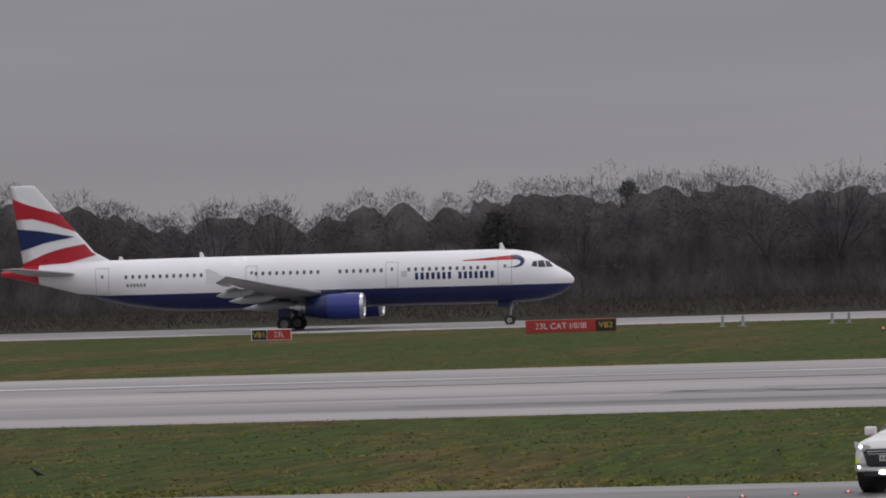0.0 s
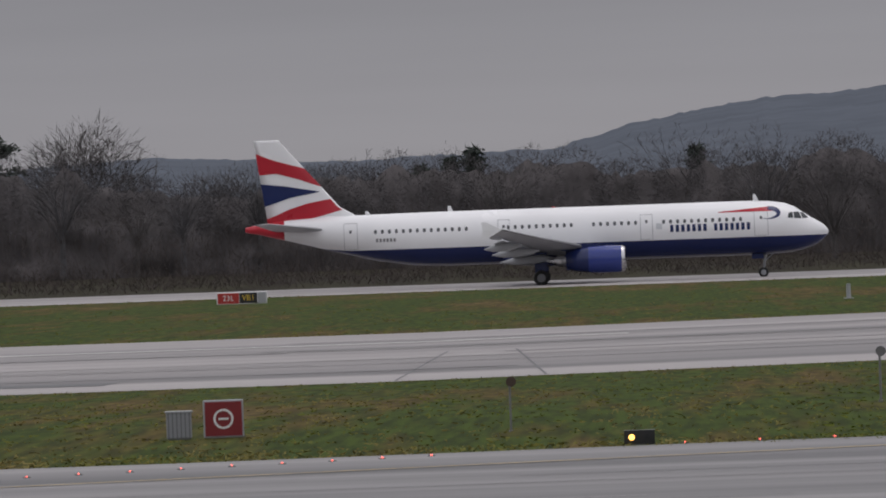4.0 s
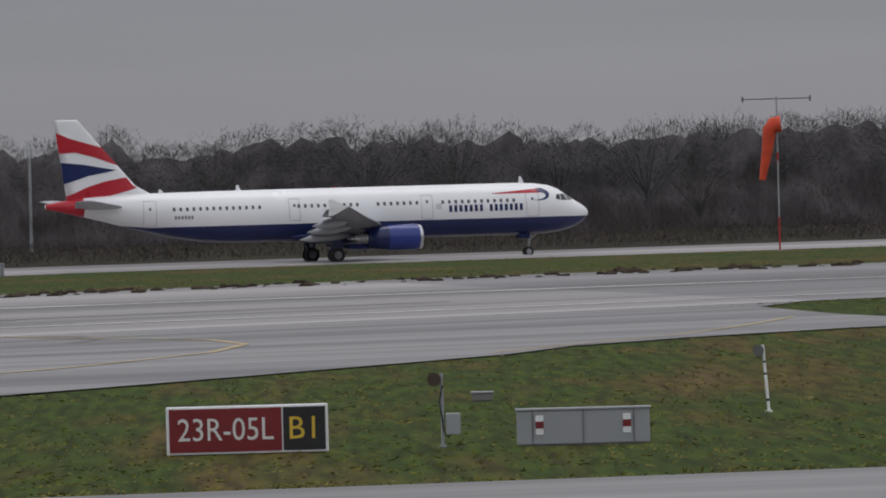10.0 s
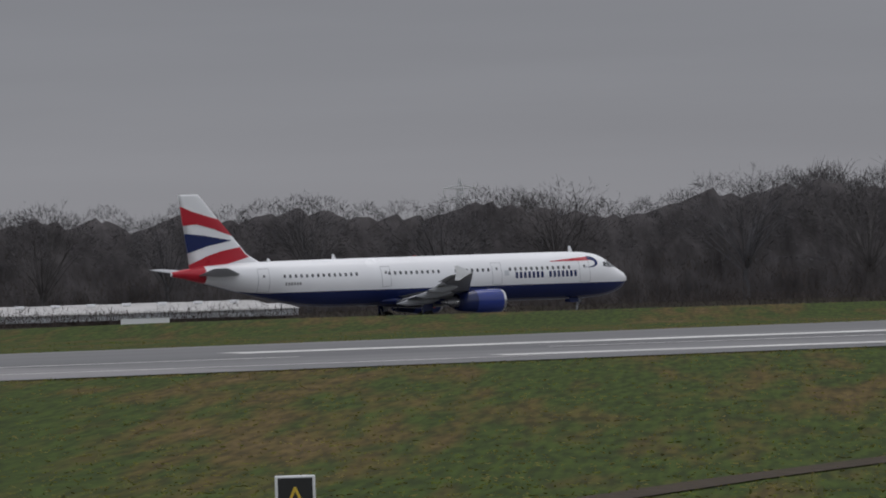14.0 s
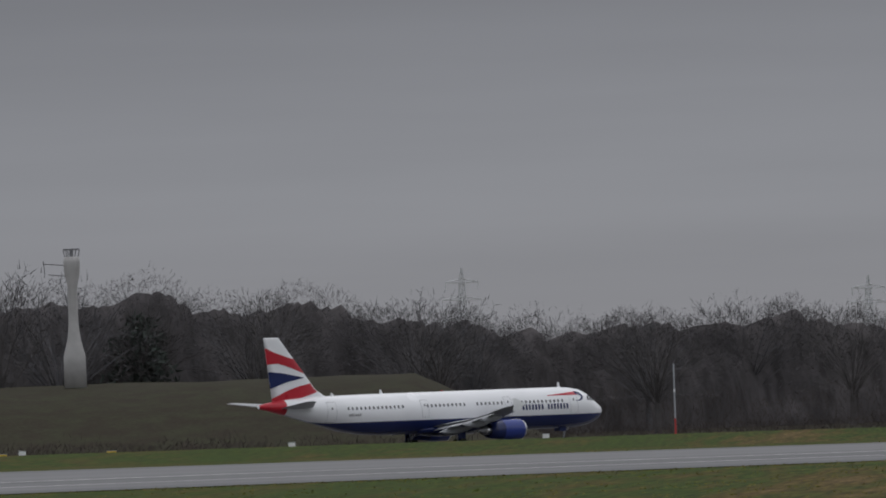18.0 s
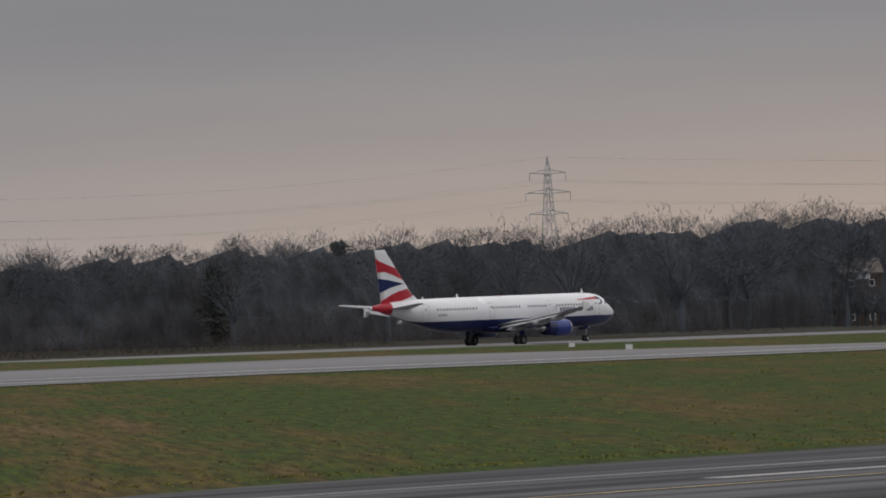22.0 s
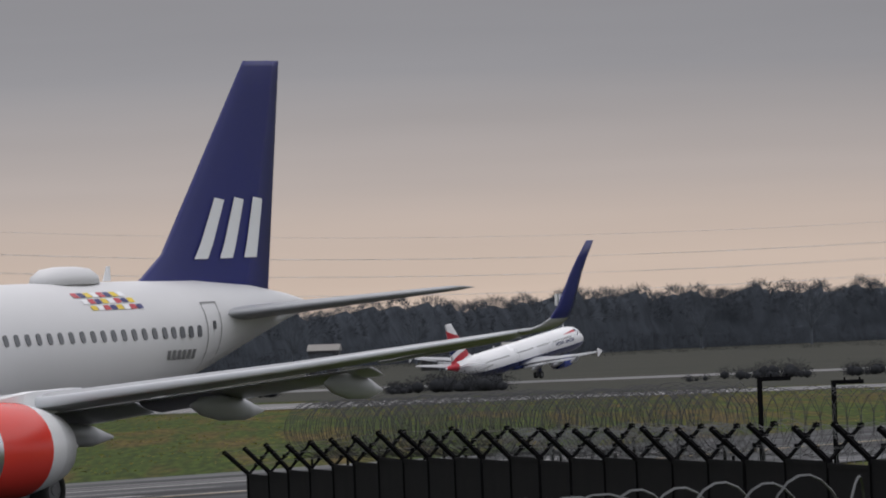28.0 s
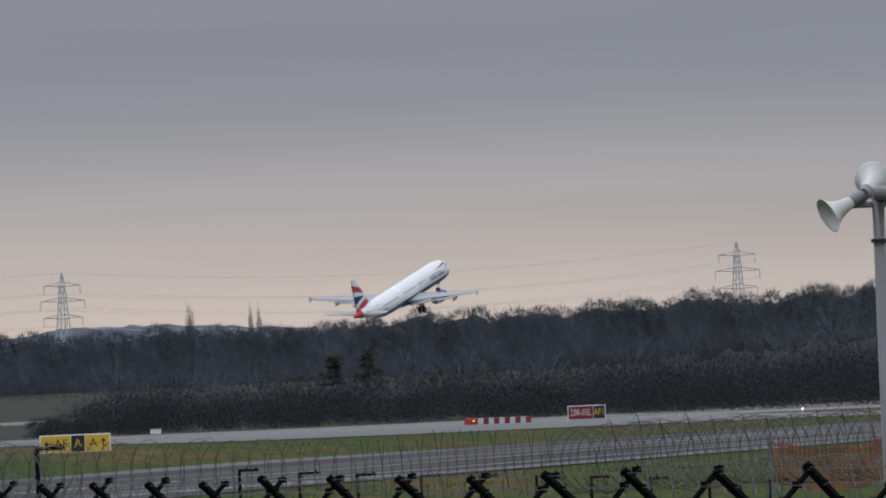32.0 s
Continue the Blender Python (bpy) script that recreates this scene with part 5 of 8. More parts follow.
def build_scrub():
    """Undergrowth along the foot of the wood, the mass of crowns behind its first trees, and a wall toned as the dim
    within.
    """
    random.seed(5)
    near_low, far_low = Twigs(), Twigs()
    az = -12.5
    while az < 72:
        tw = near_low if az < 58 else far_low
        y = woods_y(az) - random.uniform(-5, 85) * (1 if az < 52 else 1.3)
        x, _ = spot(az, y)
        z = ground_z(x, y)
        h = random.choice((1.0, 1.6, 2.2, 3.0))
        for k in range(60):
            a = Vector((x + random.gauss(0, 1.5), y + random.gauss(0, 1.3), z + random.random() ** 1.3 * h * 0.8))
            tw.blade(a, a + Vector((random.gauss(0, 0.4), random.gauss(0, 0.4), random.uniform(0.3, 1.0))), random.uniform(0.012, 0.028))
        az += 1.2 / (y / math.cos(radians(az))) * 57.3 * (1 if az < 50 else 1.3)
    # a belt of bramble and scrub beyond the runway's edge
    for i in range(2600):
        az = -12.5 + 62 * i / 2600
        y = 768 + random.uniform(0, 34)
        x, _ = spot(az, y)
        z = ground_z(x, y)
        h = 1.0 + 1.1 * abs(noise.noise((x * 0.05, 3, 0))) + random.uniform(0, 0.9)
        for k in range(26):
            a = Vector((x + random.gauss(0, 0.7), y + random.gauss(0, 1.0), z + random.random() ** 1.2 * h * 0.8))
            near_low.blade(a, a + Vector((random.gauss(0, 0.3), random.gauss(0, 0.3), random.uniform(0.2, 0.8))), random.uniform(0.02, 0.045))
    # the close edge of the wood
    az = -12.5
    while az < 72:
        tw = near_low if az < 58 else far_low
        y = woods_y(az) - random.uniform(-14, 16)
        x, _ = spot(az, y)
        z = ground_z(x, y)
        h = random.uniform(4.5, 9.0) * (0.8 + 0.4 * noise.noise((x * 0.06, 0, 0)))
        for k in range(70):
            u = random.random() ** 0.8
            a = Vector((x + random.gauss(0, 1.2), y + random.gauss(0, 1.3), z + u * h * 0.85))
            tw.blade(a, a + Vector((random.gauss(0, 0.3), random.gauss(0, 0.3), random.uniform(0.3, 1.0))), random.uniform(0.016, 0.036))
        az += 0.95 / (y / math.cos(radians(az))) * 57.3 * (1 if az < 57 else 1.5)
    tagged(new("undergrowth", near_low.mesh("undergrowth", M["scrub"])), "dark brown bare undergrowth along the wood", "undergrowth", kind="stuff")
    tagged(new("far_undergrowth", far_low.mesh("far_undergrowth", M["thicket"])), "dark grey undergrowth along a far wood", "undergrowth", kind="stuff")
    # the body of the wood: a solid wall toned for the shade among close stems, its top over crown after crown, with
    # fine twigs about each crown
    for name, az0, az1, material, twig, label in (("wood_interior", -14.0, 43.6, M["woodwall"], M["crownmass"], "dense body of the bare wood, toned dim like its inside"), ("middle_wood_interior", 43.5, 58.0, M["wallmid"], M["crownmid"], "dense body of the bare wood, greyed for haze"),
                                                  ("far_wood_interior", 57.9, 74.0, M["woodfar"], M["crownfar"], "dense body of a far bare wood, blue-grey for haze")):
        bm, fringe = bmesh.new(), Twigs()
        far = az0 > 50
        crowns, az = [], az0
        while az < az1 + 0.4:
            y = woods_y(az) + 40
            r = y / math.cos(radians(az))
            h = (sky_top(az, y) - ground_z(spot(az, y)[0], y)) * (0.97 + 0.10 * noise.noise((r * radians(az) * 0.06, 3, 0)) + random.uniform(-0.15, 0.05))
            crowns.append((az, r, h, h * random.uniform(0.19, 0.36) / r * 57.3))
            az += random.uniform(0.4, 1.6) * 2.8 / r * 57.3 * (1.8 if far else 1)
        prev, az, near = None, az0, 0
        while az < az1:
            y = woods_y(az) + 40
            x, _ = spot(az, y)
            z, r = ground_z(x, y), y / math.cos(radians(az))
            along = r * radians(az)
            full = sky_top(az, y) - z
            top = full * (0.72 + 0.04 * noise.noise((along * 0.3, 7, 0)))
            while crowns[near][0] < az - 0.6:
                near += 1
            for c_az, c_r, h, w in crowns[near:near + 60]:
                if c_az > az + 0.6:
                    break
                d = abs(c_az - az) / w
                if d < 1:
                    top = max(top, h * (0.55 + 0.325 * math.sqrt(1 - d * d)))
            top += (0.7 * noise.noise((along * 0.55, 2, 0)) + 0.55 * noise.noise((along * 1.7, 5, 0))) * r / 900
            row = [bm.verts.new((x, y - 5 + 5 * (k / 10) ** 2 + 1.3 * noise.noise((along * 0.16, k * 0.45, 4)) + 0.35 * noise.noise((along * 0.5, k * 1.1, 8)), z - 1 + (top + 1) * k / 10)) for k in range(11)]
            row.append(bm.verts.new((x, y + 60, z)))
            if prev:
                for k in range(11):
                    bm.faces.new((prev[k], row[k], row[k + 1], prev[k + 1]))
            prev = row
            az += 0.55 / r * 57.3 * (1.8 if far else 1)
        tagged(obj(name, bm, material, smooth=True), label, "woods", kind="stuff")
        for c_az, r, h, w in crowns:
            big = r / 900
            side = Vector((math.cos(radians(c_az)), -math.sin(radians(c_az)), 0))
            c = Vector((r * math.sin(radians(c_az)), r * math.cos(radians(c_az)), 0))
            c.z = ground_z(c.x, c.y) + h * 0.58
            wide = w * r / 57.3
            for i in range(950):
                a = random.uniform(-0.25, math.pi + 0.25)
                q = random.choice((random.uniform(0.8, 1.1), random.uniform(0.74, 1.04), random.random() ** 0.5))
                p = c + side * wide * q * math.cos(a) + Vector((0, 0, h * 0.40 * q * math.sin(a)))
                p -= Vector((c.x, c.y, 0)).normalized() * random.uniform(1.5, 9.0)
                e = (side * math.cos(a) * 0.8 + Vector((0, 0, math.sin(a) * 0.8 + 0.2)) + Vector((random.gauss(0, 0.6), random.gauss(0, 0.6), random.gauss(0, 0.6)))).normalized()
                fringe.blade(p, p + e * big * random.uniform(0.28, 0.75), random.uniform(0.014, 0.03) * big)
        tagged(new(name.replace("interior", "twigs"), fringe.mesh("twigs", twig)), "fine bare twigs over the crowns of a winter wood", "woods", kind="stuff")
    # thickets on the far field and along the runway's end
    th = Twigs()
    # added solid bank and cores fill in for the thicket's dark inside
    bm = bmesh.new()
    for az0, az1, r0, r1, h0, h1, n in ((63.95, 72, 945, 1205, 3.5, 7.5, 560), (63.9, 72, 940, 985, 1.6, 3.2, 330), (64.3, 72, 1205, 1750, 4.0, 7.0, 170), (60.45, 61.15, 1120, 1160, 2.6, 4.4, 40), (59.2, 59.8, 1180, 1200, 1.6, 2.8, 18), (54.0, 55.2, 1040, 1060, 1.0, 2.0, 34), (55.2, 56.5, 1040, 1060, 2.4, 3.8, 64), (56.9, 57.5, 1100, 1120, 0.8, 1.6, 10), (62.2, 64.0, 1230, 1290, 1.2, 3.0, 40), (57.2, 59.4, 1250, 1330, 1.0, 2.2, 36)):
        for i in range(n):
            az, r = random.uniform(az0, az1), random.uniform(r0, r1)
            x, y = r * math.sin(radians(az)), r * math.cos(radians(az))
            h = random.uniform(h0, h1) * lerp(az, [(66.5, 1.0), (69.5, 1.5)]) * min(1.0, 0.35 + 1.2 * min(az - az0, max(0.3, az1 - az))) * (1 if r1 != 1205 else 0.65 + 0.35 * (r - r0) / (r1 - r0))
            dome(th, Vector((x, y, ground_z(x, y) + h * 0.36)), h * random.uniform(0.7, 1.2), h * 0.62, 320, i, 0.036)
            if az1 < 64.1:
                bmesh.ops.create_icosphere(bm, subdivisions=1, radius=h * 0.3, matrix=Matrix.Translation((x, y, ground_z(x, y) + h * 0.3)) @ Matrix.Diagonal((1.2, 1.2, 1.0, 1)))
    prev = None
    for i in range(260):
        az = 63.9 + 9 * i / 259
        r = 1215
        x, y = r * math.sin(radians(az)), r * math.cos(radians(az))
        z = ground_z(x, y)
        top = lerp(az, [(66.5, 4.4), (69.5, 8.0)]) * min(1.0, 0.2 + (az - 63.9) * 1.6) * (1 + 0.25 * noise.noise((az * 6, 0, 0)) + 0.2 * noise.noise((az * 31, 3, 0)))
        row = [bm.verts.new((x * k, y * k, z - 0.5 + top * f)) for k, f in ((0.975, 0), (0.985, 0.5), (0.997, 0.9), (1.01, 1.0), (1.03, 0))]
        if prev:
            for k in range(4):
                bm.faces.new((prev[k], row[k], row[k + 1], prev[k + 1]))
        prev = row
    tagged(obj("thicket_interior", bm, M["thicket"], smooth=True), "solid dark filling inside the thicket", "thicket", kind="stuff")
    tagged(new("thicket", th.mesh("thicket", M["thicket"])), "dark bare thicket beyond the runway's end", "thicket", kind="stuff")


build_scrub()


def build_hills():
    bm = bmesh.new()
    prev = None
    for i in range(0, 2400):
        az = -14 + 90 * i / 2399
        r = 4300
        e = lerp(az, HILLS) + 0.012 * noise.noise((az * 1.4, 0, 0)) + 0.012 * noise.noise((az * 6.0, 3, 0)) + 0.018 * abs(noise.noise((az * 14.0, 5, 0))) + 0.010 * noise.noise((az * 40.0, 5, 2))
        top = EYE.z + r * math.tan(radians(e))
        row = [bm.verts.new((rr * math.sin(radians(az)), rr * math.cos(radians(az)), zz)) for rr, zz in ((r - 900, -14), (r - 500, -14 + (top + 14) * 0.45), (r - 200, -14 + (top + 14) * 0.82), (r, top), (r + 200, -14))]
        if prev:
            for k in range(4):
                bm.faces.new((prev[k], row[k], row[k + 1], prev[k + 1]))
        prev = row
    tagged(obj("backdrop_hills", bm, M["hill"], smooth=True), "wooded ridge in the distance, coloured blue-grey for haze", "hills", kind="structure")


build_hills()


# ---- pavements and their markings ----
LINK = [(-400, 155.2), (22, 155.2), (16.2, 157.5), (16.2, 163), (15.6, 168.5), (13.7, 173.8), (12.9, 175.7), (15.3, 181), (18.5, 185), (22, 188), (27, 192.5), (37, 204), (52, 222), (58, 231), (67.6, 245), (75.5, 256), (80, 264.5), (85, 270), (91.9, 275), (97.5, 276), (99.2, 278.5), (97.6, 286), (98.3, 295), (101, 312), (104.5, 317.8), (56, 317.8), (58.3, 304), (60.5, 291), (58.9, 281.5), (55.3, 268), (48.5, 253.5), (42.5, 245), (36, 235), (26, 219), (19, 209), (10, 198), (4, 193), (-10, 191), (-400, 195)]
paved("pavement_1", LINK, M["taxi"], "wide wet asphalt holding area and curved link to the runway")
CROSSING = [(55, 378.2), (55.5, 385), (57, 417), (63, 482), (66.3, 509), (60, 600), (54, 670), (40, 713.8), (176, 713.8), (152, 690), (141, 663), (122, 619), (99.8, 531), (86, 466), (81.3, 432), (77.8, 395), (80, 378.2)]
LINK_END = [(640, 317.8), (520, 262), (462, 224), (438, 207), (433, 200), (438, 195), (449, 190), (458, 184.6), (462, 178), (480, 176), (500, 190), (549, 224), (596, 260), (680, 317.8)]
paved("pavement_3", LINK_END, M["runwaydark"], "wet asphalt link curving off the runway's end")
paved("pavement_2", CROSSING, M["runway"], "pale worn crossing between the two runways")


def line(name, pts, w, material, label, lift=0.055, step=8.0):
    """A painted line of width w along pts, laid on the pavement."""
    bm = bmesh.new()
    prev = None
    path = []
    for (a, b), (c, d) in zip(pts, pts[1:]):
        n = max(1, int(math.hypot(c - a, d - b) / step))
        path += [(a + (c - a) * i / n, b + (d - b) * i / n) for i in range(n)]
    path.append(pts[-1])
    for i, (x, y) in enumerate(path):
        x0, y0 = path[max(0, i - 1)]
        x1, y1 = path[min(len(path) - 1, i + 1)]
        t = Vector((x1 - x0, y1 - y0)).normalized()
        a, b = (x - t.y * w / 2, y + t.x * w / 2), (x + t.y * w / 2, y - t.x * w / 2)
        row = [bm.verts.new((p[0], p[1], ground_z(*p) + lift)) for p in (a, b)]
        if prev:
            f = bm.faces.new((prev[0], prev[1], row[1], row[0]))
            f.normal_update()
            if f.normal.z < 0:
                f.normal_flip()
        prev = row
    return tagged(obj(name, bm, material), label, "marking", kind="structure")


line("marking_edge_far", [(-300, 366), (-2, 364)], 1.1, M["paint"], "worn white runway edge line")
line("marking_edge_far_2", [(12, 371), (36, 371)], 1.1, M["paint"], "worn white runway edge line")
line("marking_edge_far_3", [(33, 364), (62, 358), (90, 354)], 1.0, M["paint"], "worn white runway edge line")
line("marking_edge_far_4", [(90, 354), (120, 347.5)], 0.9, M["paint"], "worn white runway edge line")
line("marking_edge_far_5", [(128, 350), (178, 343)], 0.9, M["paint"], "worn white runway edge line")
line("marking_edge_far_6", [(240, 347), (420, 341), (900, 338)], 0.9, M["paint"], "worn white runway edge line")
line("marking_touchdown_1", [(12, 354), (37, 353)], 1.8, M["paint"], "white touchdown zone bar")
line("marking_touchdown_2", [(30, 362), (44, 359)], 1.2, M["paint"], "white touchdown zone bar")
line("marking_aiming_1", [(182, 357), (222, 349)], 4.0, M["paint"], "broad white aiming-point bar")
line("marking_aiming_2", [(180, 330), (218, 320)], 3.4, M["paint"], "broad white aiming-point bar")
line("marking_centre", [(190, 344), (225, 338)], 0.9, M["paint"], "white runway centre line")
line("marking_edge_near", [(60, 330), (111, 325), (144, 331), (180, 326)], 0.7, M["paint"], "worn white runway edge line")
line("marking_edge_near_2", [(230, 334), (300, 332), (520, 330), (900, 328)], 0.7, M["paint"], "worn white runway edge line")
line("marking_taxi_centre", [(-400, 133), (60, 132.5), (150, 134), (240, 137), (290, 143), (900, 144)], 0.3, M["yellowline"], "thin faded yellow taxiway centre line")
line("marking_link_centre", [(-20, 176), (5, 187), (18, 199), (28, 210), (42, 225), (49, 236), (64, 260), (72, 275), (76, 286), (77.5, 296), (76, 310), (75, 331), (75, 346), (80, 362), (92, 384)], 0.3, M["yellowline"], "thin faded yellow curved guide line", step=2.0)
line("marking_link_centre_2", [(76, 259), (80.5, 266), (86.3, 274.4), (92, 285), (96.3, 294)], 0.25, M["yellowline"], "thin faded yellow curved guide line", step=2.0)
for i in range(9):
    line("marking_hold_%d" % (i + 1), [(8.2 + i * 0.95, 189.5 - i * 0.5), (9.0 + i * 0.95, 188.6 - i * 0.55)], 1.3, M["paint"], "worn white holding-position hatch")
for i, (x, y) in enumerate(((-31, 341), (-27, 339), (-21.5, 326), (34, 334), (37, 334))):
    line("patch_%d" % (i + 1), [(x - 2.2, y), (x + 2.2, y - 0.5)], 1.8 if i != 2 else 3.0, M["dark_patch"], "dark repaired asphalt patch", 0.05)
line("patch_6", [(-9.5, 318.5), (-8.5, 350)], 0.1, M["dark_patch"], "dark joint across the asphalt", 0.05)
line("patch_7", [(-4.5, 318.5), (-6, 350)], 0.1, M["dark_patch"], "dark joint across the asphalt", 0.05)
line("patch_8", [(63, 306), (66, 310), (67, 318), (64, 324), (50, 328)], 0.5, M["dark_patch"], "dark kerb line of an old turn-off", 0.05, 2.0)
line("patch_9", [(74, 300), (76.5, 306), (77, 312), (75, 318)], 0.45, M["dark_patch"], "dark kerb line of an old turn-off", 0.05, 2.0)
random.seed(19)
for k in range(16):
    x0, y0 = random.uniform(-70, 70), random.uniform(328, 368)
    ln = random.uniform(25, 80)
    line("skid_mark_%d" % (k + 1), [(x0, y0), (x0 + ln * 0.5, y0 - ln * 0.012), (x0 + ln, y0 - ln * 0.03)], random.uniform(0.25, 0.7), M["dark_patch"] if k % 3 else M["palestreak"], "long worn tyre streak on the asphalt", 0.05)
for k in range(14):
    x0, y0 = random.uniform(-45, 0), random.uniform(158, 189)
    ln = random.uniform(5, 22)
    line("seal_%d" % (k + 1), [(x0, y0), (x0 + ln * 0.5, y0 + ln * 0.03), (x0 + ln, y0 + ln * 0.08)], random.uniform(0.05, 0.14), M["dark_patch"] if k % 2 else M["palestreak"], "thin sealed joint in the asphalt", 0.05)
# bright wet reflections laid on the taxiway as paler strips
for k in range(12):
    x0, y0 = random.uniform(150, 300), random.uniform(127, 152)
    ln = random.uniform(20, 60)
    line("sheen_streak_%d" % (k + 1), [(x0, y0), (x0 + ln, y0 + random.uniform(-0.6, 0.6))], random.uniform(0.3, 0.9), M["palestreak"] if k % 3 == 0 else M["taxi"], "wet sheen painted as a pale streak on the taxiway", 0.05)
for k, (x0, x1) in enumerate(((-400, -60), (-60, 4))):
    line("joint_%d" % (k + 1), [(x0, 170 - k), (x1, 172)], 0.12, M["dark_patch"], "dark joint in the asphalt", 0.05)


for k, (pts, w) in enumerate((([(86, 160), (102, 177), (127, 201)], 1.5), ([(133, 206), (161, 232), (172, 242)], 1.2), ([(178, 247), (195, 263), (206, 272)], 0.8), ([(210, 275), (229, 291)], 1.0), ([(140, 210), (166, 235), (190, 257)], 0.7))):
    line("track_%d" % (k + 1), pts, w, M["soil"], "dark muddy wheel track across the grass", 0.03, 3.0)


# ---- airfield furniture ----
def ground_at(az, r):
    x, y = r * math.sin(radians(az)), r * math.cos(radians(az))
    return x, y, ground_z(x, y)


def facing(az, r, turn=0.0, sink=0.02):
    """A pose on the ground with its front (local -y) towards the camera."""
    x, y, z = ground_at(az, r)
    return pose(x, y, z - sink, 0, 0, -az + turn)


FRONT = Matrix.Rotation(math.pi / 2, 4, "X")


def arrow(bm, x, z, ang, s):
    """A flat arrow on a sign's face."""
    m = Matrix.Translation((x, 0, z)) @ Matrix.Rotation(ang, 4, "Y")
    box(bm, (-0.1 * s, 0, 0), (0.75 * s, 0.012, 0.13 * s), 0, m)
    v = [bm.verts.new(m @ Vector(p)) for p in ((0.15 * s, -0.006, 0.33 * s), (0.55 * s, -0.006, 0), (0.15 * s, -0.006, -0.33 * s))]
    f = bm.faces.new(v)
    bmesh.ops.extrude_face_region(bm, geom=[f])


def letters(ob, parent):
    """Splits a line of lettering into one part a letter."""
    bm = bmesh.new()
    bm.from_mesh(ob.data)
    left, spans = set(bm.verts), []
    while left:
        todo, isle = [left.pop()], []
        while todo:
            v = todo.pop()
            isle.append(v)
            for e in v.link_edges:
                w = e.other_vert(v)
                if w in left:
                    left.discard(w)
                    todo.append(w)
        spans.append([min(v.co.x for v in isle), max(v.co.x for v in isle), isle])
    spans.sort(key=lambda s: s[0])
    joined = []
    for s in spans:
        if joined and s[0] < joined[-1][1] - 0.01:
            joined[-1][1] = max(joined[-1][1], s[1])
            joined[-1][2] += s[2]
        else:
            joined.append(s)
    for _, _, isle in joined:
        one = bm.copy()
        keep = {v.index for v in isle}
        one.verts.ensure_lookup_table()
        bmesh.ops.delete(one, geom=[v for v in one.verts if v.index not in keep], context="VERTS")
        part("letter", one, ob.data.materials[0], parent).matrix_basis = ob.matrix_basis
    bm.free()
    bpy.data.objects.remove(ob)


def board(name, az, r, h, panels, label, group="", leg=0.12, frame_m="white", depth=0.3, bars=False):
    """A lit airfield sign: case, face panels (width, face, words, ink) and two feet."""
    t = thing(name, facing(az, r), label, "sign", group)
    w = sum(p[0] for p in panels)
    bm = bmesh.new()
    box(bm, (0, depth / 2, leg + h / 2), (w + 0.08, depth, h + 0.06), 0.02)
    part("case", bm, M[frame_m], t)
    for s in (-1, 1):
        bm = bmesh.new()
        box(bm, (s * w * 0.35, depth / 2, leg / 2), (0.08, depth * 0.8, leg), 0.0)
        part("foot", bm, M["midgrey"], t)
    x = -w / 2
    for pw, face, words, ink in panels:
        bm = bmesh.new()
        box(bm, (x + pw / 2, -0.006, leg + h / 2), (pw - 0.03, 0.02, h - 0.03), 0.0)
        p = part("panel", bm, M[face], t)
        if words:
            cx = x + pw / 2
            ar = None
            if words[0] in "<>^" or words[-1] in "<>^":
                ar = words[0] if words[0] in "<>^" else words[-1]
                left = words[0] in "<>^"
                words = words.strip("<>^")
                bm = bmesh.new()
                arrow(bm, x + pw * (0.26 if left else 0.74), leg + h / 2, {"<": math.pi, ">": 0, "^": -math.pi / 2}[ar], h * 0.5)
                a = part("arrow", bm, M[ink], p)
                a.location.y = -0.02
                cx += pw * (0.17 if left else -0.17)
            if words.startswith("#"):
                k = int(words[1:])
                for i in range(k):
                    bm = bmesh.new()
                    box(bm, (x + pw * (0.12 + 0.76 * (i + 0.5) / k), -0.02, leg + h / 2), (pw * 0.45 / k, 0.01, h * 0.5))
                    part("letter_bar", bm, M[ink], p)
            elif words:
                o = text("lettering", words, h * 0.72, M[ink], p, Matrix.Translation((cx, -0.017, leg + h * 0.49)) @ FRONT, 0.004)
                wd = max(v.co.x for v in o.data.vertices) - min(v.co.x for v in o.data.vertices)
                lim = pw * (0.84 if not ar else 0.5)
                if wd > lim:
                    o.matrix_basis = o.matrix_basis @ Matrix.Diagonal((lim / wd, 1, 1, 1))
                letters(o, p)
        x += pw
    return t


board("runway_sign", -6.15, 640, 0.78, ((4.6, "signred", "23L CAT I/II/III", "signwhite"), (1.35, "signblack", "VB2", "signyellow")), "low red runway sign with white lettering on grass", "signs by the runways", 0.08, "signred")
board("runway_sign", -2.6, 640, 0.72, ((1.45, "signred", "23L", "signwhite"), (1.2, "signblack", "VB1", "signyellow"), (0.6, "grey", "", "")), "low red and black runway sign on grass", "signs by the runways", 0.08)
board("runway_sign", -7.93, 640, 0.68, ((1.0, "signblack", "VB1", "signyellow"), (1.6, "signred", "23L", "signwhite")), "low black and red runway sign on grass", "signs by the runways", 0.08)
board("runway_sign", 3.08, 668, 0.5, ((1.1, "signblack", "U2", "signyellow"), (6.0, "signorange", "#9", "signred"), (0.8, "signblack", "U1", "signyellow"), (1.9, "signred", "23L", "signwhite")), "long low orange-red runway sign on the grass edge", "signs by the runways", 0.05, "signred")
board("runway_sign", 10.78, 668, 0.62, ((5.9, "signorange", "23L CAT I/II/III", "signwhite"), (1.3, "signblack", "U2", "signyellow")), "long orange-red runway sign with white lettering", "signs by the runways", 0.05, "signred")
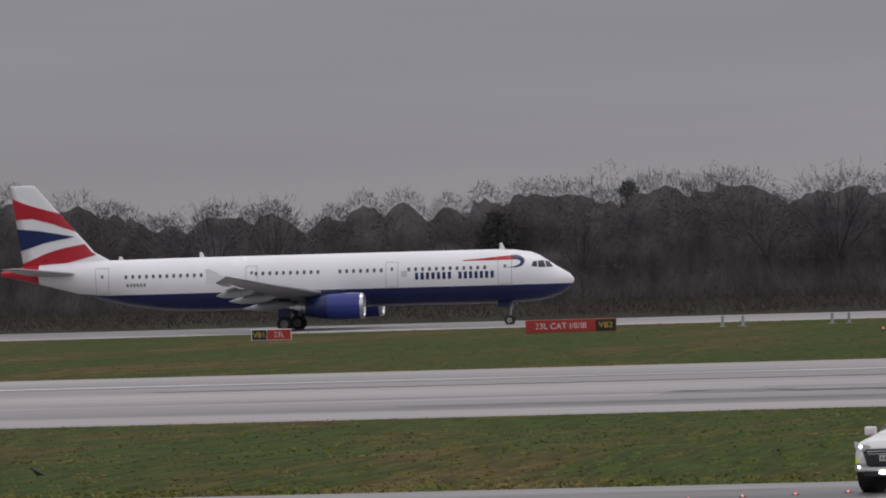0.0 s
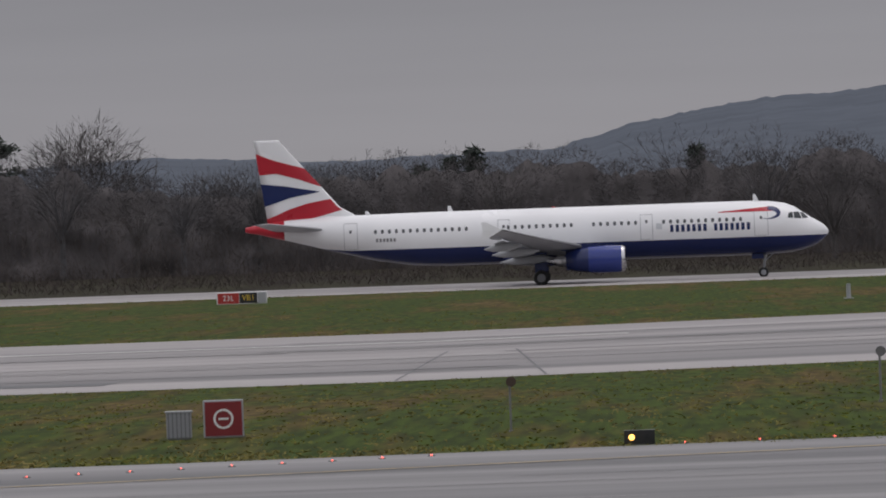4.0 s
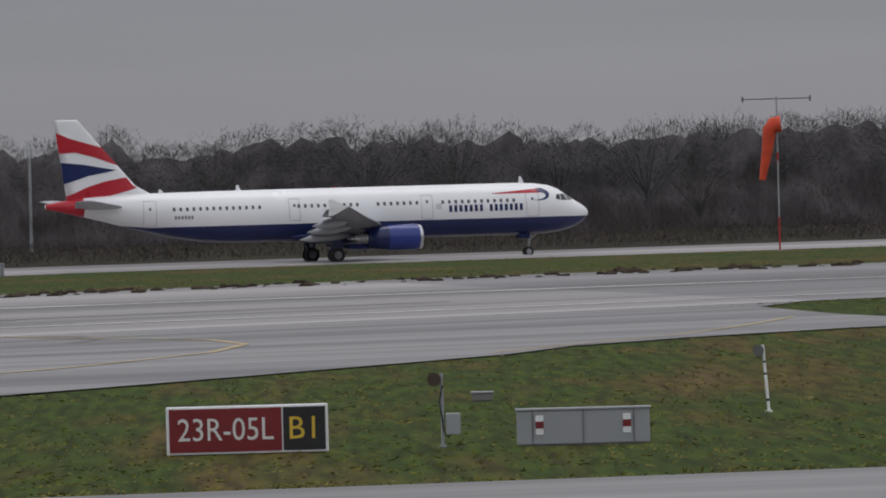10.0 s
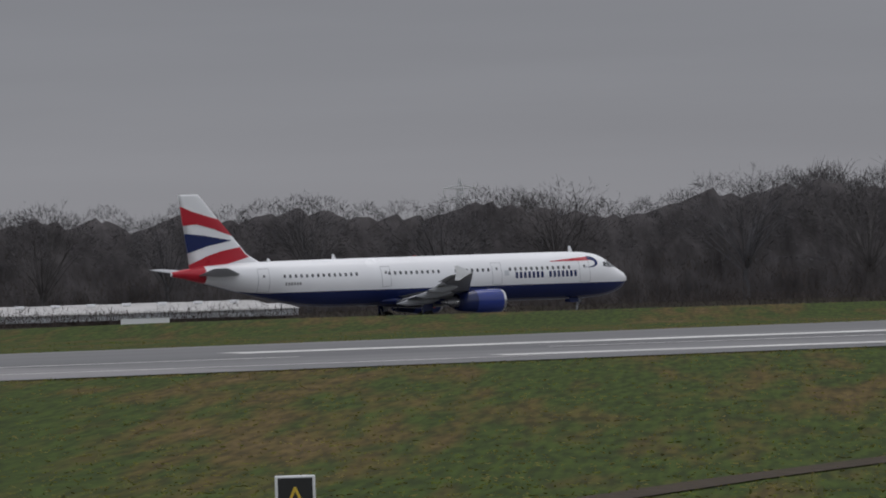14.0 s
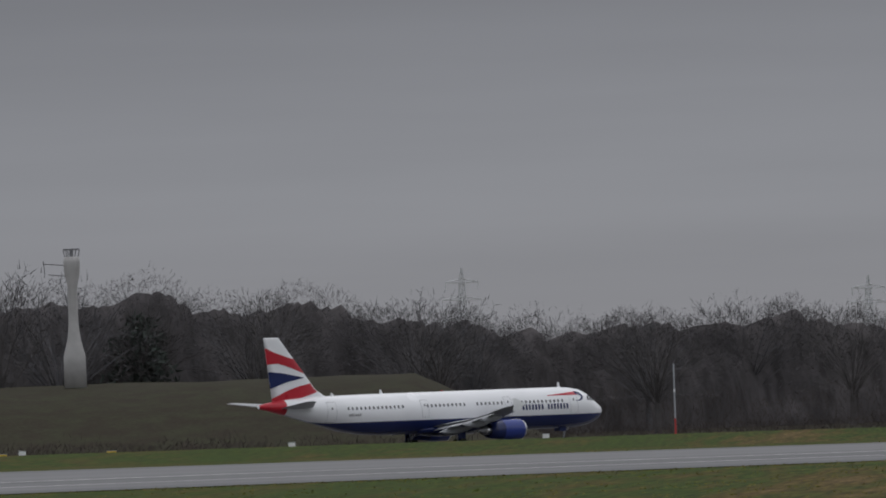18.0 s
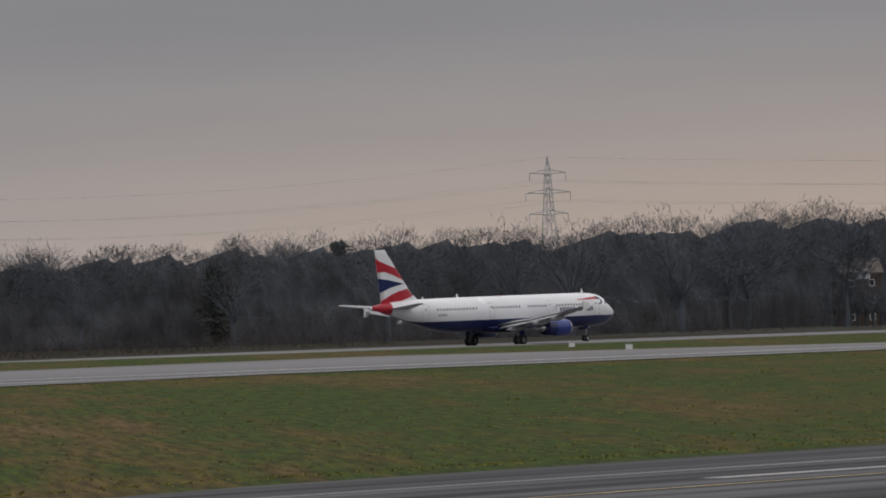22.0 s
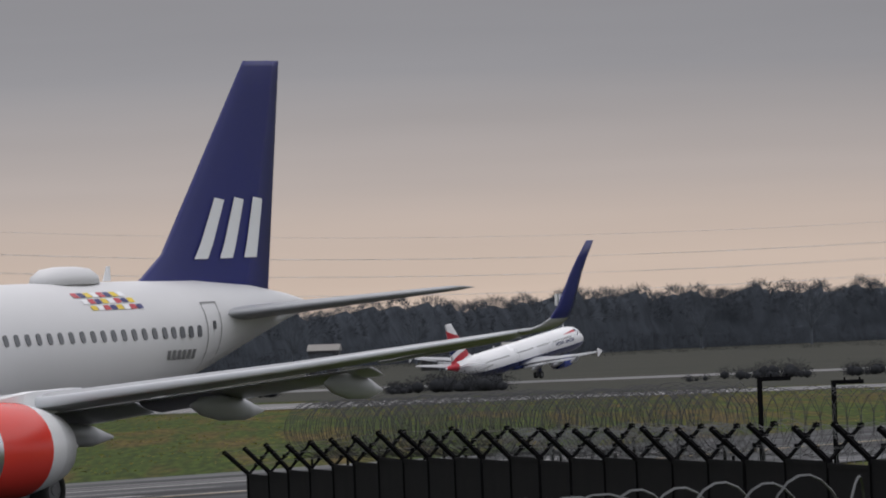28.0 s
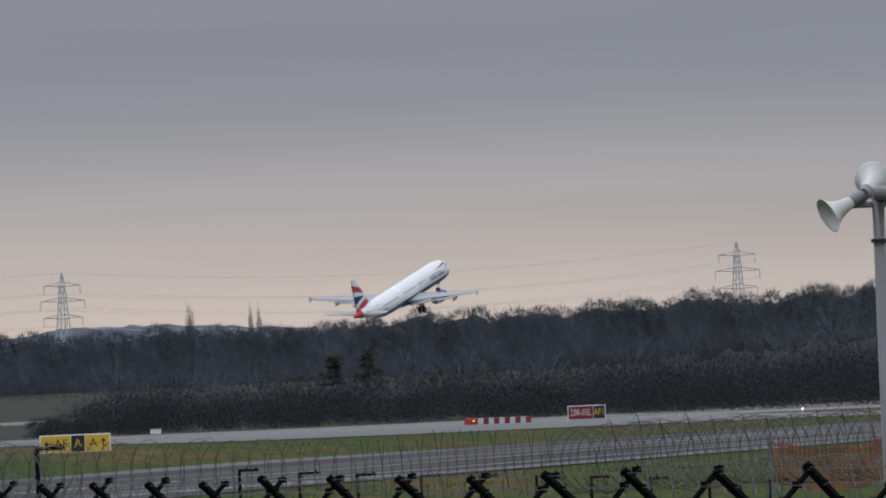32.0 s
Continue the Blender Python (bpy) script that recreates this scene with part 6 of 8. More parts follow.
board("runway_sign", 9.85, 690, 0.62, ((1.9, "signred", "23L", "signwhite"), (1.1, "signblack", "U1", "signyellow")), "small red and black runway sign", "signs by the runways", 0.05)
cabinet_sign = board("taxiway_sign", 3.97, 585, 0.72, ((1.1, "signyellow", "<V", "signblack"), (1.0, "signblack", "B2", "signyellow"), (1.25, "signyellow", "U^", "signblack"), (1.3, "signyellow", "V>", "signblack")), "yellow and black direction sign on a white cabinet", "signs by the runways", 0.1)
bm = bmesh.new()
box(bm, (0.05, 0.5, 0.52), (5.5, 0.3, 1.04), 0.03)
part("cabinet", bm, M["white"], cabinet_sign, "white back cabinet")
board("taxiway_sign", 13.26, 722, 0.85, ((0.95, "signyellow", "#3", "signblack"), (0.5, "signblack", "#1", "signyellow")), "small yellow and black direction sign", "signs by the runways", 0.1)
board("runway_sign", 24.41, 752, 0.5, ((1.3, "signblack", "#3", "signyellow"), (1.5, "signred", "CAT I", "signwhite"), (2.4, "signred", "23L-05R", "signwhite")), "low red runway sign half sunk in grass", "signs by the runways", 0.02)
board("runway_sign", 14.88, 181, 0.84, ((2.14, "signmaroon", "23R-05L", "signwhite"), (0.82, "signblack", "B1", "signyellow")), "dark red runway sign with white numbers on grass", "signs by the runways", 0.06, "white", 0.35)
board("taxiway_sign", 27.38, 186, 0.8, ((0.7, "signblack", "A", "signyellow"),), "black taxiway sign with a yellow letter", "signs by the runways", 0.05)
board("taxiway_sign", 35.22, 222, 0.66, ((0.82, "signblack", "A3", "signyellow"), (0.15, "signwhite", "", "")), "black taxiway sign with yellow lettering on grass", "signs by the runways", 0.04)
board("runway_sign", 46.07, 950, 0.34, ((6.6, "signorange", "#10", "signred"),), "long low orange-red sign at the runway edge", "signs by the runways", 0.05, "signred")
board("taxiway_sign", 46.4, 950, 0.36, ((1.4, "signblack", "#3", "signyellow"),), "low black sign with yellow marks", "signs by the runways", 0.05)
board("taxiway_sign", 56.45, 600, 0.62, ((0.6, "signblack", "A6", "signwhite"), (0.25, "signwhite", "", "")), "small black taxiway sign with a white end", "signs by the runways", 0.08)
board("taxiway_sign", 64.17, 446, 0.77, ((1.40, "signyellow", "<AF", "signblack"), (0.65, "signblack", "A", "signyellow"), (1.15, "signyellow", "A^", "signblack")), "yellow and black taxiway direction sign on grass", "signs by the runways", 0.1)
board("runway_sign", 67.21, 617, 0.84, ((1.6, "signmaroon", "23R-05L", "signwhite"), (0.75, "signblack", "AF1", "signyellow")), "dark red runway sign with a black end panel", "signs by the runways", 0.1)

# the no-entry sign with its cabinet
t = thing("no_entry_sign", facing(-2.735, 210), "dark red no-entry sign with a white ring", "sign", "signs by the runways")
bm = bmesh.new()
box(bm, (0, 0.12, 0.45), (0.88, 0.24, 0.82), 0.02)
part("case", bm, M["grey"], t)
bm = bmesh.new()
box(bm, (0, -0.006, 0.45), (0.80, 0.02, 0.74))
part("panel", bm, M["signmaroon"], t)
bm = bmesh.new()
ringloft(bm, [[Vector((rr * math.cos(a), yy, 0.45 + rr * math.sin(a))) for rr, yy in ((0.17, -0.015), (0.22, -0.015), (0.22, -0.03), (0.17, -0.03))] for a in [i * math.tau / 32 for i in range(33)]], cap0=False, cap1=False)
part("ring", bm, M["signwhite"], t)
bm = bmesh.new()
box(bm, (0, -0.022, 0.45), (0.22, 0.015, 0.05))
part("bar", bm, M["signwhite"], t)


def cabinet(name, az, r, w, h, d, material, label, ribs=0, category="cabinet", feet=0.05, turn=0.0, lid=True):
    t = thing(name, facing(az, r, turn), label, category)
    bm = bmesh.new()
    box(bm, (0, d / 2, feet + h / 2), (w, d, h), min(w, h) * 0.03)
    b = part("body", bm, M[material], t)
    if lid:
        bm = bmesh.new()
        box(bm, (0, d / 2, feet + h), (w + 0.06, d + 0.06, 0.04), 0.01)
        part("lid", bm, M["grey"], t)
    for i in range(ribs):
        bm = bmesh.new()
        box(bm, (-w / 2 + w * (i + 0.5) / ribs, -0.012, feet + h / 2), (w * 0.35 / ribs, 0.03, h * 0.94))
        part("rib", bm, M["white" if material == "white" else "midgrey"], b)
    bm = bmesh.new()
    box(bm, (0, d / 2, feet / 2), (w * 0.9, d * 0.8, feet))
    part("plinth", bm, M["midgrey"], t)
    return t


cabinet("equipment_cabinet", -3.0, 210, 0.55, 0.58, 0.4, "grey", "small grey ribbed metal cabinet on grass", 6)
cabinet("equipment_cabinet", 22.66, 311, 1.1, 0.64, 0.6, "grey", "grey metal cabinet alone on the grass", 2)
t = cabinet("barrier_box", 16.875, 181, 2.5, 0.66, 0.35, "grey", "long grey metal case with red and white squares", 0)
for s in (-1, 1):
    bm = bmesh.new()
    box(bm, (s * 0.82, -0.01, 0.42), (0.15, 0.02, 0.36))
    p = part("reflector", bm, M["white"], t)
    bm = bmesh.new()
    box(bm, (s * 0.82, -0.02, 0.42), (0.15, 0.02, 0.13))
    part("red_square", bm, M["signmaroon"], p)
for s in (-0.95, 0.0, 0.95):
    bm = bmesh.new()
    box(bm, (s, -0.008, 0.38), (0.03, 0.025, 0.64))
    part("strap", bm, M["midgrey"], t)
cabinet("equipment_cabinet", 16.28, 214, 0.46, 0.18, 0.3, "concrete", "small low concrete box on grass")
cabinet("white_barrier", 12.86, 725, 6.6, 1.35, 0.3, "white", "white boarded screen fence beside the runway", 14, "barrier", 0.1)
cabinet("equipment_cabinet", 13.42, 722, 1.1, 0.95, 0.5, "grey", "grey slatted cabinet behind the sign", 4)
cabinet("white_box", 26.52, 742, 3.75, 0.45, 0.6, "white", "long low white box in the grass", 0, "box")
for az, r in ((40.73, 880), (39.22, 862), (56.0, 900), (50.56, 990), (54.43, 920), (54.9, 700), (50.9, 850), (37.62, 843), (35.8, 824)):
    cabinet("marker_box", az, r, 0.62, 0.5, 0.4, "white", "small white marker box at the runway's edge", 0, "marker")
cabinet("marker_box", 64.65, 932, 1.05, 0.5, 0.4, "white", "small white marker box at the runway's edge", 0, "marker")
for az, r in ((6.2, 590), (37.5, 842), (38.15, 849), (7.15, 600)):
    cabinet("marker_board", az, r, 0.85, 0.28, 0.2, "signyellow", "small yellow marker board on grass", 0, "marker", 0.04)
for az, r, w in ((54.06, 556, 0.5), (54.17, 562, 0.85)):
    cabinet("equipment_cabinet", az, r, w, 0.85, 0.5, "brownbox", "dark brown equipment box near the runway", 3)
t = cabinet("guard_light", -0.27, 194, 0.62, 0.28, 0.25, "signblack", "black runway guard light with a lit amber lens", 0, "light", 0.04, 0, False)
for s, m_ in ((-1, "amber_on"), (1, "dark")):
    bm = bmesh.new()
    tube(bm, (s * 0.16, 0.02, 0.18), (s * 0.16, -0.05, 0.18), 0.05, 0.06, 18)
    part("lens", bm, M[m_], t, "lit amber lens" if s < 0 else "dark lens")
t = cabinet("guard_light", 6.5, 187, 0.44, 0.15, 0.25, "signblack", "black runway guard light with an amber lens", 0, "light", 0.04, 0, False)
for s, m_ in ((-1, "dark"), (1, "amber_on")):
    bm = bmesh.new()
    tube(bm, (s * 0.12, 0.02, 0.1), (s * 0.12, -0.05, 0.1), 0.028, 0.032, 18)
    part("lens", bm, M[m_], t)


def pole(name, az, r, h, rad, material, label, head=None, category="post", lean=0.0, bands=()):
    t = thing(name, facing(az, r) @ pose(0, 0, 0, 0, lean, 0), label, category)
    bm = bmesh.new()
    tube(bm, (0, 0, -0.1), (0, 0, h), rad, rad * 0.9, 10)
    tube(bm, (0, 0, 0), (0, 0, 0.06), rad * 2.2, None, 10)
    part("shaft", bm, M[material], t)
    for z0, z1, m_ in bands:
        bm = bmesh.new()
        tube(bm, (0, 0, z0), (0, 0, z1), rad * 1.08, None, 10)
        part("band", bm, M[m_], t)
    if head:
        hs, hx, hm = head
        bm = bmesh.new()
        tube(bm, (hx, 0.06, h - hs * 0.4), (hx, -0.12, h - hs * 0.45), hs * 0.42, hs * 0.5, 14)
        part("head", bm, M[hm], t)
    return t


pole("sensor_post", -1.03, 207, 1.2, 0.025, "midgrey", "thin grey post with a round sensor head", (0.22, 0.03, "brownbox"))
pole("sensor_post", 1.17, 223, 1.28, 0.03, "midgrey", "thin grey post with a box head", (0.24, 0.03, "midgrey"))
t = pole("sensor_post", 16.04, 182, 1.42, 0.035, "grey", "grey post with a lamp head and meter box", (0.26, -0.14, "brownbox"))
bm = bmesh.new()
box(bm, (0.2, -0.03, 0.46), (0.28, 0.18, 0.4), 0.015)
part("meter_box", bm, M["grey"], t)
bm = bmesh.new()
for a, b in (((0.02, -0.04, 1.2), (-0.05, -0.05, 0.9)), ((-0.05, -0.05, 0.9), (0.02, -0.05, 0.35)), ((0.02, -0.05, 0.35), (0.1, -0.04, 0.2)), ((0.1, -0.04, 0.2), (0.22, -0.04, 0.3))):
    tube(bm, a, b, 0.014, None, 6)
part("cable", bm, M["dark"], t)
pole("sensor_post", 17.98, 200, 1.42, 0.035, "white", "leaning white post with a sensor head", (0.24, -0.1, "midgrey"), "post", -4, ((0.25, 0.3, "dark"), (0.8, 0.84, "dark"), (1.05, 1.09, "dark")))
pole("marker_post", 11.48, 660, 0.9, 0.12, "yellowpost", "short yellowish marker post in grass")
pole("slim_mast", 13.34, 730, 2.3, 0.06, "grey", "slim grey mast with a red head", (0.5, 0, "signred"), "mast")
for az, r in ((-5.25, 660), (-5.13, 660), (-4.6, 665), (-4.5, 665), (1.0, 475), (3.0, 690), (4.6, 590)):
    pole("marker_post", az, r, 0.75, 0.12, "grey", "short grey marker post in the grass", None)
pole("runway_lamp", -4.3, 560, 0.25, 0.06, "dark", "low runway edge lamp, lit red", (0.09, 0, "redlight"), "lamp")
pole("slim_mast", 41.5, 985, 8.0, 0.09, "grey", "slim mast with cross aerials and red foot", None, "mast", 0, ((0, 2.4, "signred"), (5.1, 5.4, "white")))
pole("slim_mast", 31.55, 940, 4.2, 0.09, "grey", "slim instrument mast with small boxes", (0.9, 0.2, "white"), "mast")
t = pole("windsock", 18.07, 745, 11.95, 0.07, "grey", "orange windsock hanging limp from a tall mast", None, "windsock", 0, ((0, 2.6, "signred"), (7.0, 7.6, "signred")))
bm = bmesh.new()
tube(bm, (-2.7, 0, 11.75), (2.7, 0, 11.75), 0.05, None, 8)
for s in (-1, 1):
    tube(bm, (s * 2.6, 0, 11.5), (s * 2.6, 0, 11.95), 0.07, None, 8)
part("crossarm", bm, M["midgrey"], t)
rings = []
way = [Vector((0.3, -0.1, 9.75)), Vector((-0.25, -0.1, 9.7)), Vector((-0.6, -0.1, 9.3)), Vector((-0.72, -0.1, 8.6)), Vector((-0.8, -0.1, 7.8)), Vector((-0.92, -0.1, 7.0)), Vector((-1.08, -0.1, 6.2)), Vector((-1.2, -0.1, 5.5))]
for i, c in enumerate(way):
    d = (way[min(7, i + 1)] - way[max(0, i - 1)]).normalized()
    side = Vector((0, 1, 0))
    up = d.cross(side)
    rr = 0.64 - 0.057 * i
    rings.append([c + side * rr * math.cos(a) + up * rr * math.sin(a) * (1 + 0.1 * math.sin(3 * a + i)) for a in [k * math.tau / 18 for k in range(18)]])
bm = bmesh.new()
ringloft(bm, rings, cap0=False, cap1=False)
part("sock", bm, M["sockorange"], t, "limp faded orange cloth sock", True)
# red mushroom aerials and their row of white posts
for az in (32.1, 33.08):
    t = thing("mushroom_aerial", facing(az, 784), "red mushroom-shaped aerial on a red post", "aerial", "red aerials")
    bm = bmesh.new()
    tube(bm, (0, 0, -0.1), (0, 0, 1.85), 0.27, 0.23, 16)
    part("post", bm, M["aerialred"], t)
    bm = bmesh.new()
    ringloft(bm, [[Vector((rr * math.cos(a), rr * math.sin(a), z)) for a in [i * math.tau / 24 for i in range(24)]] for rr, z in ((0.45, 1.8), (0.76, 1.9), (0.8, 2.14), (0.76, 2.34), (0.27, 2.43))])
    part("cap", bm, M["aerialred"], t, "", True)
random.seed(15)
for az in (32.02, 32.06, 32.27, 32.5, 32.54, 32.72, 32.76, 32.94, 33.17, 33.21, 33.37, 33.46, 33.6, 33.76, 35.25, 35.55, 35.75, 36.15, 36.42, 36.6):
    pole("white_post", az, 784 + random.uniform(-3, 3), random.uniform(0.5, 0.66), 0.13, "white", "short white post in a row on the grass")
for az, h, m_ in ((35.32, 3.2, "signred"), (35.48, 2.4, "signred"), (35.42, 1.7, "white"), (35.62, 2.2, "white")):
    cabinet("instrument_case", az, 955, 0.5 if m_ == "white" else 0.25, h, 0.5, m_, "upright instrument case beside the runway", 0, "cabinet")


def lattice(name, az, r, h, w, bands, label, tip=1.0, category="mast", top_z=None, extra=()):
    """A square lattice mast: four legs and crossed braces, painted in bands from the foot up."""
    t = thing(name, facing(az, r, 20), label, category)
    z = 0.0
    n = len(bands)
    for i, (f, m_) in enumerate(bands):
        z1 = z + f * h
        w0, w1 = w * (1 - (1 - tip) * z / h), w * (1 - (1 - tip) * z1 / h)
        bm = bmesh.new()
        cs = [(-1, -1), (1, -1), (1, 1), (-1, 1)]
        th = max(0.045, w * 0.045)
        for k, (a, b) in enumerate(cs):
            tube(bm, (a * w0 / 2, b * w0 / 2, z), (a * w1 / 2, b * w1 / 2, z1), th, None, 5)
            c, d = cs[(k + 1) % 4]
            steps = max(1, int(round((z1 - z) / max(w, 0.8))))
            for s in range(steps):
                za, zb = z + (z1 - z) * s / steps, z + (z1 - z) * (s + 1) / steps
                wa, wb = w0 + (w1 - w0) * s / steps, w0 + (w1 - w0) * (s + 1) / steps
                tube(bm, (a * wa / 2, b * wa / 2, za), (c * wb / 2, d * wb / 2, zb), th * 0.7, None, 4)
                tube(bm, (c * wa / 2, d * wa / 2, za), (a * wb / 2, b * wb / 2, zb), th * 0.7, None, 4)
                tube(bm, (a * wb / 2, b * wb / 2, zb), (c * wb / 2, d * wb / 2, zb), th * 0.7, None, 4)
        part("lattice_section", bm, M[m_], t)
        z = z1
    for c, s, m_ in extra:
        bm = bmesh.new()
        box(bm, c, s, 0.03)
        part("fitting", bm, M[m_], t)
    return t


lattice("lattice_mast", 36.29, 990, 15.0, 1.3, ((0.13, "signred"), (0.17, "white"), (0.17, "signred"), (0.17, "white"), (0.12, "signred"), (0.1, "white"), (0.14, "signred")), "red and white banded lattice mast")
lattice("lattice_tower", 37.06, 975, 18.6, 2.0, ((0.24, "signred"), (0.58, "white"), (0.18, "signred")), "tall lattice tower, white with red ends", 1.0, "mast", None,
        (((1.3, 0, 17.2), (1.6, 1.0, 1.0), "signred"), ((1.2, 0, 11.3), (0.7, 0.5, 0.8), "signred"), ((1.2, 0, 5.4), (0.5, 0.5, 0.8), "signred"), ((-0.8, -0.8, 18.9), (0.25, 0.25, 0.35), "redlight"), ((0, 0, 18.0), (1.9, 1.9, 0.1), "signred")))
lattice("lattice_mast", 25.25, 850, 8.0, 0.62, ((0.14, "white"), (0.2, "signred"), (0.2, "white"), (0.14, "signred"), (0.16, "white"), (0.16, "signred")), "slender red and white banded mast")
# striped equipment hut
t = thing("equipment_hut", facing(36.85, 985), "red and white striped equipment hut", "hut")
bm = bmesh.new()
box(bm, (0, 2, 1.65), (9.2, 4, 3.3), 0.03)
b = part("wall", bm, M["signred"], t)
for x in (-3.7, -2.2, -0.75, 0.35, 2.2, 3.8):
    bm = bmesh.new()
    box(bm, (x, -0.02, 1.65), (0.75 if x != -0.75 else 0.5, 0.03, 3.2))
    part("white_stripe", bm, M["white"], b)
bm = bmesh.new()
box(bm, (0, 2, 3.38), (9.5, 4.3, 0.14), 0.02)
part("roof", bm, M["grey"], t)
bm = bmesh.new()
box(bm, (-0.6, -0.05, 2.1), (0.7, 0.06, 0.9))
part("sign_plate", bm, M["white"], t)
for x, h in ((-4.3, 1.2), (-0.5, 1.6)):
    bm = bmesh.new()
    box(bm, (x, -0.7, h / 2), (0.9, 0.5, h), 0.03)
    part("cabinet", bm, M["midgrey"], t)
# radar tower behind the trees
t = lattice("radar_tower", 36.47, 1090, 23.0, 7.4, ((0.42, "greensteel"), (0.28, "greensteel"), (0.3, "greensteel")), "steel radar tower with a turning aerial on top", 0.86, "tower")
bm = bmesh.new()
box(bm, (0, 0, 23.1), (7.6, 7.6, 0.35), 0.05)
part("platform", bm, M["greensteel"], t)
bm = bmesh.new()
for a, b in (((-3.7, -3.7), (3.7, -3.7)), ((3.7, -3.7), (3.7, 3.7)), ((3.7, 3.7), (-3.7, 3.7)), ((-3.7, 3.7), (-3.7, -3.7))):
    for z in (23.8, 24.4):
        tube(bm, (*a, z), (*b, z), 0.05, None, 5)
    for k in range(5):
        p = Vector((*a, 23.2)).lerp(Vector((*b, 23.2)), k / 4)
        tube(bm, p, p + Vector((0, 0, 1.2)), 0.05, None, 5)
part("railing", bm, M["greensteel"], t)
bm = bmesh.new()
box(bm, (0, 0, 21.4), (4.0, 4.0, 2.6), 0.1)
part("equipment_room", bm, M["greensteel"], t)
bm = bmesh.new()
tube(bm, (0, 0, 23.2), (0, 0, 26.2), 0.9, 0.7, 16)
part("pedestal", bm, M["white"], t)
bm = bmesh.new()
box(bm, (0, -0.6, 27.4), (6.0, 0.5, 0.8), 0.05)
part("radar_bar", bm, M["signred"], t, "red and white turning radar bar")
bm = bmesh.new()
box(bm, (0, -0.62, 27.9), (6.0, 0.5, 0.35), 0.05)
part("radar_bar_top", bm, M["white"], t)
for s in (-1, 1):
    bm = bmesh.new()
    box(bm, (s * 1.4, -0.5, 25.4), (1.3, 0.6, 1.9), 0.1)
    part("radar_panel", bm, M["signred"], t)
bm = bmesh.new()
box(bm, (0, -0.45, 25.6), (5.8, 0.1, 3.0), 0.03)
part("radar_mesh", bm, M["palegrey"], t)
bm = bmesh.new()
bmesh.ops.create_uvsphere(bm, u_segments=10, v_segments=6, radius=0.16, matrix=Matrix.Translation((0, -3.9, 22.0)))
part("warning_light", bm, M["redlight"], t, "red warning light")
# earth bank with the concrete radio tower on it
bm = bmesh.new()
rows = []
for i in range(41):
    az = 35.2 + 5.6 * i / 40
    k = min(1.0, math.sin(math.pi * i / 40) * 2.2)
    rows.append([bm.verts.new((r_ * math.sin(radians(az)), r_ * math.cos(radians(az)), -5 + (zz + 5) * (k if zz > -5 else 1) + noise.noise((i * 0.3, r_ * 0.1, 0)) * 0.4)) for r_, zz in ((1010, -5), (1030, 0.0), (1048, 2.6), (1075, 3.3), (1120, 3.3), (1150, -5))])
for a, b in zip(rows, rows[1:]):
    for k in range(5):
        bm.faces.new((a[k], b[k], b[k + 1], a[k + 1]))
bmesh.ops.recalc_face_normals(bm, faces=bm.faces)
tagged(obj("earth_bank", bm, M["bank"], smooth=True), "brown grassy earth bank before the wood", "bank", kind="structure")
x, y, _ = ground_at(37.95, 1068)
t = thing("radio_tower", pose(x, y, 3.1, 0, 0, -38), "pale concrete radio tower with a flared foot", "tower")
bm = bmesh.new()
ringloft(bm, [[Vector((rr * math.cos(a), rr * math.sin(a), z)) for a in [i * math.tau / 24 for i in range(24)]] for rr, z in ((1.25, 0), (1.22, 3.5), (0.75, 5.3), (0.55, 6.9), (0.52, 11.1), (0.85, 12.7), (0.9, 13.9), (0.8, 14.5))])
part("shaft", bm, M["concretepale"], t, "", True)
bm = bmesh.new()
for s, z, l in ((-1, 13.5, 3.2), (-1, 12.3, 2.6)):
    tube(bm, (0, 0, z), (s * l, 0, z + 0.3), 0.06, None, 6)
tube(bm, (-3.0, 0, 12.5), (-3.1, 0, 14.1), 0.05, None, 6)
box(bm, (0, 0, 15.3), (1.8, 0.3, 0.18))
tube(bm, (0, 0, 14.4), (0, 0, 15.3), 0.2, None, 8)
for k in range(5):
    tube(bm, (0.7 * math.cos(k), 0.7 * math.sin(k), 14.3), (0.9 * math.cos(k), 0.9 * math.sin(k), 15.2), 0.06, None, 6)
part("aerials", bm, M["midgrey"], t)
# two slim masts in the wood
for az in (13.22, 13.63):
    t = thing("phone_mast", facing(az, 905), "slim grey mast with panel aerials above the wood", "mast")
    bm = bmesh.new()
    tube(bm, (0, 0, 0), (0, 0, 9.6), 0.16, 0.12, 8)
    part("shaft", bm, M["grey"], t)
    for s in (-0.35, 0.0, 0.35):
        bm = bmesh.new()
        box(bm, (s, -0.2, 9.4), (0.22, 0.12, 1.15), 0.02)
        part("panel_aerial", bm, M["palegrey"], t)
# long low building behind the runway
x, y, z = ground_at(26.45, 915)
t = thing("long_building", pose(x, y, z, 0, 0, -24), "long low pale building with a shallow roof", "building")
# the eaves' shade is put into this wall's dark brown colour
bm = bmesh.new()
box(bm, (0, 6.6, 0.5), (30, 11, 1.2), 0.02)
b = part("wall", bm, M["brownbox"], t, "wall under the eaves, coloured dark for their shade")
bm = bmesh.new()
box(bm, (0, 0.35, 0.83), (31.4, 0.3, 0.72), 0.03)
part("fascia", bm, M["palegrey"], t, "pale grey fascia boards")
bm = bmesh.new()
ringloft(bm, [[Vector((xx, yy, 1.14 + (zz - 1.14) * k + 0.02 * math.sin(xx * 0.9))) for yy, zz in ((-0.1, 1.1), (0.0, 1.24), (6, 2.0), (12.3, 1.24), (12.4, 1.1))] for xx, k in [(-15.8 + 31.6 * i / 24, 1.0 if i < 22 else 0.55 if i < 24 else 0.1) for i in range(25)]])
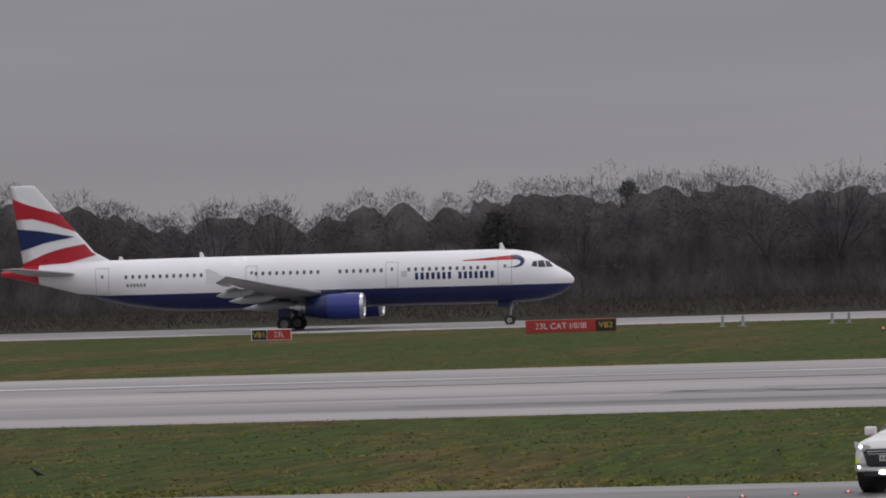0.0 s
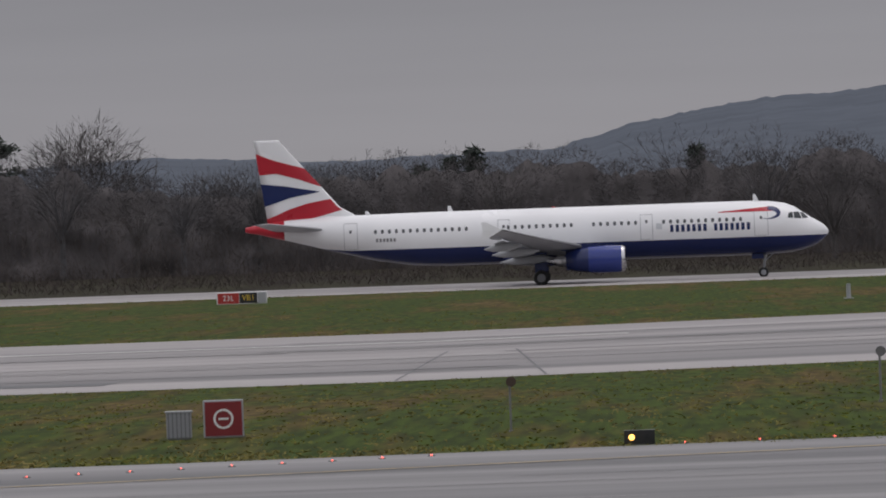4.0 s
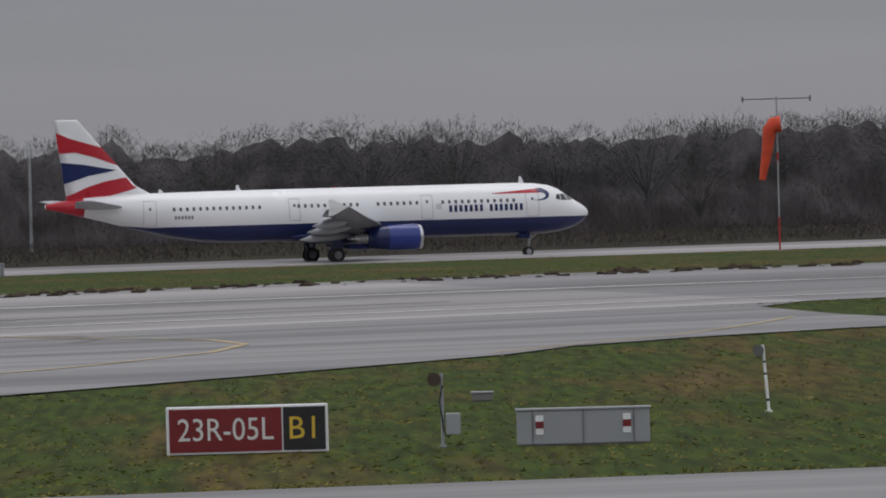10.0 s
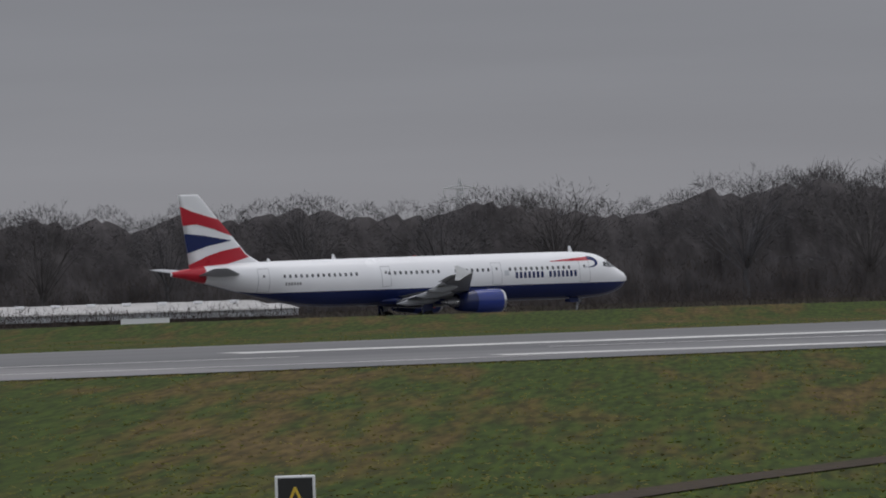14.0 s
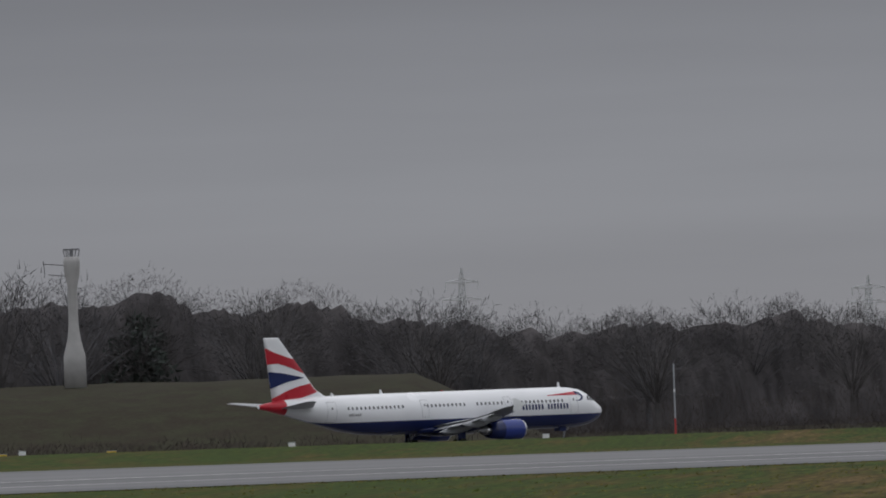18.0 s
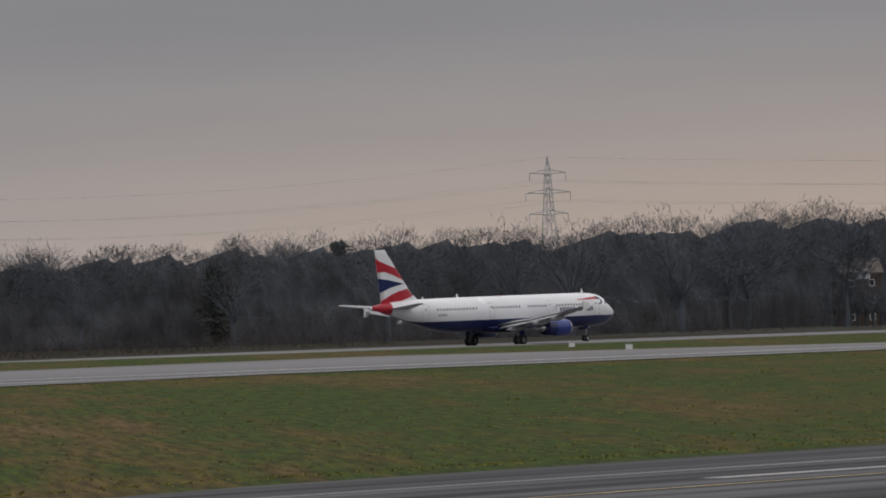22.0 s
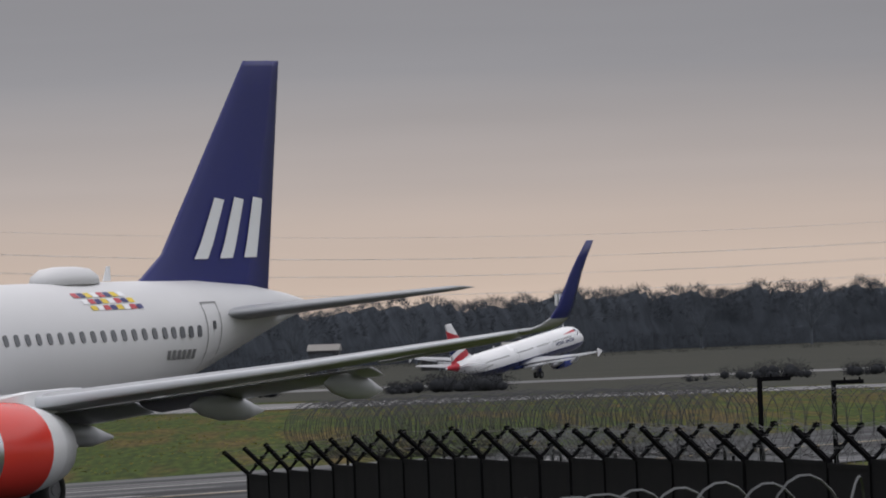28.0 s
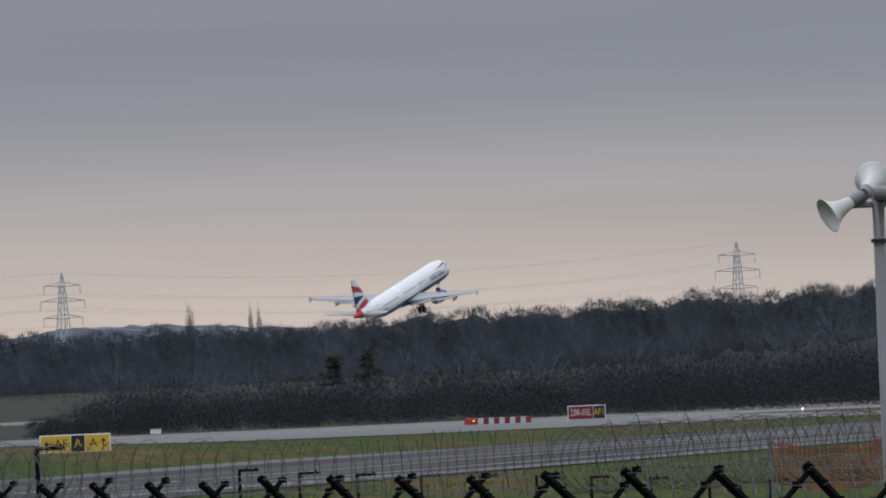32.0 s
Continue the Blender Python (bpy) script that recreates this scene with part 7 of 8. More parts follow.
part("roof", bm, M["concretepale"], t, "pale shallow roof")
for i in range(8):
    bm = bmesh.new()
    box(bm, (-14 + 3.4 * i, 4.5, 1.92), (0.9, 0.7, 0.28), 0.05)
    part("roof_vent", bm, M["white"], t)
pole("fence_post", 27.33, 905, 2.2, 0.07, "midgrey", "thin post at the building's corner")
t = thing("white_mound", facing(31.5, 930), "low pale heap of sheeted material", "heap")
bm = bmesh.new()
ringloft(bm, [[Vector((xx, 2 + 2 * math.cos(a), max(-0.1, (0.75 + 0.25 * noise.noise((xx, 0, 0))) * math.sin(a)))) for a in [math.pi * k / 8 for k in range(9)]] for xx in [-6.5 + i for i in range(14)]])
part("sheet", bm, M["concretepale"], t)
# hold lights set in the asphalt
random.seed(4)
for p0, p1, n in (((-27, 175.5), (-5, 190), 24), ((0, 193), (9, 194.3), 7), ((10, 193.5), (18, 186), 8)):
    for i in range(n):
        x, y = p0[0] + (p1[0] - p0[0]) * i / (n - 1), p0[1] + (p1[1] - p0[1]) * i / (n - 1)
        bm = bmesh.new()
        tube(bm, (0, 0, 0.0), (0, 0, 0.02), 0.09, 0.07, 10)
        t = thing("stop_bar_light", pose(x, y, ground_z(x, y) + 0.035), "small red light set in the asphalt", "light", "stop bar lights")
        part("rim", bm, M["dark"], t)
        bm = bmesh.new()
        tube(bm, (0, -0.03, 0.01), (0, -0.03, 0.04), 0.02, 0.016, 8)
        part("lens", bm, M["redlight"], t, "glowing red lens")
# turned earth along the runway's far edge
random.seed(8)
bm = bmesh.new()
for i in range(170):
    x = random.choice((random.uniform(85, 135), random.uniform(85, 100), random.uniform(100, 125)))
    y = 374.5 + random.uniform(-2.5, 3.5)
    s = random.uniform(0.05, 0.22)
    bmesh.ops.create_icosphere(bm, subdivisions=1, radius=s, matrix=Matrix.Translation((x, y, ground_z(x, y) + s * 0.3)) @ Matrix.Diagonal((1.8, 1.3, 0.7, 1)))
for v in bm.verts:
    v.co += Vector((noise.noise(v.co * 3.1), noise.noise(v.co * 2.7), noise.noise(v.co * 4.3))) * 0.08
tagged(obj("turned_earth", bm, M["soil"]), "clods of dark turned earth along the runway edge", "soil", kind="stuff")


def crow(az, r, turn):
    t = thing("crow", facing(az, r, turn) @ Matrix.Scale(0.7, 4), "black crow standing on the grass", "bird")
    bm = bmesh.new()
    ringloft(bm, [[Vector((x, rr * math.cos(a), z + rr * 1.1 * math.sin(a))) for a in [i * math.tau / 12 for i in range(12)]] for x, rr, z in ((-0.26, 0.012, 0.10), (-0.14, 0.05, 0.15), (0, 0.085, 0.20), (0.1, 0.07, 0.25), (0.15, 0.045, 0.30), (0.2, 0.045, 0.33), (0.25, 0.02, 0.325), (0.32, 0.005, 0.31))])
    part("body", bm, M["crow"], t, "", True)
    for s in (-1, 1):
        bm = bmesh.new()
        ringloft(bm, [[Vector((0.08 - 0.3 * u, s * (0.09 - 0.03 * u), 0.24 - 0.1 * u + 0.05 * (1 - u) * k)) for k in (-1, 0, 1)] + [Vector((0.08 - 0.3 * u, s * (0.07 - 0.03 * u), 0.24 - 0.1 * u))] for u in (0, 0.3, 0.6, 1)])
        part("wing", bm, M["crow"], t)
        bm = bmesh.new()
        tube(bm, (0, s * 0.03, 0), (0, s * 0.03, 0.14), 0.009, None, 5)
        part("leg", bm, M["crow"], t)


crow(-9.34, 213, 150)
crow(30.97, 352, 20)


# ---- power line ----
PYLONS = ((28.41, 0.276), (40.26, 0.50), (42.67, 0.373), (46.06, 0.462), (50.45, 0.56), (57.65, 0.518), (64.13, 0.367), (68.14, 0.383))


def pylon(az, e, turn, r, edge):
    x, y = r * math.sin(radians(az)), r * math.cos(radians(az))
    z0 = -14.0
    h = EYE.z + r * math.tan(radians(e)) - z0
    t = thing("power_pylon", pose(x, y, z0, 0, 0, turn), "tall grey lattice power pylon above the woods", "pylon", "power pylons")
    prof = ((0, 4.2), (0.45, 2.0), (0.72, 1.15), (0.9, 0.8), (1.0, 0.12))
    bm = bmesh.new()
    for (a, wa), (b, wb) in zip(prof, prof[1:]):
        n = max(1, int((b - a) * 12))
        for s in range(n):
            u, v = s / n, (s + 1) / n
            za, zb = h * (a + (b - a) * u), h * (a + (b - a) * v)
            p, q = wa + (wb - wa) * u, wa + (wb - wa) * v
            cs = [(-1, -1), (1, -1), (1, 1), (-1, 1)]
            for k, (i, j) in enumerate(cs):
                c, d = cs[(k + 1) % 4]
                tube(bm, (i * p, j * p, za), (i * q, j * q, zb), 0.15, None, 4, False)
                tube(bm, (i * p, j * p, za), (c * q, d * q, zb), 0.08, None, 3, False)
                tube(bm, (c * p, d * p, za), (i * q, j * q, zb), 0.08, None, 3, False)
    part("lattice", bm, M["pylongrey"], t)
    for f, l in ((0.62, 7.5), (0.76, 8.6), (0.89, 7.0)):
        for s in (-1, 1):
            bm = bmesh.new()
            for k in (-0.5, 0.5):
                tube(bm, (0, k, h * f), (s * l, 0, h * f + 0.3), 0.16, None, 4, False)
                tube(bm, (0, k, h * f + 1.6), (s * l, 0, h * f + 0.3), 0.14, None, 4, False)
            tube(bm, (s * l, 0, h * f + 0.3), (s * l, 0, h * f - 2.6), 0.16, None, 4, False)
            part("crossarm", bm, M["pylongrey"], t)
    return [t.matrix_basis @ Vector((s * l, 0, h * f - 2.4)) for f, l in ((0.62, 7.5), (0.76, 8.6), (0.89, 7.0)) for s in (-1, 1)] + [t.matrix_basis @ Vector((0, 0, h))]


ends = [pylon(a, e, -a + (75 if i in (5,) else 28), 3300 if a > 45 else 3700, i == 5) for i, (a, e) in enumerate(PYLONS)]


def sweep(bm, pts, r, n=3):
    """One unbroken wire of radius r through pts."""
    d = (pts[-1] - pts[0]).normalized()
    u = d.cross(Vector((0, 0, 1))).normalized()
    w = u.cross(d)
    ringloft(bm, [[p + (u * math.cos(k * math.tau / n) + w * math.sin(k * math.tau / n)) * r for k in range(n)] for p in pts])
    return bm


for a, b in list(zip(ends, ends[1:]))[3:]:
    for k in range(7):
        pts = [a[k].lerp(b[k], i / 12) - Vector((0, 0, 22 * (i / 12) * (1 - i / 12))) for i in range(13)]
        tagged(obj("power_cable", sweep(bmesh.new(), pts, 0.055), M["pylongrey"]), "thin sagging power cable between pylons", "cable", "power cables")


# ---- houses and sheds by the far wood ----
def house(az, r, w, h, deep, turn, wall, label, pale=None, category="house"):
    x, y, z = ground_at(az, r)
    t = thing("house" if category == "house" else "shed", pose(x, y, z, 0, 0, -az + turn), label, category)
    bm = bmesh.new()
    box(bm, (0, deep / 2, h * 0.5 - 0.3), (w, deep, h + 0.6), 0.03)
    b = part("wall", bm, M[wall], t)
    bm = bmesh.new()
    ringloft(bm, [[Vector((xx, yy, zz)) for yy, zz in ((-0.35, h - 0.15), (-0.3, h), (deep / 2, h + deep * 0.32), (deep + 0.3, h), (deep + 0.35, h - 0.15))] for xx in (-w / 2 - 0.3, w / 2 + 0.3)])
    part("roof", bm, M["brownbox" if category == "house" else "concrete"], t)
    n = max(2, int(w / 2.6))
    for i in range(n):
        for zz in ((1.3, 4.0, 6.6) if category == "house" else ()):
            if zz > h - 0.6:
                continue
            bm = bmesh.new()
            box(bm, (-w / 2 + w * (i + 0.5) / n, -0.03, zz), (0.9, 0.06, 1.1))
            f = part("window", bm, M["white"], t)
            bm = bmesh.new()
            box(bm, (-w / 2 + w * (i + 0.5) / n, -0.07, zz), (0.7, 0.03, 0.9))
            part("pane", bm, M["glass"], f)
    if pale:
        bm = bmesh.new()
        box(bm, (pale[0], -0.06, pale[1]), (pale[2], 0.1, pale[3]))
        part("rendered_bay", bm, M["white"], b, "white rendered bay")


house(52.29, 1505, 6.5, 8.2, 7.0, 12, "brownbox", "dark brick house with a white bay among trees", (0.3, 8.0, 2.2, 1.5))
# shed walls coloured near black to pass for shade at the wood's foot
house(60.09, 2060, 6.4, 5.2, 4.0, -8, "dark", "low pale-roofed shed beside the far wood, walls dark as wood shade", None, "shed")
house(60.79, 2070, 8.5, 4.4, 3.0, 5, "dark", "long low pale-roofed shed, walls dark as wood shade", None, "shed")
house(61.2, 2060, 2.8, 4.6, 3.0, 5, "dark", "small pale-roofed shed, walls dark as wood shade", None, "shed")
random.seed(77)
for i in range(8):
    x, y, z = ground_at(52.13 + 0.045 * i, 1480 - 4 * (i % 3))
    plant(FARKINDS[i % 2], x, y, random.uniform(6.0, 7.4), 1.8, "bare tree before a brick house")
for az, r, half, top in ((60.09, 2050, 0.12, 5.0), (60.79, 2060, 0.15, 4.4), (61.2, 2050, 0.06, 4.6)):
    for i in range(6 if half > 0.1 else 3):
        x, y, z = ground_at(az + random.uniform(-half, half), r - 3 * i)
        plant(FARKINDS[i % 2], x, y, top * random.uniform(0.85, 1.0), 2.0, "low bare tree before a shed")


# ---- the airfield patrol car ----
CAR = {"zt": [(-2.4, 1.02), (-2.32, 1.18), (-2.0, 1.6), (-1.7, 1.69), (-0.6, 1.74), (0.0, 1.70), (0.28, 1.61), (0.98, 1.19), (1.2, 1.13), (1.9, 1.05), (2.2, 0.98), (2.32, 0.88), (2.38, 0.78)],
       "zs": [(-2.4, 0.96), (-2.2, 1.07), (-1.0, 1.07), (0.8, 1.04), (1.3, 1.01), (2.1, 0.92), (2.3, 0.8), (2.38, 0.7)],
       "w": [(-2.4, 0.74), (-2.25, 0.86), (-1.9, 0.9), (1.5, 0.905), (2.0, 0.89), (2.25, 0.80), (2.38, 0.64)],
       "wt": [(-2.4, 0.66), (-2.0, 0.58), (-1.0, 0.62), (0.28, 0.62), (0.98, 0.74), (1.3, 0.8), (2.1, 0.78), (2.38, 0.56)],
       "zb": [(-2.4, 0.52), (-2.1, 0.4), (1.9, 0.38), (2.3, 0.42), (2.38, 0.5)]}


def car_ring(x):
    q = {k: lerp(x, v) for k, v in CAR.items()}
    w, wt, zb, zs, zt = q["w"], q["wt"], q["zb"], q["zs"], q["zt"]
    return [Vector(p) for p in ((x, 0, zb), (x, 0.86 * w, zb), (x, w, zb + 0.14), (x, w, (zb + zs) / 2 + 0.05), (x, 0.965 * w, zs), (x, min(wt + 0.02, 0.96 * w), max(zs, zt - 0.07)), (x, 0.8 * wt, zt - 0.005), (x, 0, zt + 0.02))]


def car_point(x, u, side=1):
    r = car_ring(x)
    i = min(6, int(u))
    p = r[i].lerp(r[i + 1], u - i)
    return Vector((p.x, p.y * side, p.z))


def car_skin(bm, corner, nx, nu, lift, side=1):
    """A panel on the car's skin; corner(a, b) gives x and u for a, b from 0 to 1."""
    rows = []
    for i in range(nx + 1):
        row = []
        for j in range(nu + 1):
            x, u = corner(i / nx, j / nu)
            p = car_point(x, u, side)
            d = (car_point(x - 0.02, u, side) - car_point(x + 0.02, u, side)).cross(car_point(x, min(7, u + 0.02), side) - car_point(x, max(0, u - 0.02), side))
            if d.y * side < 0 and abs(d.y) > abs(d.z):
                d = -d
            elif abs(d.z) >= abs(d.y) and d.z < 0:
                d = -d
            row.append(bm.verts.new(p + d.normalized() * lift))
        rows.append(row)
    for a, b in zip(rows, rows[1:]):
        for j in range(nu):
            bm.faces.new((a[j], a[j + 1], b[j + 1], b[j]))
    return bm


def quad(x0, x1, u0, u1, s0=0.0, s1=0.0):
    return lambda a, b: (x0 + (x1 - x0) * a + (s0 + (s1 - s0) * a) * b, u0 + (u1 - u0) * b)


def car_wheel(parent, x, y, name="wheel"):
    bm = bmesh.new()
    s = 1 if y > 0 else -1
    prof = ((-0.13, 0.30), (-0.125, 0.36), (-0.09, 0.385), (0.09, 0.385), (0.125, 0.36), (0.13, 0.30))
    ringloft(bm, [[Vector((r * math.cos(a), v, r * math.sin(a))) for v, r in prof] for a in [i * math.tau / 28 for i in range(29)]], close=False)
    wh = part(name, bm, M["rubber"], parent, "black tyre on a dark alloy wheel", True)
    wh.matrix_basis = pose(x, y, 0.385)
    bm = bmesh.new()
    tube(bm, (0, -0.09, 0), (0, 0.09, 0), 0.3, None, 24)
    part("hub", bm, M["dark"], wh)
    for k in range(6):
        bm = bmesh.new()
        box(bm, (0.16, s * 0.118, 0), (0.24, 0.03, 0.06), 0.01, Matrix.Rotation(k * math.tau / 6, 4, "Y"))
        part("spoke", bm, M["midgrey"], wh)
    return wh


def build_car():
    t = thing("patrol_car", pose(-13, 180, 0.05), "white four-wheel-drive car chequered in yellow and orange", "car")
    xs = [2.38, 2.32, 2.2, 2.0, 1.7, 1.3, 0.98, 0.75, 0.5, 0.28, 0.0, -0.5, -1.0, -1.5, -1.8, -2.0, -2.2, -2.32, -2.4]
    rings = []
    for x in xs:
        h = car_ring(x)
        rings.append(h + [Vector((p.x, -p.y, p.z)) for p in reversed(h[1:-1])])

    def tint(i, j):
        x = (xs[i] + xs[i + 1]) / 2
        k = j if j < 7 else 13 - j
        return 1 if (2 <= k <= 3 and x < 1.75) or (k == 4 and x < 0.6) or (k in (2,) and x > 1.75 and x < 2.3) else 0
    bm = ringloft(bmesh.new(), rings, mats=tint)
    body = part("body", bm, [M["carwhite"], M["caryellow"]], t, "white bonnet and roof, fluorescent yellow sides")
    for side in (1, -1):
        # orange squares, two rows
        for c in range(7):
            x0 = 1.62 - 0.56 * c
            u0 = 2.02 if c % 2 == 0 else 3.0
            if c in (0,):
                continue
            part("orange_square", car_skin(bmesh.new(), quad(x0, x0 - 0.56, u0 if c % 2 == 0 else 3.0, u0 + 0.98 if c % 2 == 0 else 3.98), 4, 3, 0.006, side), M["carorange"], body)
        part("orange_square", car_skin(bmesh.new(), quad(1.62, 1.06, 3.0, 3.98), 4, 3, 0.006, side), M["carorange"], body)
        part("orange_square", car_skin(bmesh.new(), quad(-1.5, -1.95, 4.0, 4.32), 4, 2, 0.006, side), M["carorange"], body)
        part("orange_square", car_skin(bmesh.new(), quad(-2.12, -2.36, 2.1, 3.2), 4, 2, 0.006, side), M["carorange"], body)
        for nm, q in (("front_side_window", quad(0.62, -0.3, 4.1, 4.93, -0.5, 0.0)), ("rear_side_window", quad(-0.38, -1.12, 4.1, 4.93)), ("quarter_window", quad(-1.22, -1.95, 4.2, 4.9, 0.0, 0.25))):
            part(nm, car_skin(bmesh.new(), q, 4, 3, 0.006, side), M["carglass"], t, "dark tinted side window")
        for x in (-0.34, 0.86, -1.17):
            part("door_seam", car_skin(bmesh.new(), quad(x, x - 0.014, 2.0, 4.0), 1, 6, 0.009, side), M["dark"], body)
        for x in (-0.1, -1.0):
            bm = bmesh.new()
            box(bm, (x, side * 0.90, 0.97), (0.2, 0.05, 0.035), 0.01)
            part("door_handle", bm, M["chrome"], t)
        # wheel arches as dark discs in place of their shaded hollows, wheels and step
        for x in (1.4, -1.4):
            bm = bmesh.new()
            tube(bm, (x, side * 0.6, 0.42), (x, side * 0.912, 0.42), 0.46, None, 26)
            part("arch_shade_disc", bm, M["dark"], t)
        bm = bmesh.new()
        box(bm, (0, side * 0.86, 0.36), (1.75, 0.2, 0.08), 0.02)
        part("side_step", bm, M["chrome"], t)
        bm = bmesh.new()
        box(bm, (0, 0, 0), (0.12, 0.24, 0.18), 0.04, Matrix.Translation((0.72, side * 1.03, 1.14)))
        mi = part("mirror", bm, M["carwhite"] if side < 0 else M["chrome"], t)
        bm = bmesh.new()
        tube(bm, (0.7, side * 0.84, 1.06), (0.72, side * 0.98, 1.08), 0.025, None, 6)
        part("mirror_arm", bm, M["dark"], mi)
        # lamps
        bm = bmesh.new()
        ringloft(bm, [[Vector((x, side * y, z + dz)) for dz in (-h, h)] + [Vector((x - 0.05, side * y, z + h)), Vector((x - 0.05, side * y, z - h))] for x, y, z, h in ((2.385, 0.44, 0.86, 0.04), (2.37, 0.60, 0.875, 0.06), (2.28, 0.76, 0.89, 0.07), (2.05, 0.885, 0.93, 0.045), (1.9, 0.90, 0.95, 0.015))])
        hl = part("headlight", bm, M["palegrey"], t, "clear swept-back headlamp")
        bm = bmesh.new()
        bmesh.ops.create_uvsphere(bm, u_segments=12, v_segments=8, radius=0.028, matrix=Matrix.Translation((2.36, side * 0.66, 0.885)))
        part("bulb", bm, M["headlamp"], hl, "bright white lit bulb")
        bm = bmesh.new()
        tube(bm, (2.24, side * 0.68, 0.50), (2.385, side * 0.68, 0.50), 0.085, None, 16)
        fg = part("fog_light", bm, M["chrome"], t)
        bm = bmesh.new()
        tube(bm, (2.38, side * 0.68, 0.50), (2.395, side * 0.68, 0.50), 0.028, None, 14)
        part("bulb", bm, M["headlamp"], fg, "bright lit lens")
        bm = bmesh.new()
        ringloft(bm, [[Vector((x, side * y, z)), Vector((x + 0.02, side * y, z + 0.03)), Vector((x + 0.02, side * y, z - 0.03))] for x, y, z in ((2.36, 0.62, 0.84), (2.40, 0.55, 0.66), (2.40, 0.52, 0.56), (2.33, 0.74, 0.47))])
        part("bumper_trim", bm, M["chrome"], t, "chrome blade beside the grille")
        bm = bmesh.new()
        box(bm, (-2.27, side * 0.80, 1.02), (0.2, 0.12, 0.3), 0.03)
        part("tail_light", bm, M["signred"], t, "red tail lamp")
        # roof rails
        bm = bmesh.new()
        tube(bm, (0.1, side * 0.56, 1.80), (-1.75, side * 0.56, 1.79), 0.022, None, 8)
        for x in (0.05, -0.85, -1.7):
            tube(bm, (x, side * 0.56, 1.69), (x, side * 0.56, 1.80), 0.022, None, 8)
        part("roof_rail", bm, M["dark"], t)
    bm = bmesh.new()
    for side in (1, -1):
        car_skin(bm, quad(0.96, 0.31, 5.08, 7.0, 0.0, 0.0), 5, 4, 0.006, side)
    ws = part("windscreen", bm, M["carglass"], t, "dark windscreen")
    bm = bmesh.new()
    for y0 in (-0.05, 0.45):
        tube(bm, (0.99, y0, 1.215), (0.93, y0 - 0.5, 1.255), 0.012, None, 5)
    part("wiper", bm, M["dark"], ws)
    bm = bmesh.new()
    tube(bm, (0.62, 0.40, 1.425), (0.63, 0.40, 1.432), 0.05, None, 12)
    part("sticker", bm, M["white"], ws)
    bm = bmesh.new()
    for side in (1, -1):
        car_skin(bm, quad(-2.05, -2.28, 5.2, 7.0), 3, 4, 0.006, side)
    part("rear_window", bm, M["carglass"], t)
    # the nose
    bm = bmesh.new()
    ringloft(bm, [[Vector((2.3, -w, z)), Vector((2.395 + d, -w * 0.97, z)), Vector((2.40 + d, 0, z)), Vector((2.395 + d, w * 0.97, z)), Vector((2.3, w, z))] for w, z, d in ((0.48, 0.50, 0.0), (0.56, 0.55, 0.01), (0.58, 0.68, 0.01), (0.62, 0.78, 0.0), (0.52, 0.85, -0.01))])
    part("grille", bm, M["signblack"], t, "black radiator grille")
    for z, w in ((0.845, 0.98), (0.795, 1.0), (0.745, 0.98)):
        bm = bmesh.new()
        box(bm, (2.405, 0, z), (0.03, w, 0.02), 0.006)
        part("grille_bar", bm, M["chrome"], t)
    bm = bmesh.new()
    bmesh.ops.create_cone(bm, cap_ends=True, segments=3, radius1=0.06, radius2=0.06, depth=0.02, matrix=pose(2.425, 0, 0.795) @ Matrix.Rotation(math.pi / 2, 4, "Y"))
    part("badge", bm, M["chrome"], t)
    bm = bmesh.new()
    box(bm, (2.425, 0, 0.665), (0.015, 0.5, 0.105), 0.003)
    pl = part("number_plate", bm, M["signwhite"], t)
    for i in range(7):
        bm = bmesh.new()
        box(bm, (2.435, -0.2 + 0.066 * i + (0.02 if i > 3 else 0), 0.665), (0.006, 0.035, 0.065))
        part("plate_bar", bm, M["signblack"], pl)
    bm = bmesh.new()
    box(bm, (2.31, 0, 0.46), (0.16, 1.45, 0.09), 0.03)
    part("bumper", bm, M["carwhite"], t)
    bm = bmesh.new()
    box(bm, (2.28, 0, 0.36), (0.18, 1.2, 0.1), 0.02)
    part("skid_plate", bm, M["dark"], t)
    bm = bmesh.new()
    box(bm, (2.405, 0.0, 0.385), (0.05, 0.54, 0.035), 0.01)
    part("lamp_bar", bm, M["headlamp"], t, "bright white lit lamp bar")
    # roof carrier with the beacon frame
    for x in (-0.1, -0.95):
        bm = bmesh.new()
        box(bm, (x, 0, 1.845), (0.08, 1.36, 0.035), 0.01)
        part("cross_bar", bm, M["dark"], t)
    bm = bmesh.new()
    box(bm, (-0.55, 0.0, 1.90), (0.7, 0.9, 0.07), 0.02)
    part("equipment_tray", bm, M["dark"], t)
    for y in (-0.42, 0.42):
        bm = bmesh.new()
        tube(bm, (-0.5, y, 1.86), (-0.5, y, 2.03), 0.025, None, 6)
        part("upright", bm, M["dark"], t)
    bm = bmesh.new()
    box(bm, (-0.5, 0.0, 2.04), (0.26, 1.16, 0.05), 0.02)
    lb = part("beacon_bar", bm, M["grey"], t, "grey beacon bar on the roof")
    for y in (-0.3, 0.28):
        bm = bmesh.new()
        box(bm, (-0.39, y, 2.045), (0.06, 0.14, 0.03), 0.01)
        part("lamp", bm, M["headlamp"], lb, "white lit lamp")
    bm = bmesh.new()
    box(bm, (-0.75, 0.32, 1.98), (0.3, 0.28, 0.14), 0.04)
    part("siren", bm, M["dark"], t)
    wheels = [car_wheel(t, x, y) for x in (1.4, -1.4) for y in (0.83, -0.83)]
    return t, wheels


patrol_car, patrol_wheels = build_car()


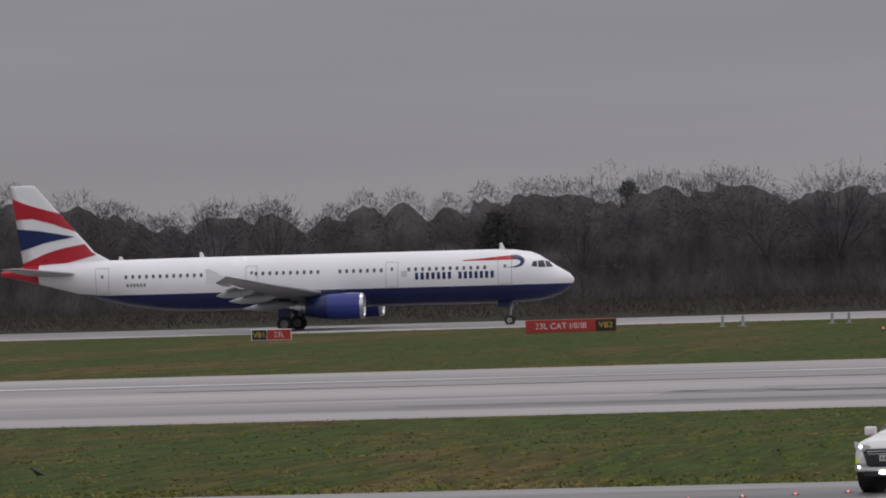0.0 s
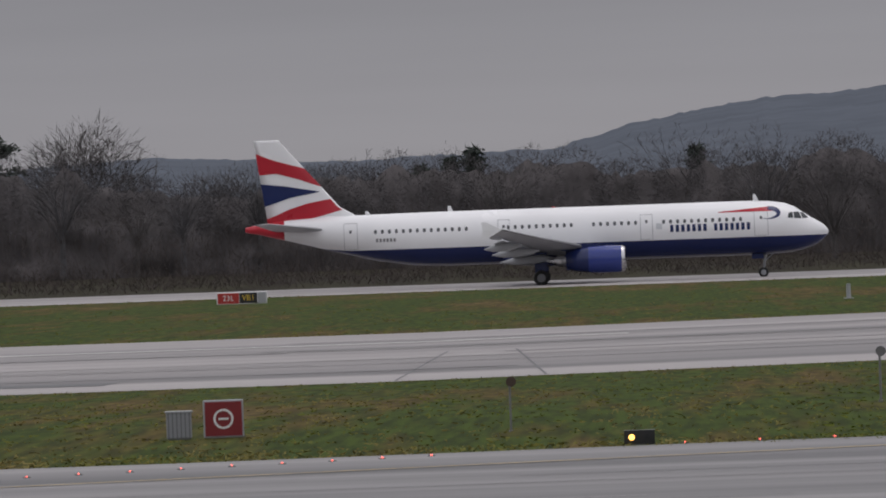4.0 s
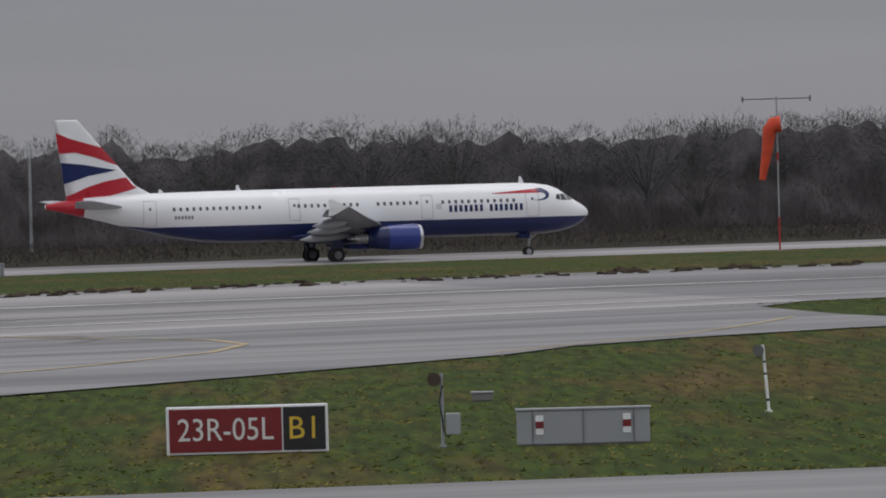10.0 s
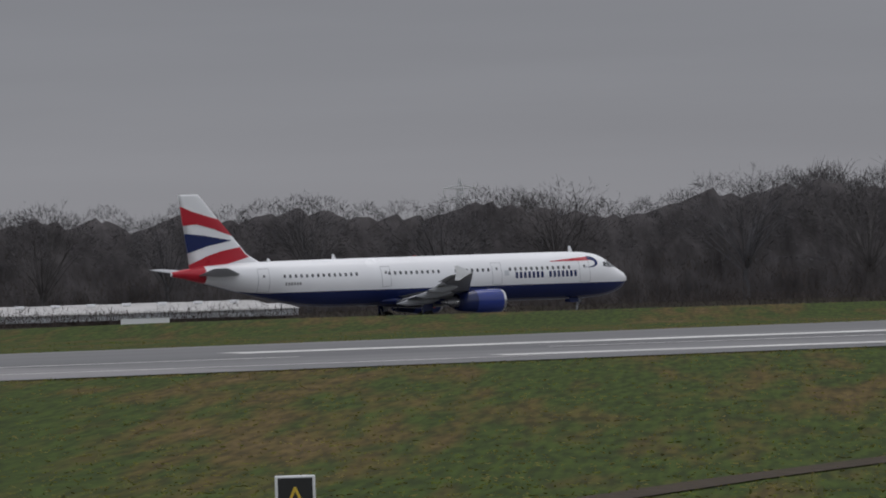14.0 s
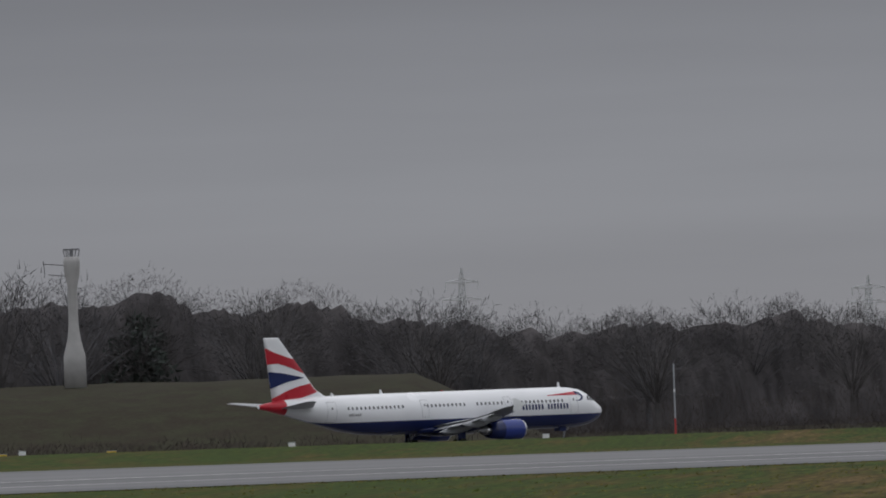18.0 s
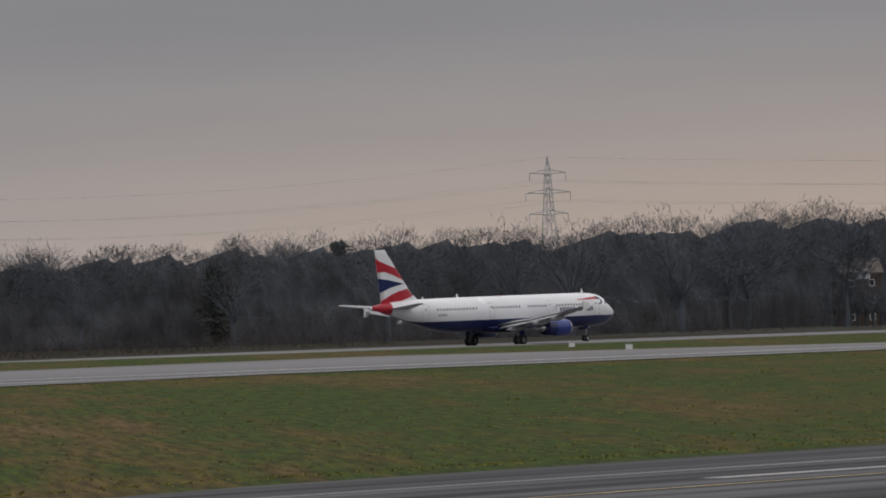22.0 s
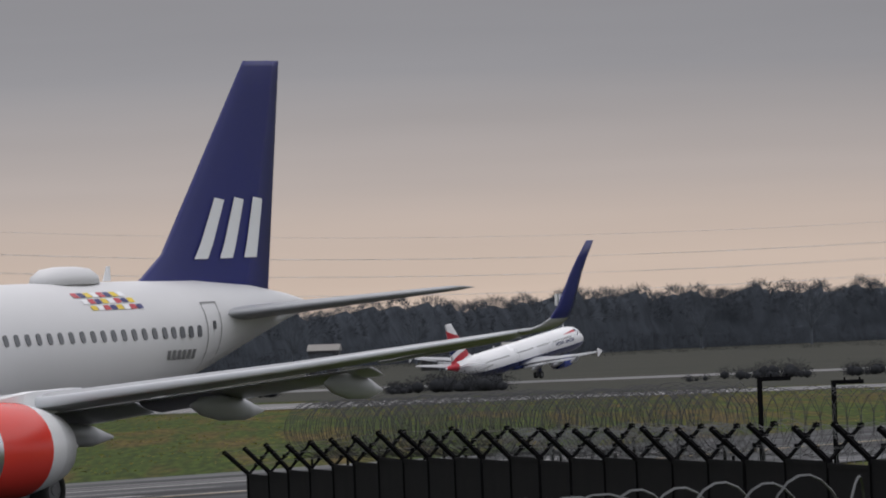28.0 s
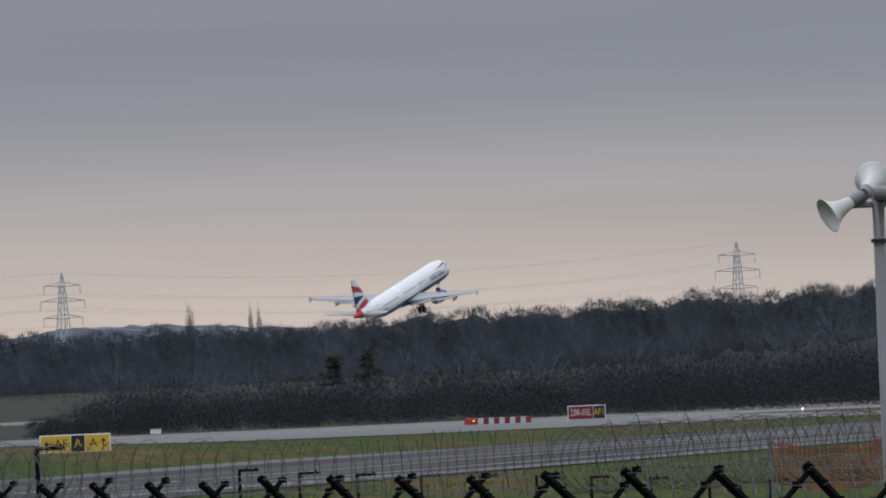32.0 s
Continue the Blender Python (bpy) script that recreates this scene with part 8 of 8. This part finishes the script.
# ---- the perimeter fences in the foreground ----
def helix(bm_v, bm_f, pts, rad, pitch, wire, hand, seg=16, sides=3, wob=0.0):
    """A coil of wire round the path pts."""
    total = sum((b - a).length for a, b in zip(pts, pts[1:]))
    n = int(total / pitch * seg)
    prev = None
    s_at = 0.0
    k, acc = 0, 0.0
    for i in range(n + 1):
        s = total * i / n
        while k < len(pts) - 2 and s > acc + (pts[k + 1] - pts[k]).length:
            acc += (pts[k + 1] - pts[k]).length
            k += 1
        d = (pts[k + 1] - pts[k])
        c = pts[k] + d * ((s - acc) / d.length)
        d = d.normalized()
        u = d.cross(Vector((0, 0, 1))).normalized()
        w = u.cross(d)
        loop = int(i / seg)
        rr = rad * (1 + wob * noise.noise((loop * 0.77, hand, 0)))
        a = hand * i * math.tau / seg
        out = u * math.cos(a) + w * math.sin(a)
        p = c + out * rr + d * wob * 0.6 * rad * noise.noise((loop * 1.3, 5, hand)) - Vector((0, 0, 1)) * rad * wob * 0.6 * noise.noise((s * 0.8, 2, 0))
        base = len(bm_v)
        for j in range(sides):
            b = j * math.tau / sides
            bm_v.append(p + out * math.cos(b) * wire + d * math.sin(b) * wire)
        if prev is not None:
            for j in range(sides):
                q = (j + 1) % sides
                bm_f.append((prev + j, prev + q, base + q, base + j))
        prev = base


def barbs(v, f, pts, rad, pitch, hand, size, seg=16):
    """Short blades along the tape of a coil."""
    total = sum((b - a).length for a, b in zip(pts, pts[1:]))
    a0, b0 = pts[0], pts[-1]
    n = int(total / pitch * seg)
    for i in range(n):
        c = a0.lerp(b0, i / n)
        d = (b0 - a0).normalized()
        u = d.cross(Vector((0, 0, 1))).normalized()
        w = u.cross(d)
        a = hand * i * math.tau / seg
        out = u * math.cos(a) + w * math.sin(a)
        tan = u * -math.sin(a) + w * math.cos(a)
        p = c + out * rad
        k = len(v)
        v += [p - tan * size, p + out * size * 0.9, p + tan * size, p - out * size * 0.9]
        f.append((k, k + 1, k + 2, k + 3))


def coil(name, pts, rad, pitch, wire, material, label, hands=(1, -1), barb=0.0, wob=0.12, seg=16):
    pts = [Vector(p) for p in pts]
    t = thing(name, Matrix.Translation(pts[0]), label, "razor wire", "razor wire coils")
    loc = [p - pts[0] for p in pts]
    # stakes that carry the coil
    total = sum((b - a).length for a, b in zip(loc, loc[1:]))
    for a, b in zip(pts, pts[1:]):
        k = max(1, int((b - a).length / 3.0))
        for i in range(k):
            q = a.lerp(b, i / k) - pts[0]
            bm = bmesh.new()
            tube(bm, q - Vector((0, 0, rad)), Vector((q.x, q.y, ground_z(q.x + pts[0].x, q.y + pts[0].y) - pts[0].z - 0.1)), 0.022, None, 5)
            part("stake", bm, M["fenceblack"], t)
    for h in hands:
        v, f = [], []
        helix(v, f, loc, rad, pitch, wire, h, seg, 3 if not barb else 4, wob)
        me = bpy.data.meshes.new("coil")
        me.from_pydata([tuple(p) for p in v], [], f)
        me.materials.append(material)
        o = new("coil", me)
        o.parent = t
        if barb:
            v, f = [], []
            barbs(v, f, loc, rad, pitch, h, barb, seg)
            me = bpy.data.meshes.new("barbs")
            me.from_pydata([tuple(p) for p in v], [], f)
            me.materials.append(material)
            o2 = tagged(new("barbs", me), kind="stuff")
            o2.parent = o
    return t


FA, FSTEP = Vector((123.47, 71.67, 0)), 2.369
FD = Vector((math.cos(radians(217.684)), math.sin(radians(217.684)), 0))
FSIDE = Vector((FD.y, -FD.x, 0))
F_TOP = [(-2, 3.0), (0, 3.116), (2, 3.23), (4, 3.38), (6, 3.47), (8, 3.52), (12, 3.61), (16, 3.70), (20, 3.80), (24, 3.89), (28, 3.99), (36, 4.2)]


def fork(i):
    """Where the arms of the post i spring from, in the fence's space."""
    p = FD * FSTEP * i
    p.z = lerp(i, F_TOP)
    return p


def build_fence():
    t = thing("security_fence", Matrix.Translation(FA), "black steel panel fence with forked barbed-wire arms", "fence")
    turn = Matrix.Rotation(math.atan2(FD.y, FD.x), 4, "Z")
    gz = -0.4
    up = Vector((0, 0, 0.365))
    for i in range(-2, 37):
        j = fork(i) + FD * random.uniform(-0.12, 0.12) + Vector((0, 0, random.uniform(-0.015, 0.015)))
        bm = bmesh.new()
        box(bm, (0, 0, (j.z + gz) / 2), (0.075, 0.075, j.z - gz + 0.05), 0.008, Matrix.Translation((j.x, j.y, 0)) @ turn)
        po = part("post", bm, M["fenceblack"], t)
        for s, l, r in ((1, 0.375, 0.034), (-1, 0.36, 0.021)):
            e = j + FSIDE * s * l * random.uniform(0.92, 1.08) + up * random.uniform(0.92, 1.08)
            bm = bmesh.new()
            tube(bm, j - Vector((0, 0, 0.02)), e, r, None, 4)
            part("arm", bm, M["fenceblack"], po)
            for k in (0.35, 0.65, 0.94):
                bm = bmesh.new()
                box(bm, j.lerp(e, k), (0.055, 0.055, 0.05))
                part("clip", bm, M["fenceblack"], po)
            if i < 36:
                nx = fork(i + 1)
                ne = nx + FSIDE * s * l + up
                for k in (0.35, 0.65, 0.94):
                    bm = bmesh.new()
                    tube(bm, j.lerp(e, k), nx.lerp(ne, k), 0.003, None, 3, False)
                    part("barbed_strand", bm, M["razorold"], t)
        if i < 36:
            c = fork(i + 0.5)
            top = c.z - 0.02 + random.uniform(-0.03, 0.02)
            m = Matrix.Translation((c.x, c.y, 0)) @ turn
            bm = bmesh.new()
            box(bm, (0, 0, (top + gz) / 2), (FSTEP - 0.09, 0.03, top - gz - 0.06), 0.0, m)
            pa = part("panel", bm, M["fenceblack"], t)
            for k in range(4):
                bm = bmesh.new()
                box(bm, (-FSTEP / 2 + FSTEP * (k + 0.5) / 4, 0.02, (top + gz) / 2), (0.06, 0.03, top - gz - 0.1), 0.0, m)
                part("rib", bm, M["fenceblack"], pa)
            bm = bmesh.new()
            box(bm, (0, 0, top - 0.02), (FSTEP - 0.08, 0.05, 0.05), 0.0, m)
            part("top_rail", bm, M["fenceblack"], pa)


random.seed(12)
build_fence()


def polar(az, r, e):
    return Vector((r * math.sin(radians(az)), r * math.cos(radians(az)), EYE.z + r * math.tan(radians(e))))


def angle_post(az, r, e, label, foot=0.0, arm=0.35, thick=0.065):
    p = polar(az, r, e)
    t = thing("fence_post", pose(p.x, p.y, foot, 0, 0, -az), label, "post", "cranked fence posts")
    h = p.z - foot
    bm = bmesh.new()
    box(bm, (0, 0, h / 2 - 0.05), (thick, thick, h + 0.1), 0.006)
    part("upright", bm, M["fenceblack"], t)
    bm = bmesh.new()
    box(bm, (arm / 2, 0, h + 0.0), (arm + thick, thick * 0.9, thick * 0.8), 0.006)
    part("arm", bm, M["fenceblack"], t)
    for k in (0.4, 0.95):
        bm = bmesh.new()
        box(bm, (arm * k, 0, h + thick * 0.5), (0.025, 0.025, 0.05))
        part("clip", bm, M["fenceblack"], t)


for k, (az, e) in enumerate(((61.9, -0.49), (62.672, -0.56), (63.11, -0.594), (63.539, -0.628), (63.94, -0.669))):
    if k:
        angle_post(az, 118 + 4.4 * (k - 1), e, "black cranked fence post with a short arm")
for k, (az, e) in enumerate(((65.135, -0.849), (65.491, -0.88), (65.833, -0.904), (66.211, -0.927), (66.56, -0.942), (66.895, -0.956), (67.22, -0.976), (67.571, -0.998), (67.92, -1.02), (68.28, -1.04))):
    angle_post(az, 190 + 2.0 * k, e, "low dark cranked fence post on grass", 0.0)
coil("razor_coil", [polar(*q) for q in ((60.0, 149, -0.765), (61.17, 132, -0.769), (62.5, 119, -0.806), (63.9, 122, -0.84), (65.8, 124, -0.88), (67.07, 124, -0.869), (68.1, 120, -0.861), (69.4, 116, -0.85))], 0.42, 0.24, 0.0042, M["razorold"], "weathered coil of razor wire along the fence", (1, -1), 0.0, 0.22)
coil("razor_coil", [polar(*q) for q in ((61.2, 128, -1.0), (62.5, 117, -1.02), (63.9, 119, -1.05), (65.8, 121, -1.1), (67.5, 120, -1.1), (69.5, 115, -1.1))], 0.40, 0.26, 0.0042, M["razor"], "tangled coil of razor wire low on the fence", (1, -1), 0.0, 0.3)
coil("razor_coil", [polar(*q) for q in ((60.4, 150, -0.76), (62.45, 121, -0.72), (62.75, 121, -0.74))], 0.33, 0.6, 0.005, M["razorold"], "weathered coil of razor wire along the fence", (1,), 0.0, 0.3)
coil("razor_coil", [polar(*q) for q in ((63.72, 112, -0.82), (64.08, 113, -0.82))], 0.32, 0.2, 0.006, M["razor"], "pale coil of razor wire along the fence", (1,), 0.0, 0.2)
coil("razor_coil", [polar(*q) for q in ((67.3, 112, -0.87), (69.5, 112, -0.87))], 0.46, 0.3, 0.0055, M["razor"], "pale coil of razor wire along the fence", (1,), 0.0, 0.22)
coil("razor_coil", [polar(*q) for q in ((60.35, 47, -1.74), (61.8, 45.5, -1.62), (63.0, 45, -1.60), (64.2, 45, -1.72), (65.6, 45, -1.95))], 0.35, 0.22, 0.007, M["razor"], "near coil of galvanised razor wire", (1,), 0.0, 0.2, 22)
# fixings along the near coil: short barbs on the loops
coil("razor_coil", [polar(*q) for q in ((60.4, 46.5, -1.76), (65.4, 45.5, -1.80))], 0.34, 0.28, 0.0055, M["razor"], "near coil of barbed razor tape", (1,), 0.024, 0.0, 22)


def build_orange_mesh():
    t = thing("orange_barrier_mesh", pose(*polar(68.75, 138, -0.95)[:2], 0, 0, 0, -68.75), "sagging orange plastic barrier mesh behind the fence", "barrier")
    for x0, x1, z0, z1 in ((-1.05, 0.55, 3.05, 3.66), (0.55, 2.2, 3.1, 3.62)):
        bm = bmesh.new()
        v = []
        nx, nz = 26, 12
        for i in range(nx + 1):
            x = x0 + (x1 - x0) * i / nx
            sag = 0.12 * math.sin(math.pi * i / nx) + 0.05 * noise.noise((x * 3, 0, 0))
            for k in range(nz + 1):
                p = Vector((x, 0.06 * noise.noise((x * 2, k * 0.4, 0)), z0 + (z1 - z0) * k / nz - sag))
                v.append(p)
        for i in range(nx):
            for k in range(nz):
                a, b, c = v[i * (nz + 1) + k], v[(i + 1) * (nz + 1) + k], v[i * (nz + 1) + k + 1]
                for p, q in ((a, b), (a, c)):
                    d = (q - p)
                    w = Vector((0, 0, 0.011)) if abs(d.x) > abs(d.z) else Vector((0.011, 0, 0))
                    o = Vector((0, 0.006, 0))
                    vs = [bm.verts.new(r) for r in (p - w, q - w, q + w, p + w)]
                    bm.faces.new(vs)
        part("mesh", bm, M["orangemesh"], t)
    for x in (-1.1, 0.55, 2.25):
        bm = bmesh.new()
        tube(bm, (x, 0.03, -0.2), (x, 0.03, 3.78), 0.025, None, 6)
        part("stake", bm, M["midgrey"], t)


build_orange_mesh()


# ---- horn loudspeakers on their pole ----
def build_horns():
    az, r = 68.99, 100.0
    x, y = r * math.sin(radians(az)), r * math.cos(radians(az))
    t = thing("loudspeaker_pole", pose(x, y, 0.08, 0, 0, -az), "grey pole carrying white horn loudspeakers", "loudspeaker")
    bm = bmesh.new()
    tube(bm, (0, 0, -0.3), (0, 0, 6.62), 0.07, 0.065, 14)
    po = part("pole", bm, M["midgrey"], t, "", True)
    bm = bmesh.new()
    tube(bm, (0, 0, 6.12), (0, 0, 6.16), 0.09, None, 12)
    part("clamp", bm, M["dark"], po)
    bm = bmesh.new()
    box(bm, (-0.05, 0, 6.52), (0.5, 0.1, 0.07), 0.02)
    part("bracket", bm, M["midgrey"], t)
    for ang, tilt, cx, cy, cz, k in ((205, -26, -0.26, -0.10, 6.56, 0.78), (75, 18, -0.12, 0.18, 6.66, 0.85), (330, -4, 0.12, -0.12, 6.62, 0.95)):
        d = Vector((math.cos(radians(ang)) * math.cos(radians(tilt)), math.sin(radians(ang)) * math.cos(radians(tilt)), math.sin(radians(tilt))))
        m = Matrix.Translation((cx, cy, cz)) @ d.to_track_quat("Z", "Y").to_matrix().to_4x4()
        prof = ((0.07, 0.0), (0.085, 0.06), (0.10, 0.16), (0.135, 0.27), (0.19, 0.36), (0.235, 0.41), (0.245, 0.415), (0.235, 0.405), (0.185, 0.35), (0.125, 0.26), (0.09, 0.15), (0.07, 0.06), (0.0, 0.05))
        bm = bmesh.new()
        ringloft(bm, [[m @ Vector((rr * k * math.cos(a), rr * k * math.sin(a), z * k)) for rr, z in prof] for a in [i * math.tau / 28 for i in range(29)]], close=False)
        h = part("horn", bm, M["hornwhite"], t, "flared white horn mouth", True)
        bm = bmesh.new()
        tube(bm, m @ Vector((0, 0, -0.16 * k)), m @ Vector((0, 0, 0.02)), 0.085 * k, None, 14)
        part("driver", bm, M["midgrey"], h, "dark grey driver unit")
        bm = bmesh.new()
        tube(bm, m @ Vector((0, 0, 0.05)), m @ Vector((0, 0, 0.24 * k)), 0.05, 0.03, 12)
        part("throat_cone", bm, M["grey"], h)


build_horns()

# ---- the barrier and lamp by the taxiway's end ----
x, y, z = ground_at(66.68, 600)
t = thing("striped_barrier", pose(x, y, z, 0, 0, -66.7) @ Matrix.Scale(1.1, 4), "red and white striped low barrier blocks", "barrier")
for i in range(10):
    bm = bmesh.new()
    box(bm, (-0.95 + i * 0.3, 0, 0.2), (0.29, 0.3, 0.36), 0.02)
    part("block", bm, M["palegrey" if i % 2 == 0 else "signmaroon"], t)
bm = bmesh.new()
box(bm, (-1.5, 0, 0.2), (0.75, 0.4, 0.4), 0.03)
un = part("lamp_unit", bm, M["signred"], t, "red lamp unit")
bm = bmesh.new()
bmesh.ops.create_uvsphere(bm, u_segments=10, v_segments=6, radius=0.035, matrix=Matrix.Translation((-1.35, -0.22, 0.24)))
part("lamp", bm, M["amber_on"], un, "lit amber lamp")
for az, r, e in ((68.49, 560, -0.627), (24.0, 735, -0.69), (57.3, 640, -0.52)):
    x, y, z = ground_at(az, r)
    t = thing("edge_light", pose(x, y, z), "small lit white runway edge light", "light", "runway edge lights")
    bm = bmesh.new()
    tube(bm, (0, 0, 0), (0, 0, 0.22), 0.06, None, 8)
    part("stem", bm, M["yellowpost"], t)
    bm = bmesh.new()
    bmesh.ops.create_uvsphere(bm, u_segments=10, v_segments=6, radius=0.05, matrix=Matrix.Translation((0, 0, 0.25)))
    part("lens", bm, M["headlamp"], t, "lit white lens")


# ---- grass tufts along the pavements' edges ----
def inside(x, y, poly):
    odd = False
    for (a, b), (c, d) in zip(poly, poly[1:] + poly[:1]):
        if (b > y) != (d > y) and x < (c - a) * (y - b) / (d - b) + a:
            odd = not odd
    return odd


def build_tufts():
    random.seed(31)
    tw = Twigs()

    def tuft(x, y, h, n):
        z = ground_z(x, y)
        for k in range(n):
            a = Vector((x + random.gauss(0, 0.12), y + random.gauss(0, 0.25), z))
            tw.blade(a, a + Vector((random.gauss(0, 0.07), random.gauss(0, 0.07), h * random.uniform(0.5, 1.2))), random.uniform(0.015, 0.035))
    for x0, x1, ya, yb, n, h in ((-60, 5, 191.5, 197, 1600, 0.10), (-60, 60, 314, 317.5, 1500, 0.12), (100, 330, 314, 317.5, 1600, 0.13), (-60, 30, 378.5, 383, 1200, 0.12), (190, 420, 378.5, 383, 1600, 0.12),
                                 (15, 230, 155.4, 158, 2000, 0.09), (150, 330, 121, 123.8, 1600, 0.10), (-110, 60, 709, 713.5, 1200, 0.2), (180, 760, 709, 713.5, 2600, 0.2), (330, 900, 314, 317.5, 2000, 0.18), (330, 900, 378.5, 384, 2000, 0.18)):
        for i in range(n):
            tuft(random.uniform(x0, x1), random.uniform(ya, yb), h * random.uniform(0.3, 0.85), 3)
    # open grass, thinning out with distance
    for i in range(90000):
        az, r = random.uniform(-12.5, 69), 1 / random.uniform(1 / 640, 1 / 118)
        x, y = r * math.sin(radians(az)), r * math.cos(radians(az))
        if not (160 < y < 317 or 380 < y < 700 or 100 < y < 123.5) or inside(x, y, LINK) or inside(x, y, CROSSING) or inside(x, y, LINK_END):
            continue
        k = 0.55 + 0.45 * noise.noise((x * 0.35, y * 0.035, 0))
        tuft(x, y, (0.035 + 0.0001 * r) * max(0.3, k + random.uniform(-0.3, 0.4)), 3)
    tagged(new("grass_tufts", tw.mesh("grass_tufts", M["tuft"])), "rough straw-green grass tufts along the pavements", "grass", kind="stuff")


build_tufts()


# ---- everything that moves ----
def motions():
    # nose positions along runway_2, its ground heights and the pitch of the departing airliner
    roll = [(0, -79.0), (1, -60.6), (2, -38.9), (2.5, -27.3), (3.5, -2.1), (5.5, 56.2), (7.5, 124.6), (9, 182.5), (10.5, 246.1), (12, 314.9), (13.5, 389.0), (15, 467.8), (17.5, 611.3), (19, 703.8), (20.5, 800.9), (21.5, 868.6), (23, 973.9), (24.5, 1083.5), (26, 1198.0)]
    rows = []
    for t, s in roll:
        rows.append((t, pose(s - 21.97, 736.6, ground_z(s - 22, 736) - 0.03)))
    for t, x, z, a, d in ((27.2, 1271.0, -7.95, 3.0, 2), (28.5, 1372.9, -7.7, 9.0, 4), (29.0, 1406.2, -7.0, 9.6, 5), (30.0, 1491.0, -4.3, 11.0, 6), (31.0, 1566.5, 0.8, 12.2, 8), (32.0, 1642.5, 6.9, 13.3, 10.5)):
        rows.append((t, pose(x, 736.6 - d, z, 0, -a, 0)))
    walk(departing, rows)
    taxi = [(0, 470.0), (16, 320.0), (22, 265.0), (24, 247.2), (25, 238.75), (25.5, 234.1), (26, 229.9), (26.5, 225.6), (28.5, 208.2), (29, 204.0), (30, 195.5), (32, 178.5)]
    walk(taxiing, [(t, pose(x, 134.29 + (229.9 - x) * 0.0267, 0.43, -0.75, 0.3, 178.85)) for t, x in taxi])
    # the patrol car: place of its rear left wheel, and heading
    track = [(0, -11.84, 186, 254.5), (0.5, -12.24, 184, 254.5), (1, -12.94, 182, 254.5), (1.5, -13.79, 180.3, 254.5), (2, -14.59, 178.7, 254.5), (2.5, -15.54, 176.9, 253.5), (3, -16.54, 174.6, 252.5), (3.5, -17.84, 172.4, 249.5), (5, -22, 167, 230), (6.5, -29, 163.5, 208), (8, -37, 162, 190), (10, -48, 161.5, 181), (14, -72, 161.5, 180), (32, -180, 161.5, 180)]
    rows = []
    for t, x, y, a in track:
        d = Vector((math.cos(radians(a)), math.sin(radians(a)), 0))
        p = Vector((x, y, 0)) + d * 1.4 + Vector((d.y, -d.x, 0)) * 0.79
        rows.append((t, pose(p.x, p.y, ground_z(p.x, p.y) + 0.045, 0, 0, a)))
    walk(patrol_car, rows)
    for w, (x, y) in zip(patrol_wheels, ((1.4, 0.83), (1.4, -0.83), (-1.4, 0.83), (-1.4, -0.83))):
        walk(w, [(0.15 * i, pose(x, y, 0.385, 0, 78.0 * i, 0)) for i in range(24)] + [(32, pose(x, y, 0.385, 0, 78.0 * 23, 0))])


motions()
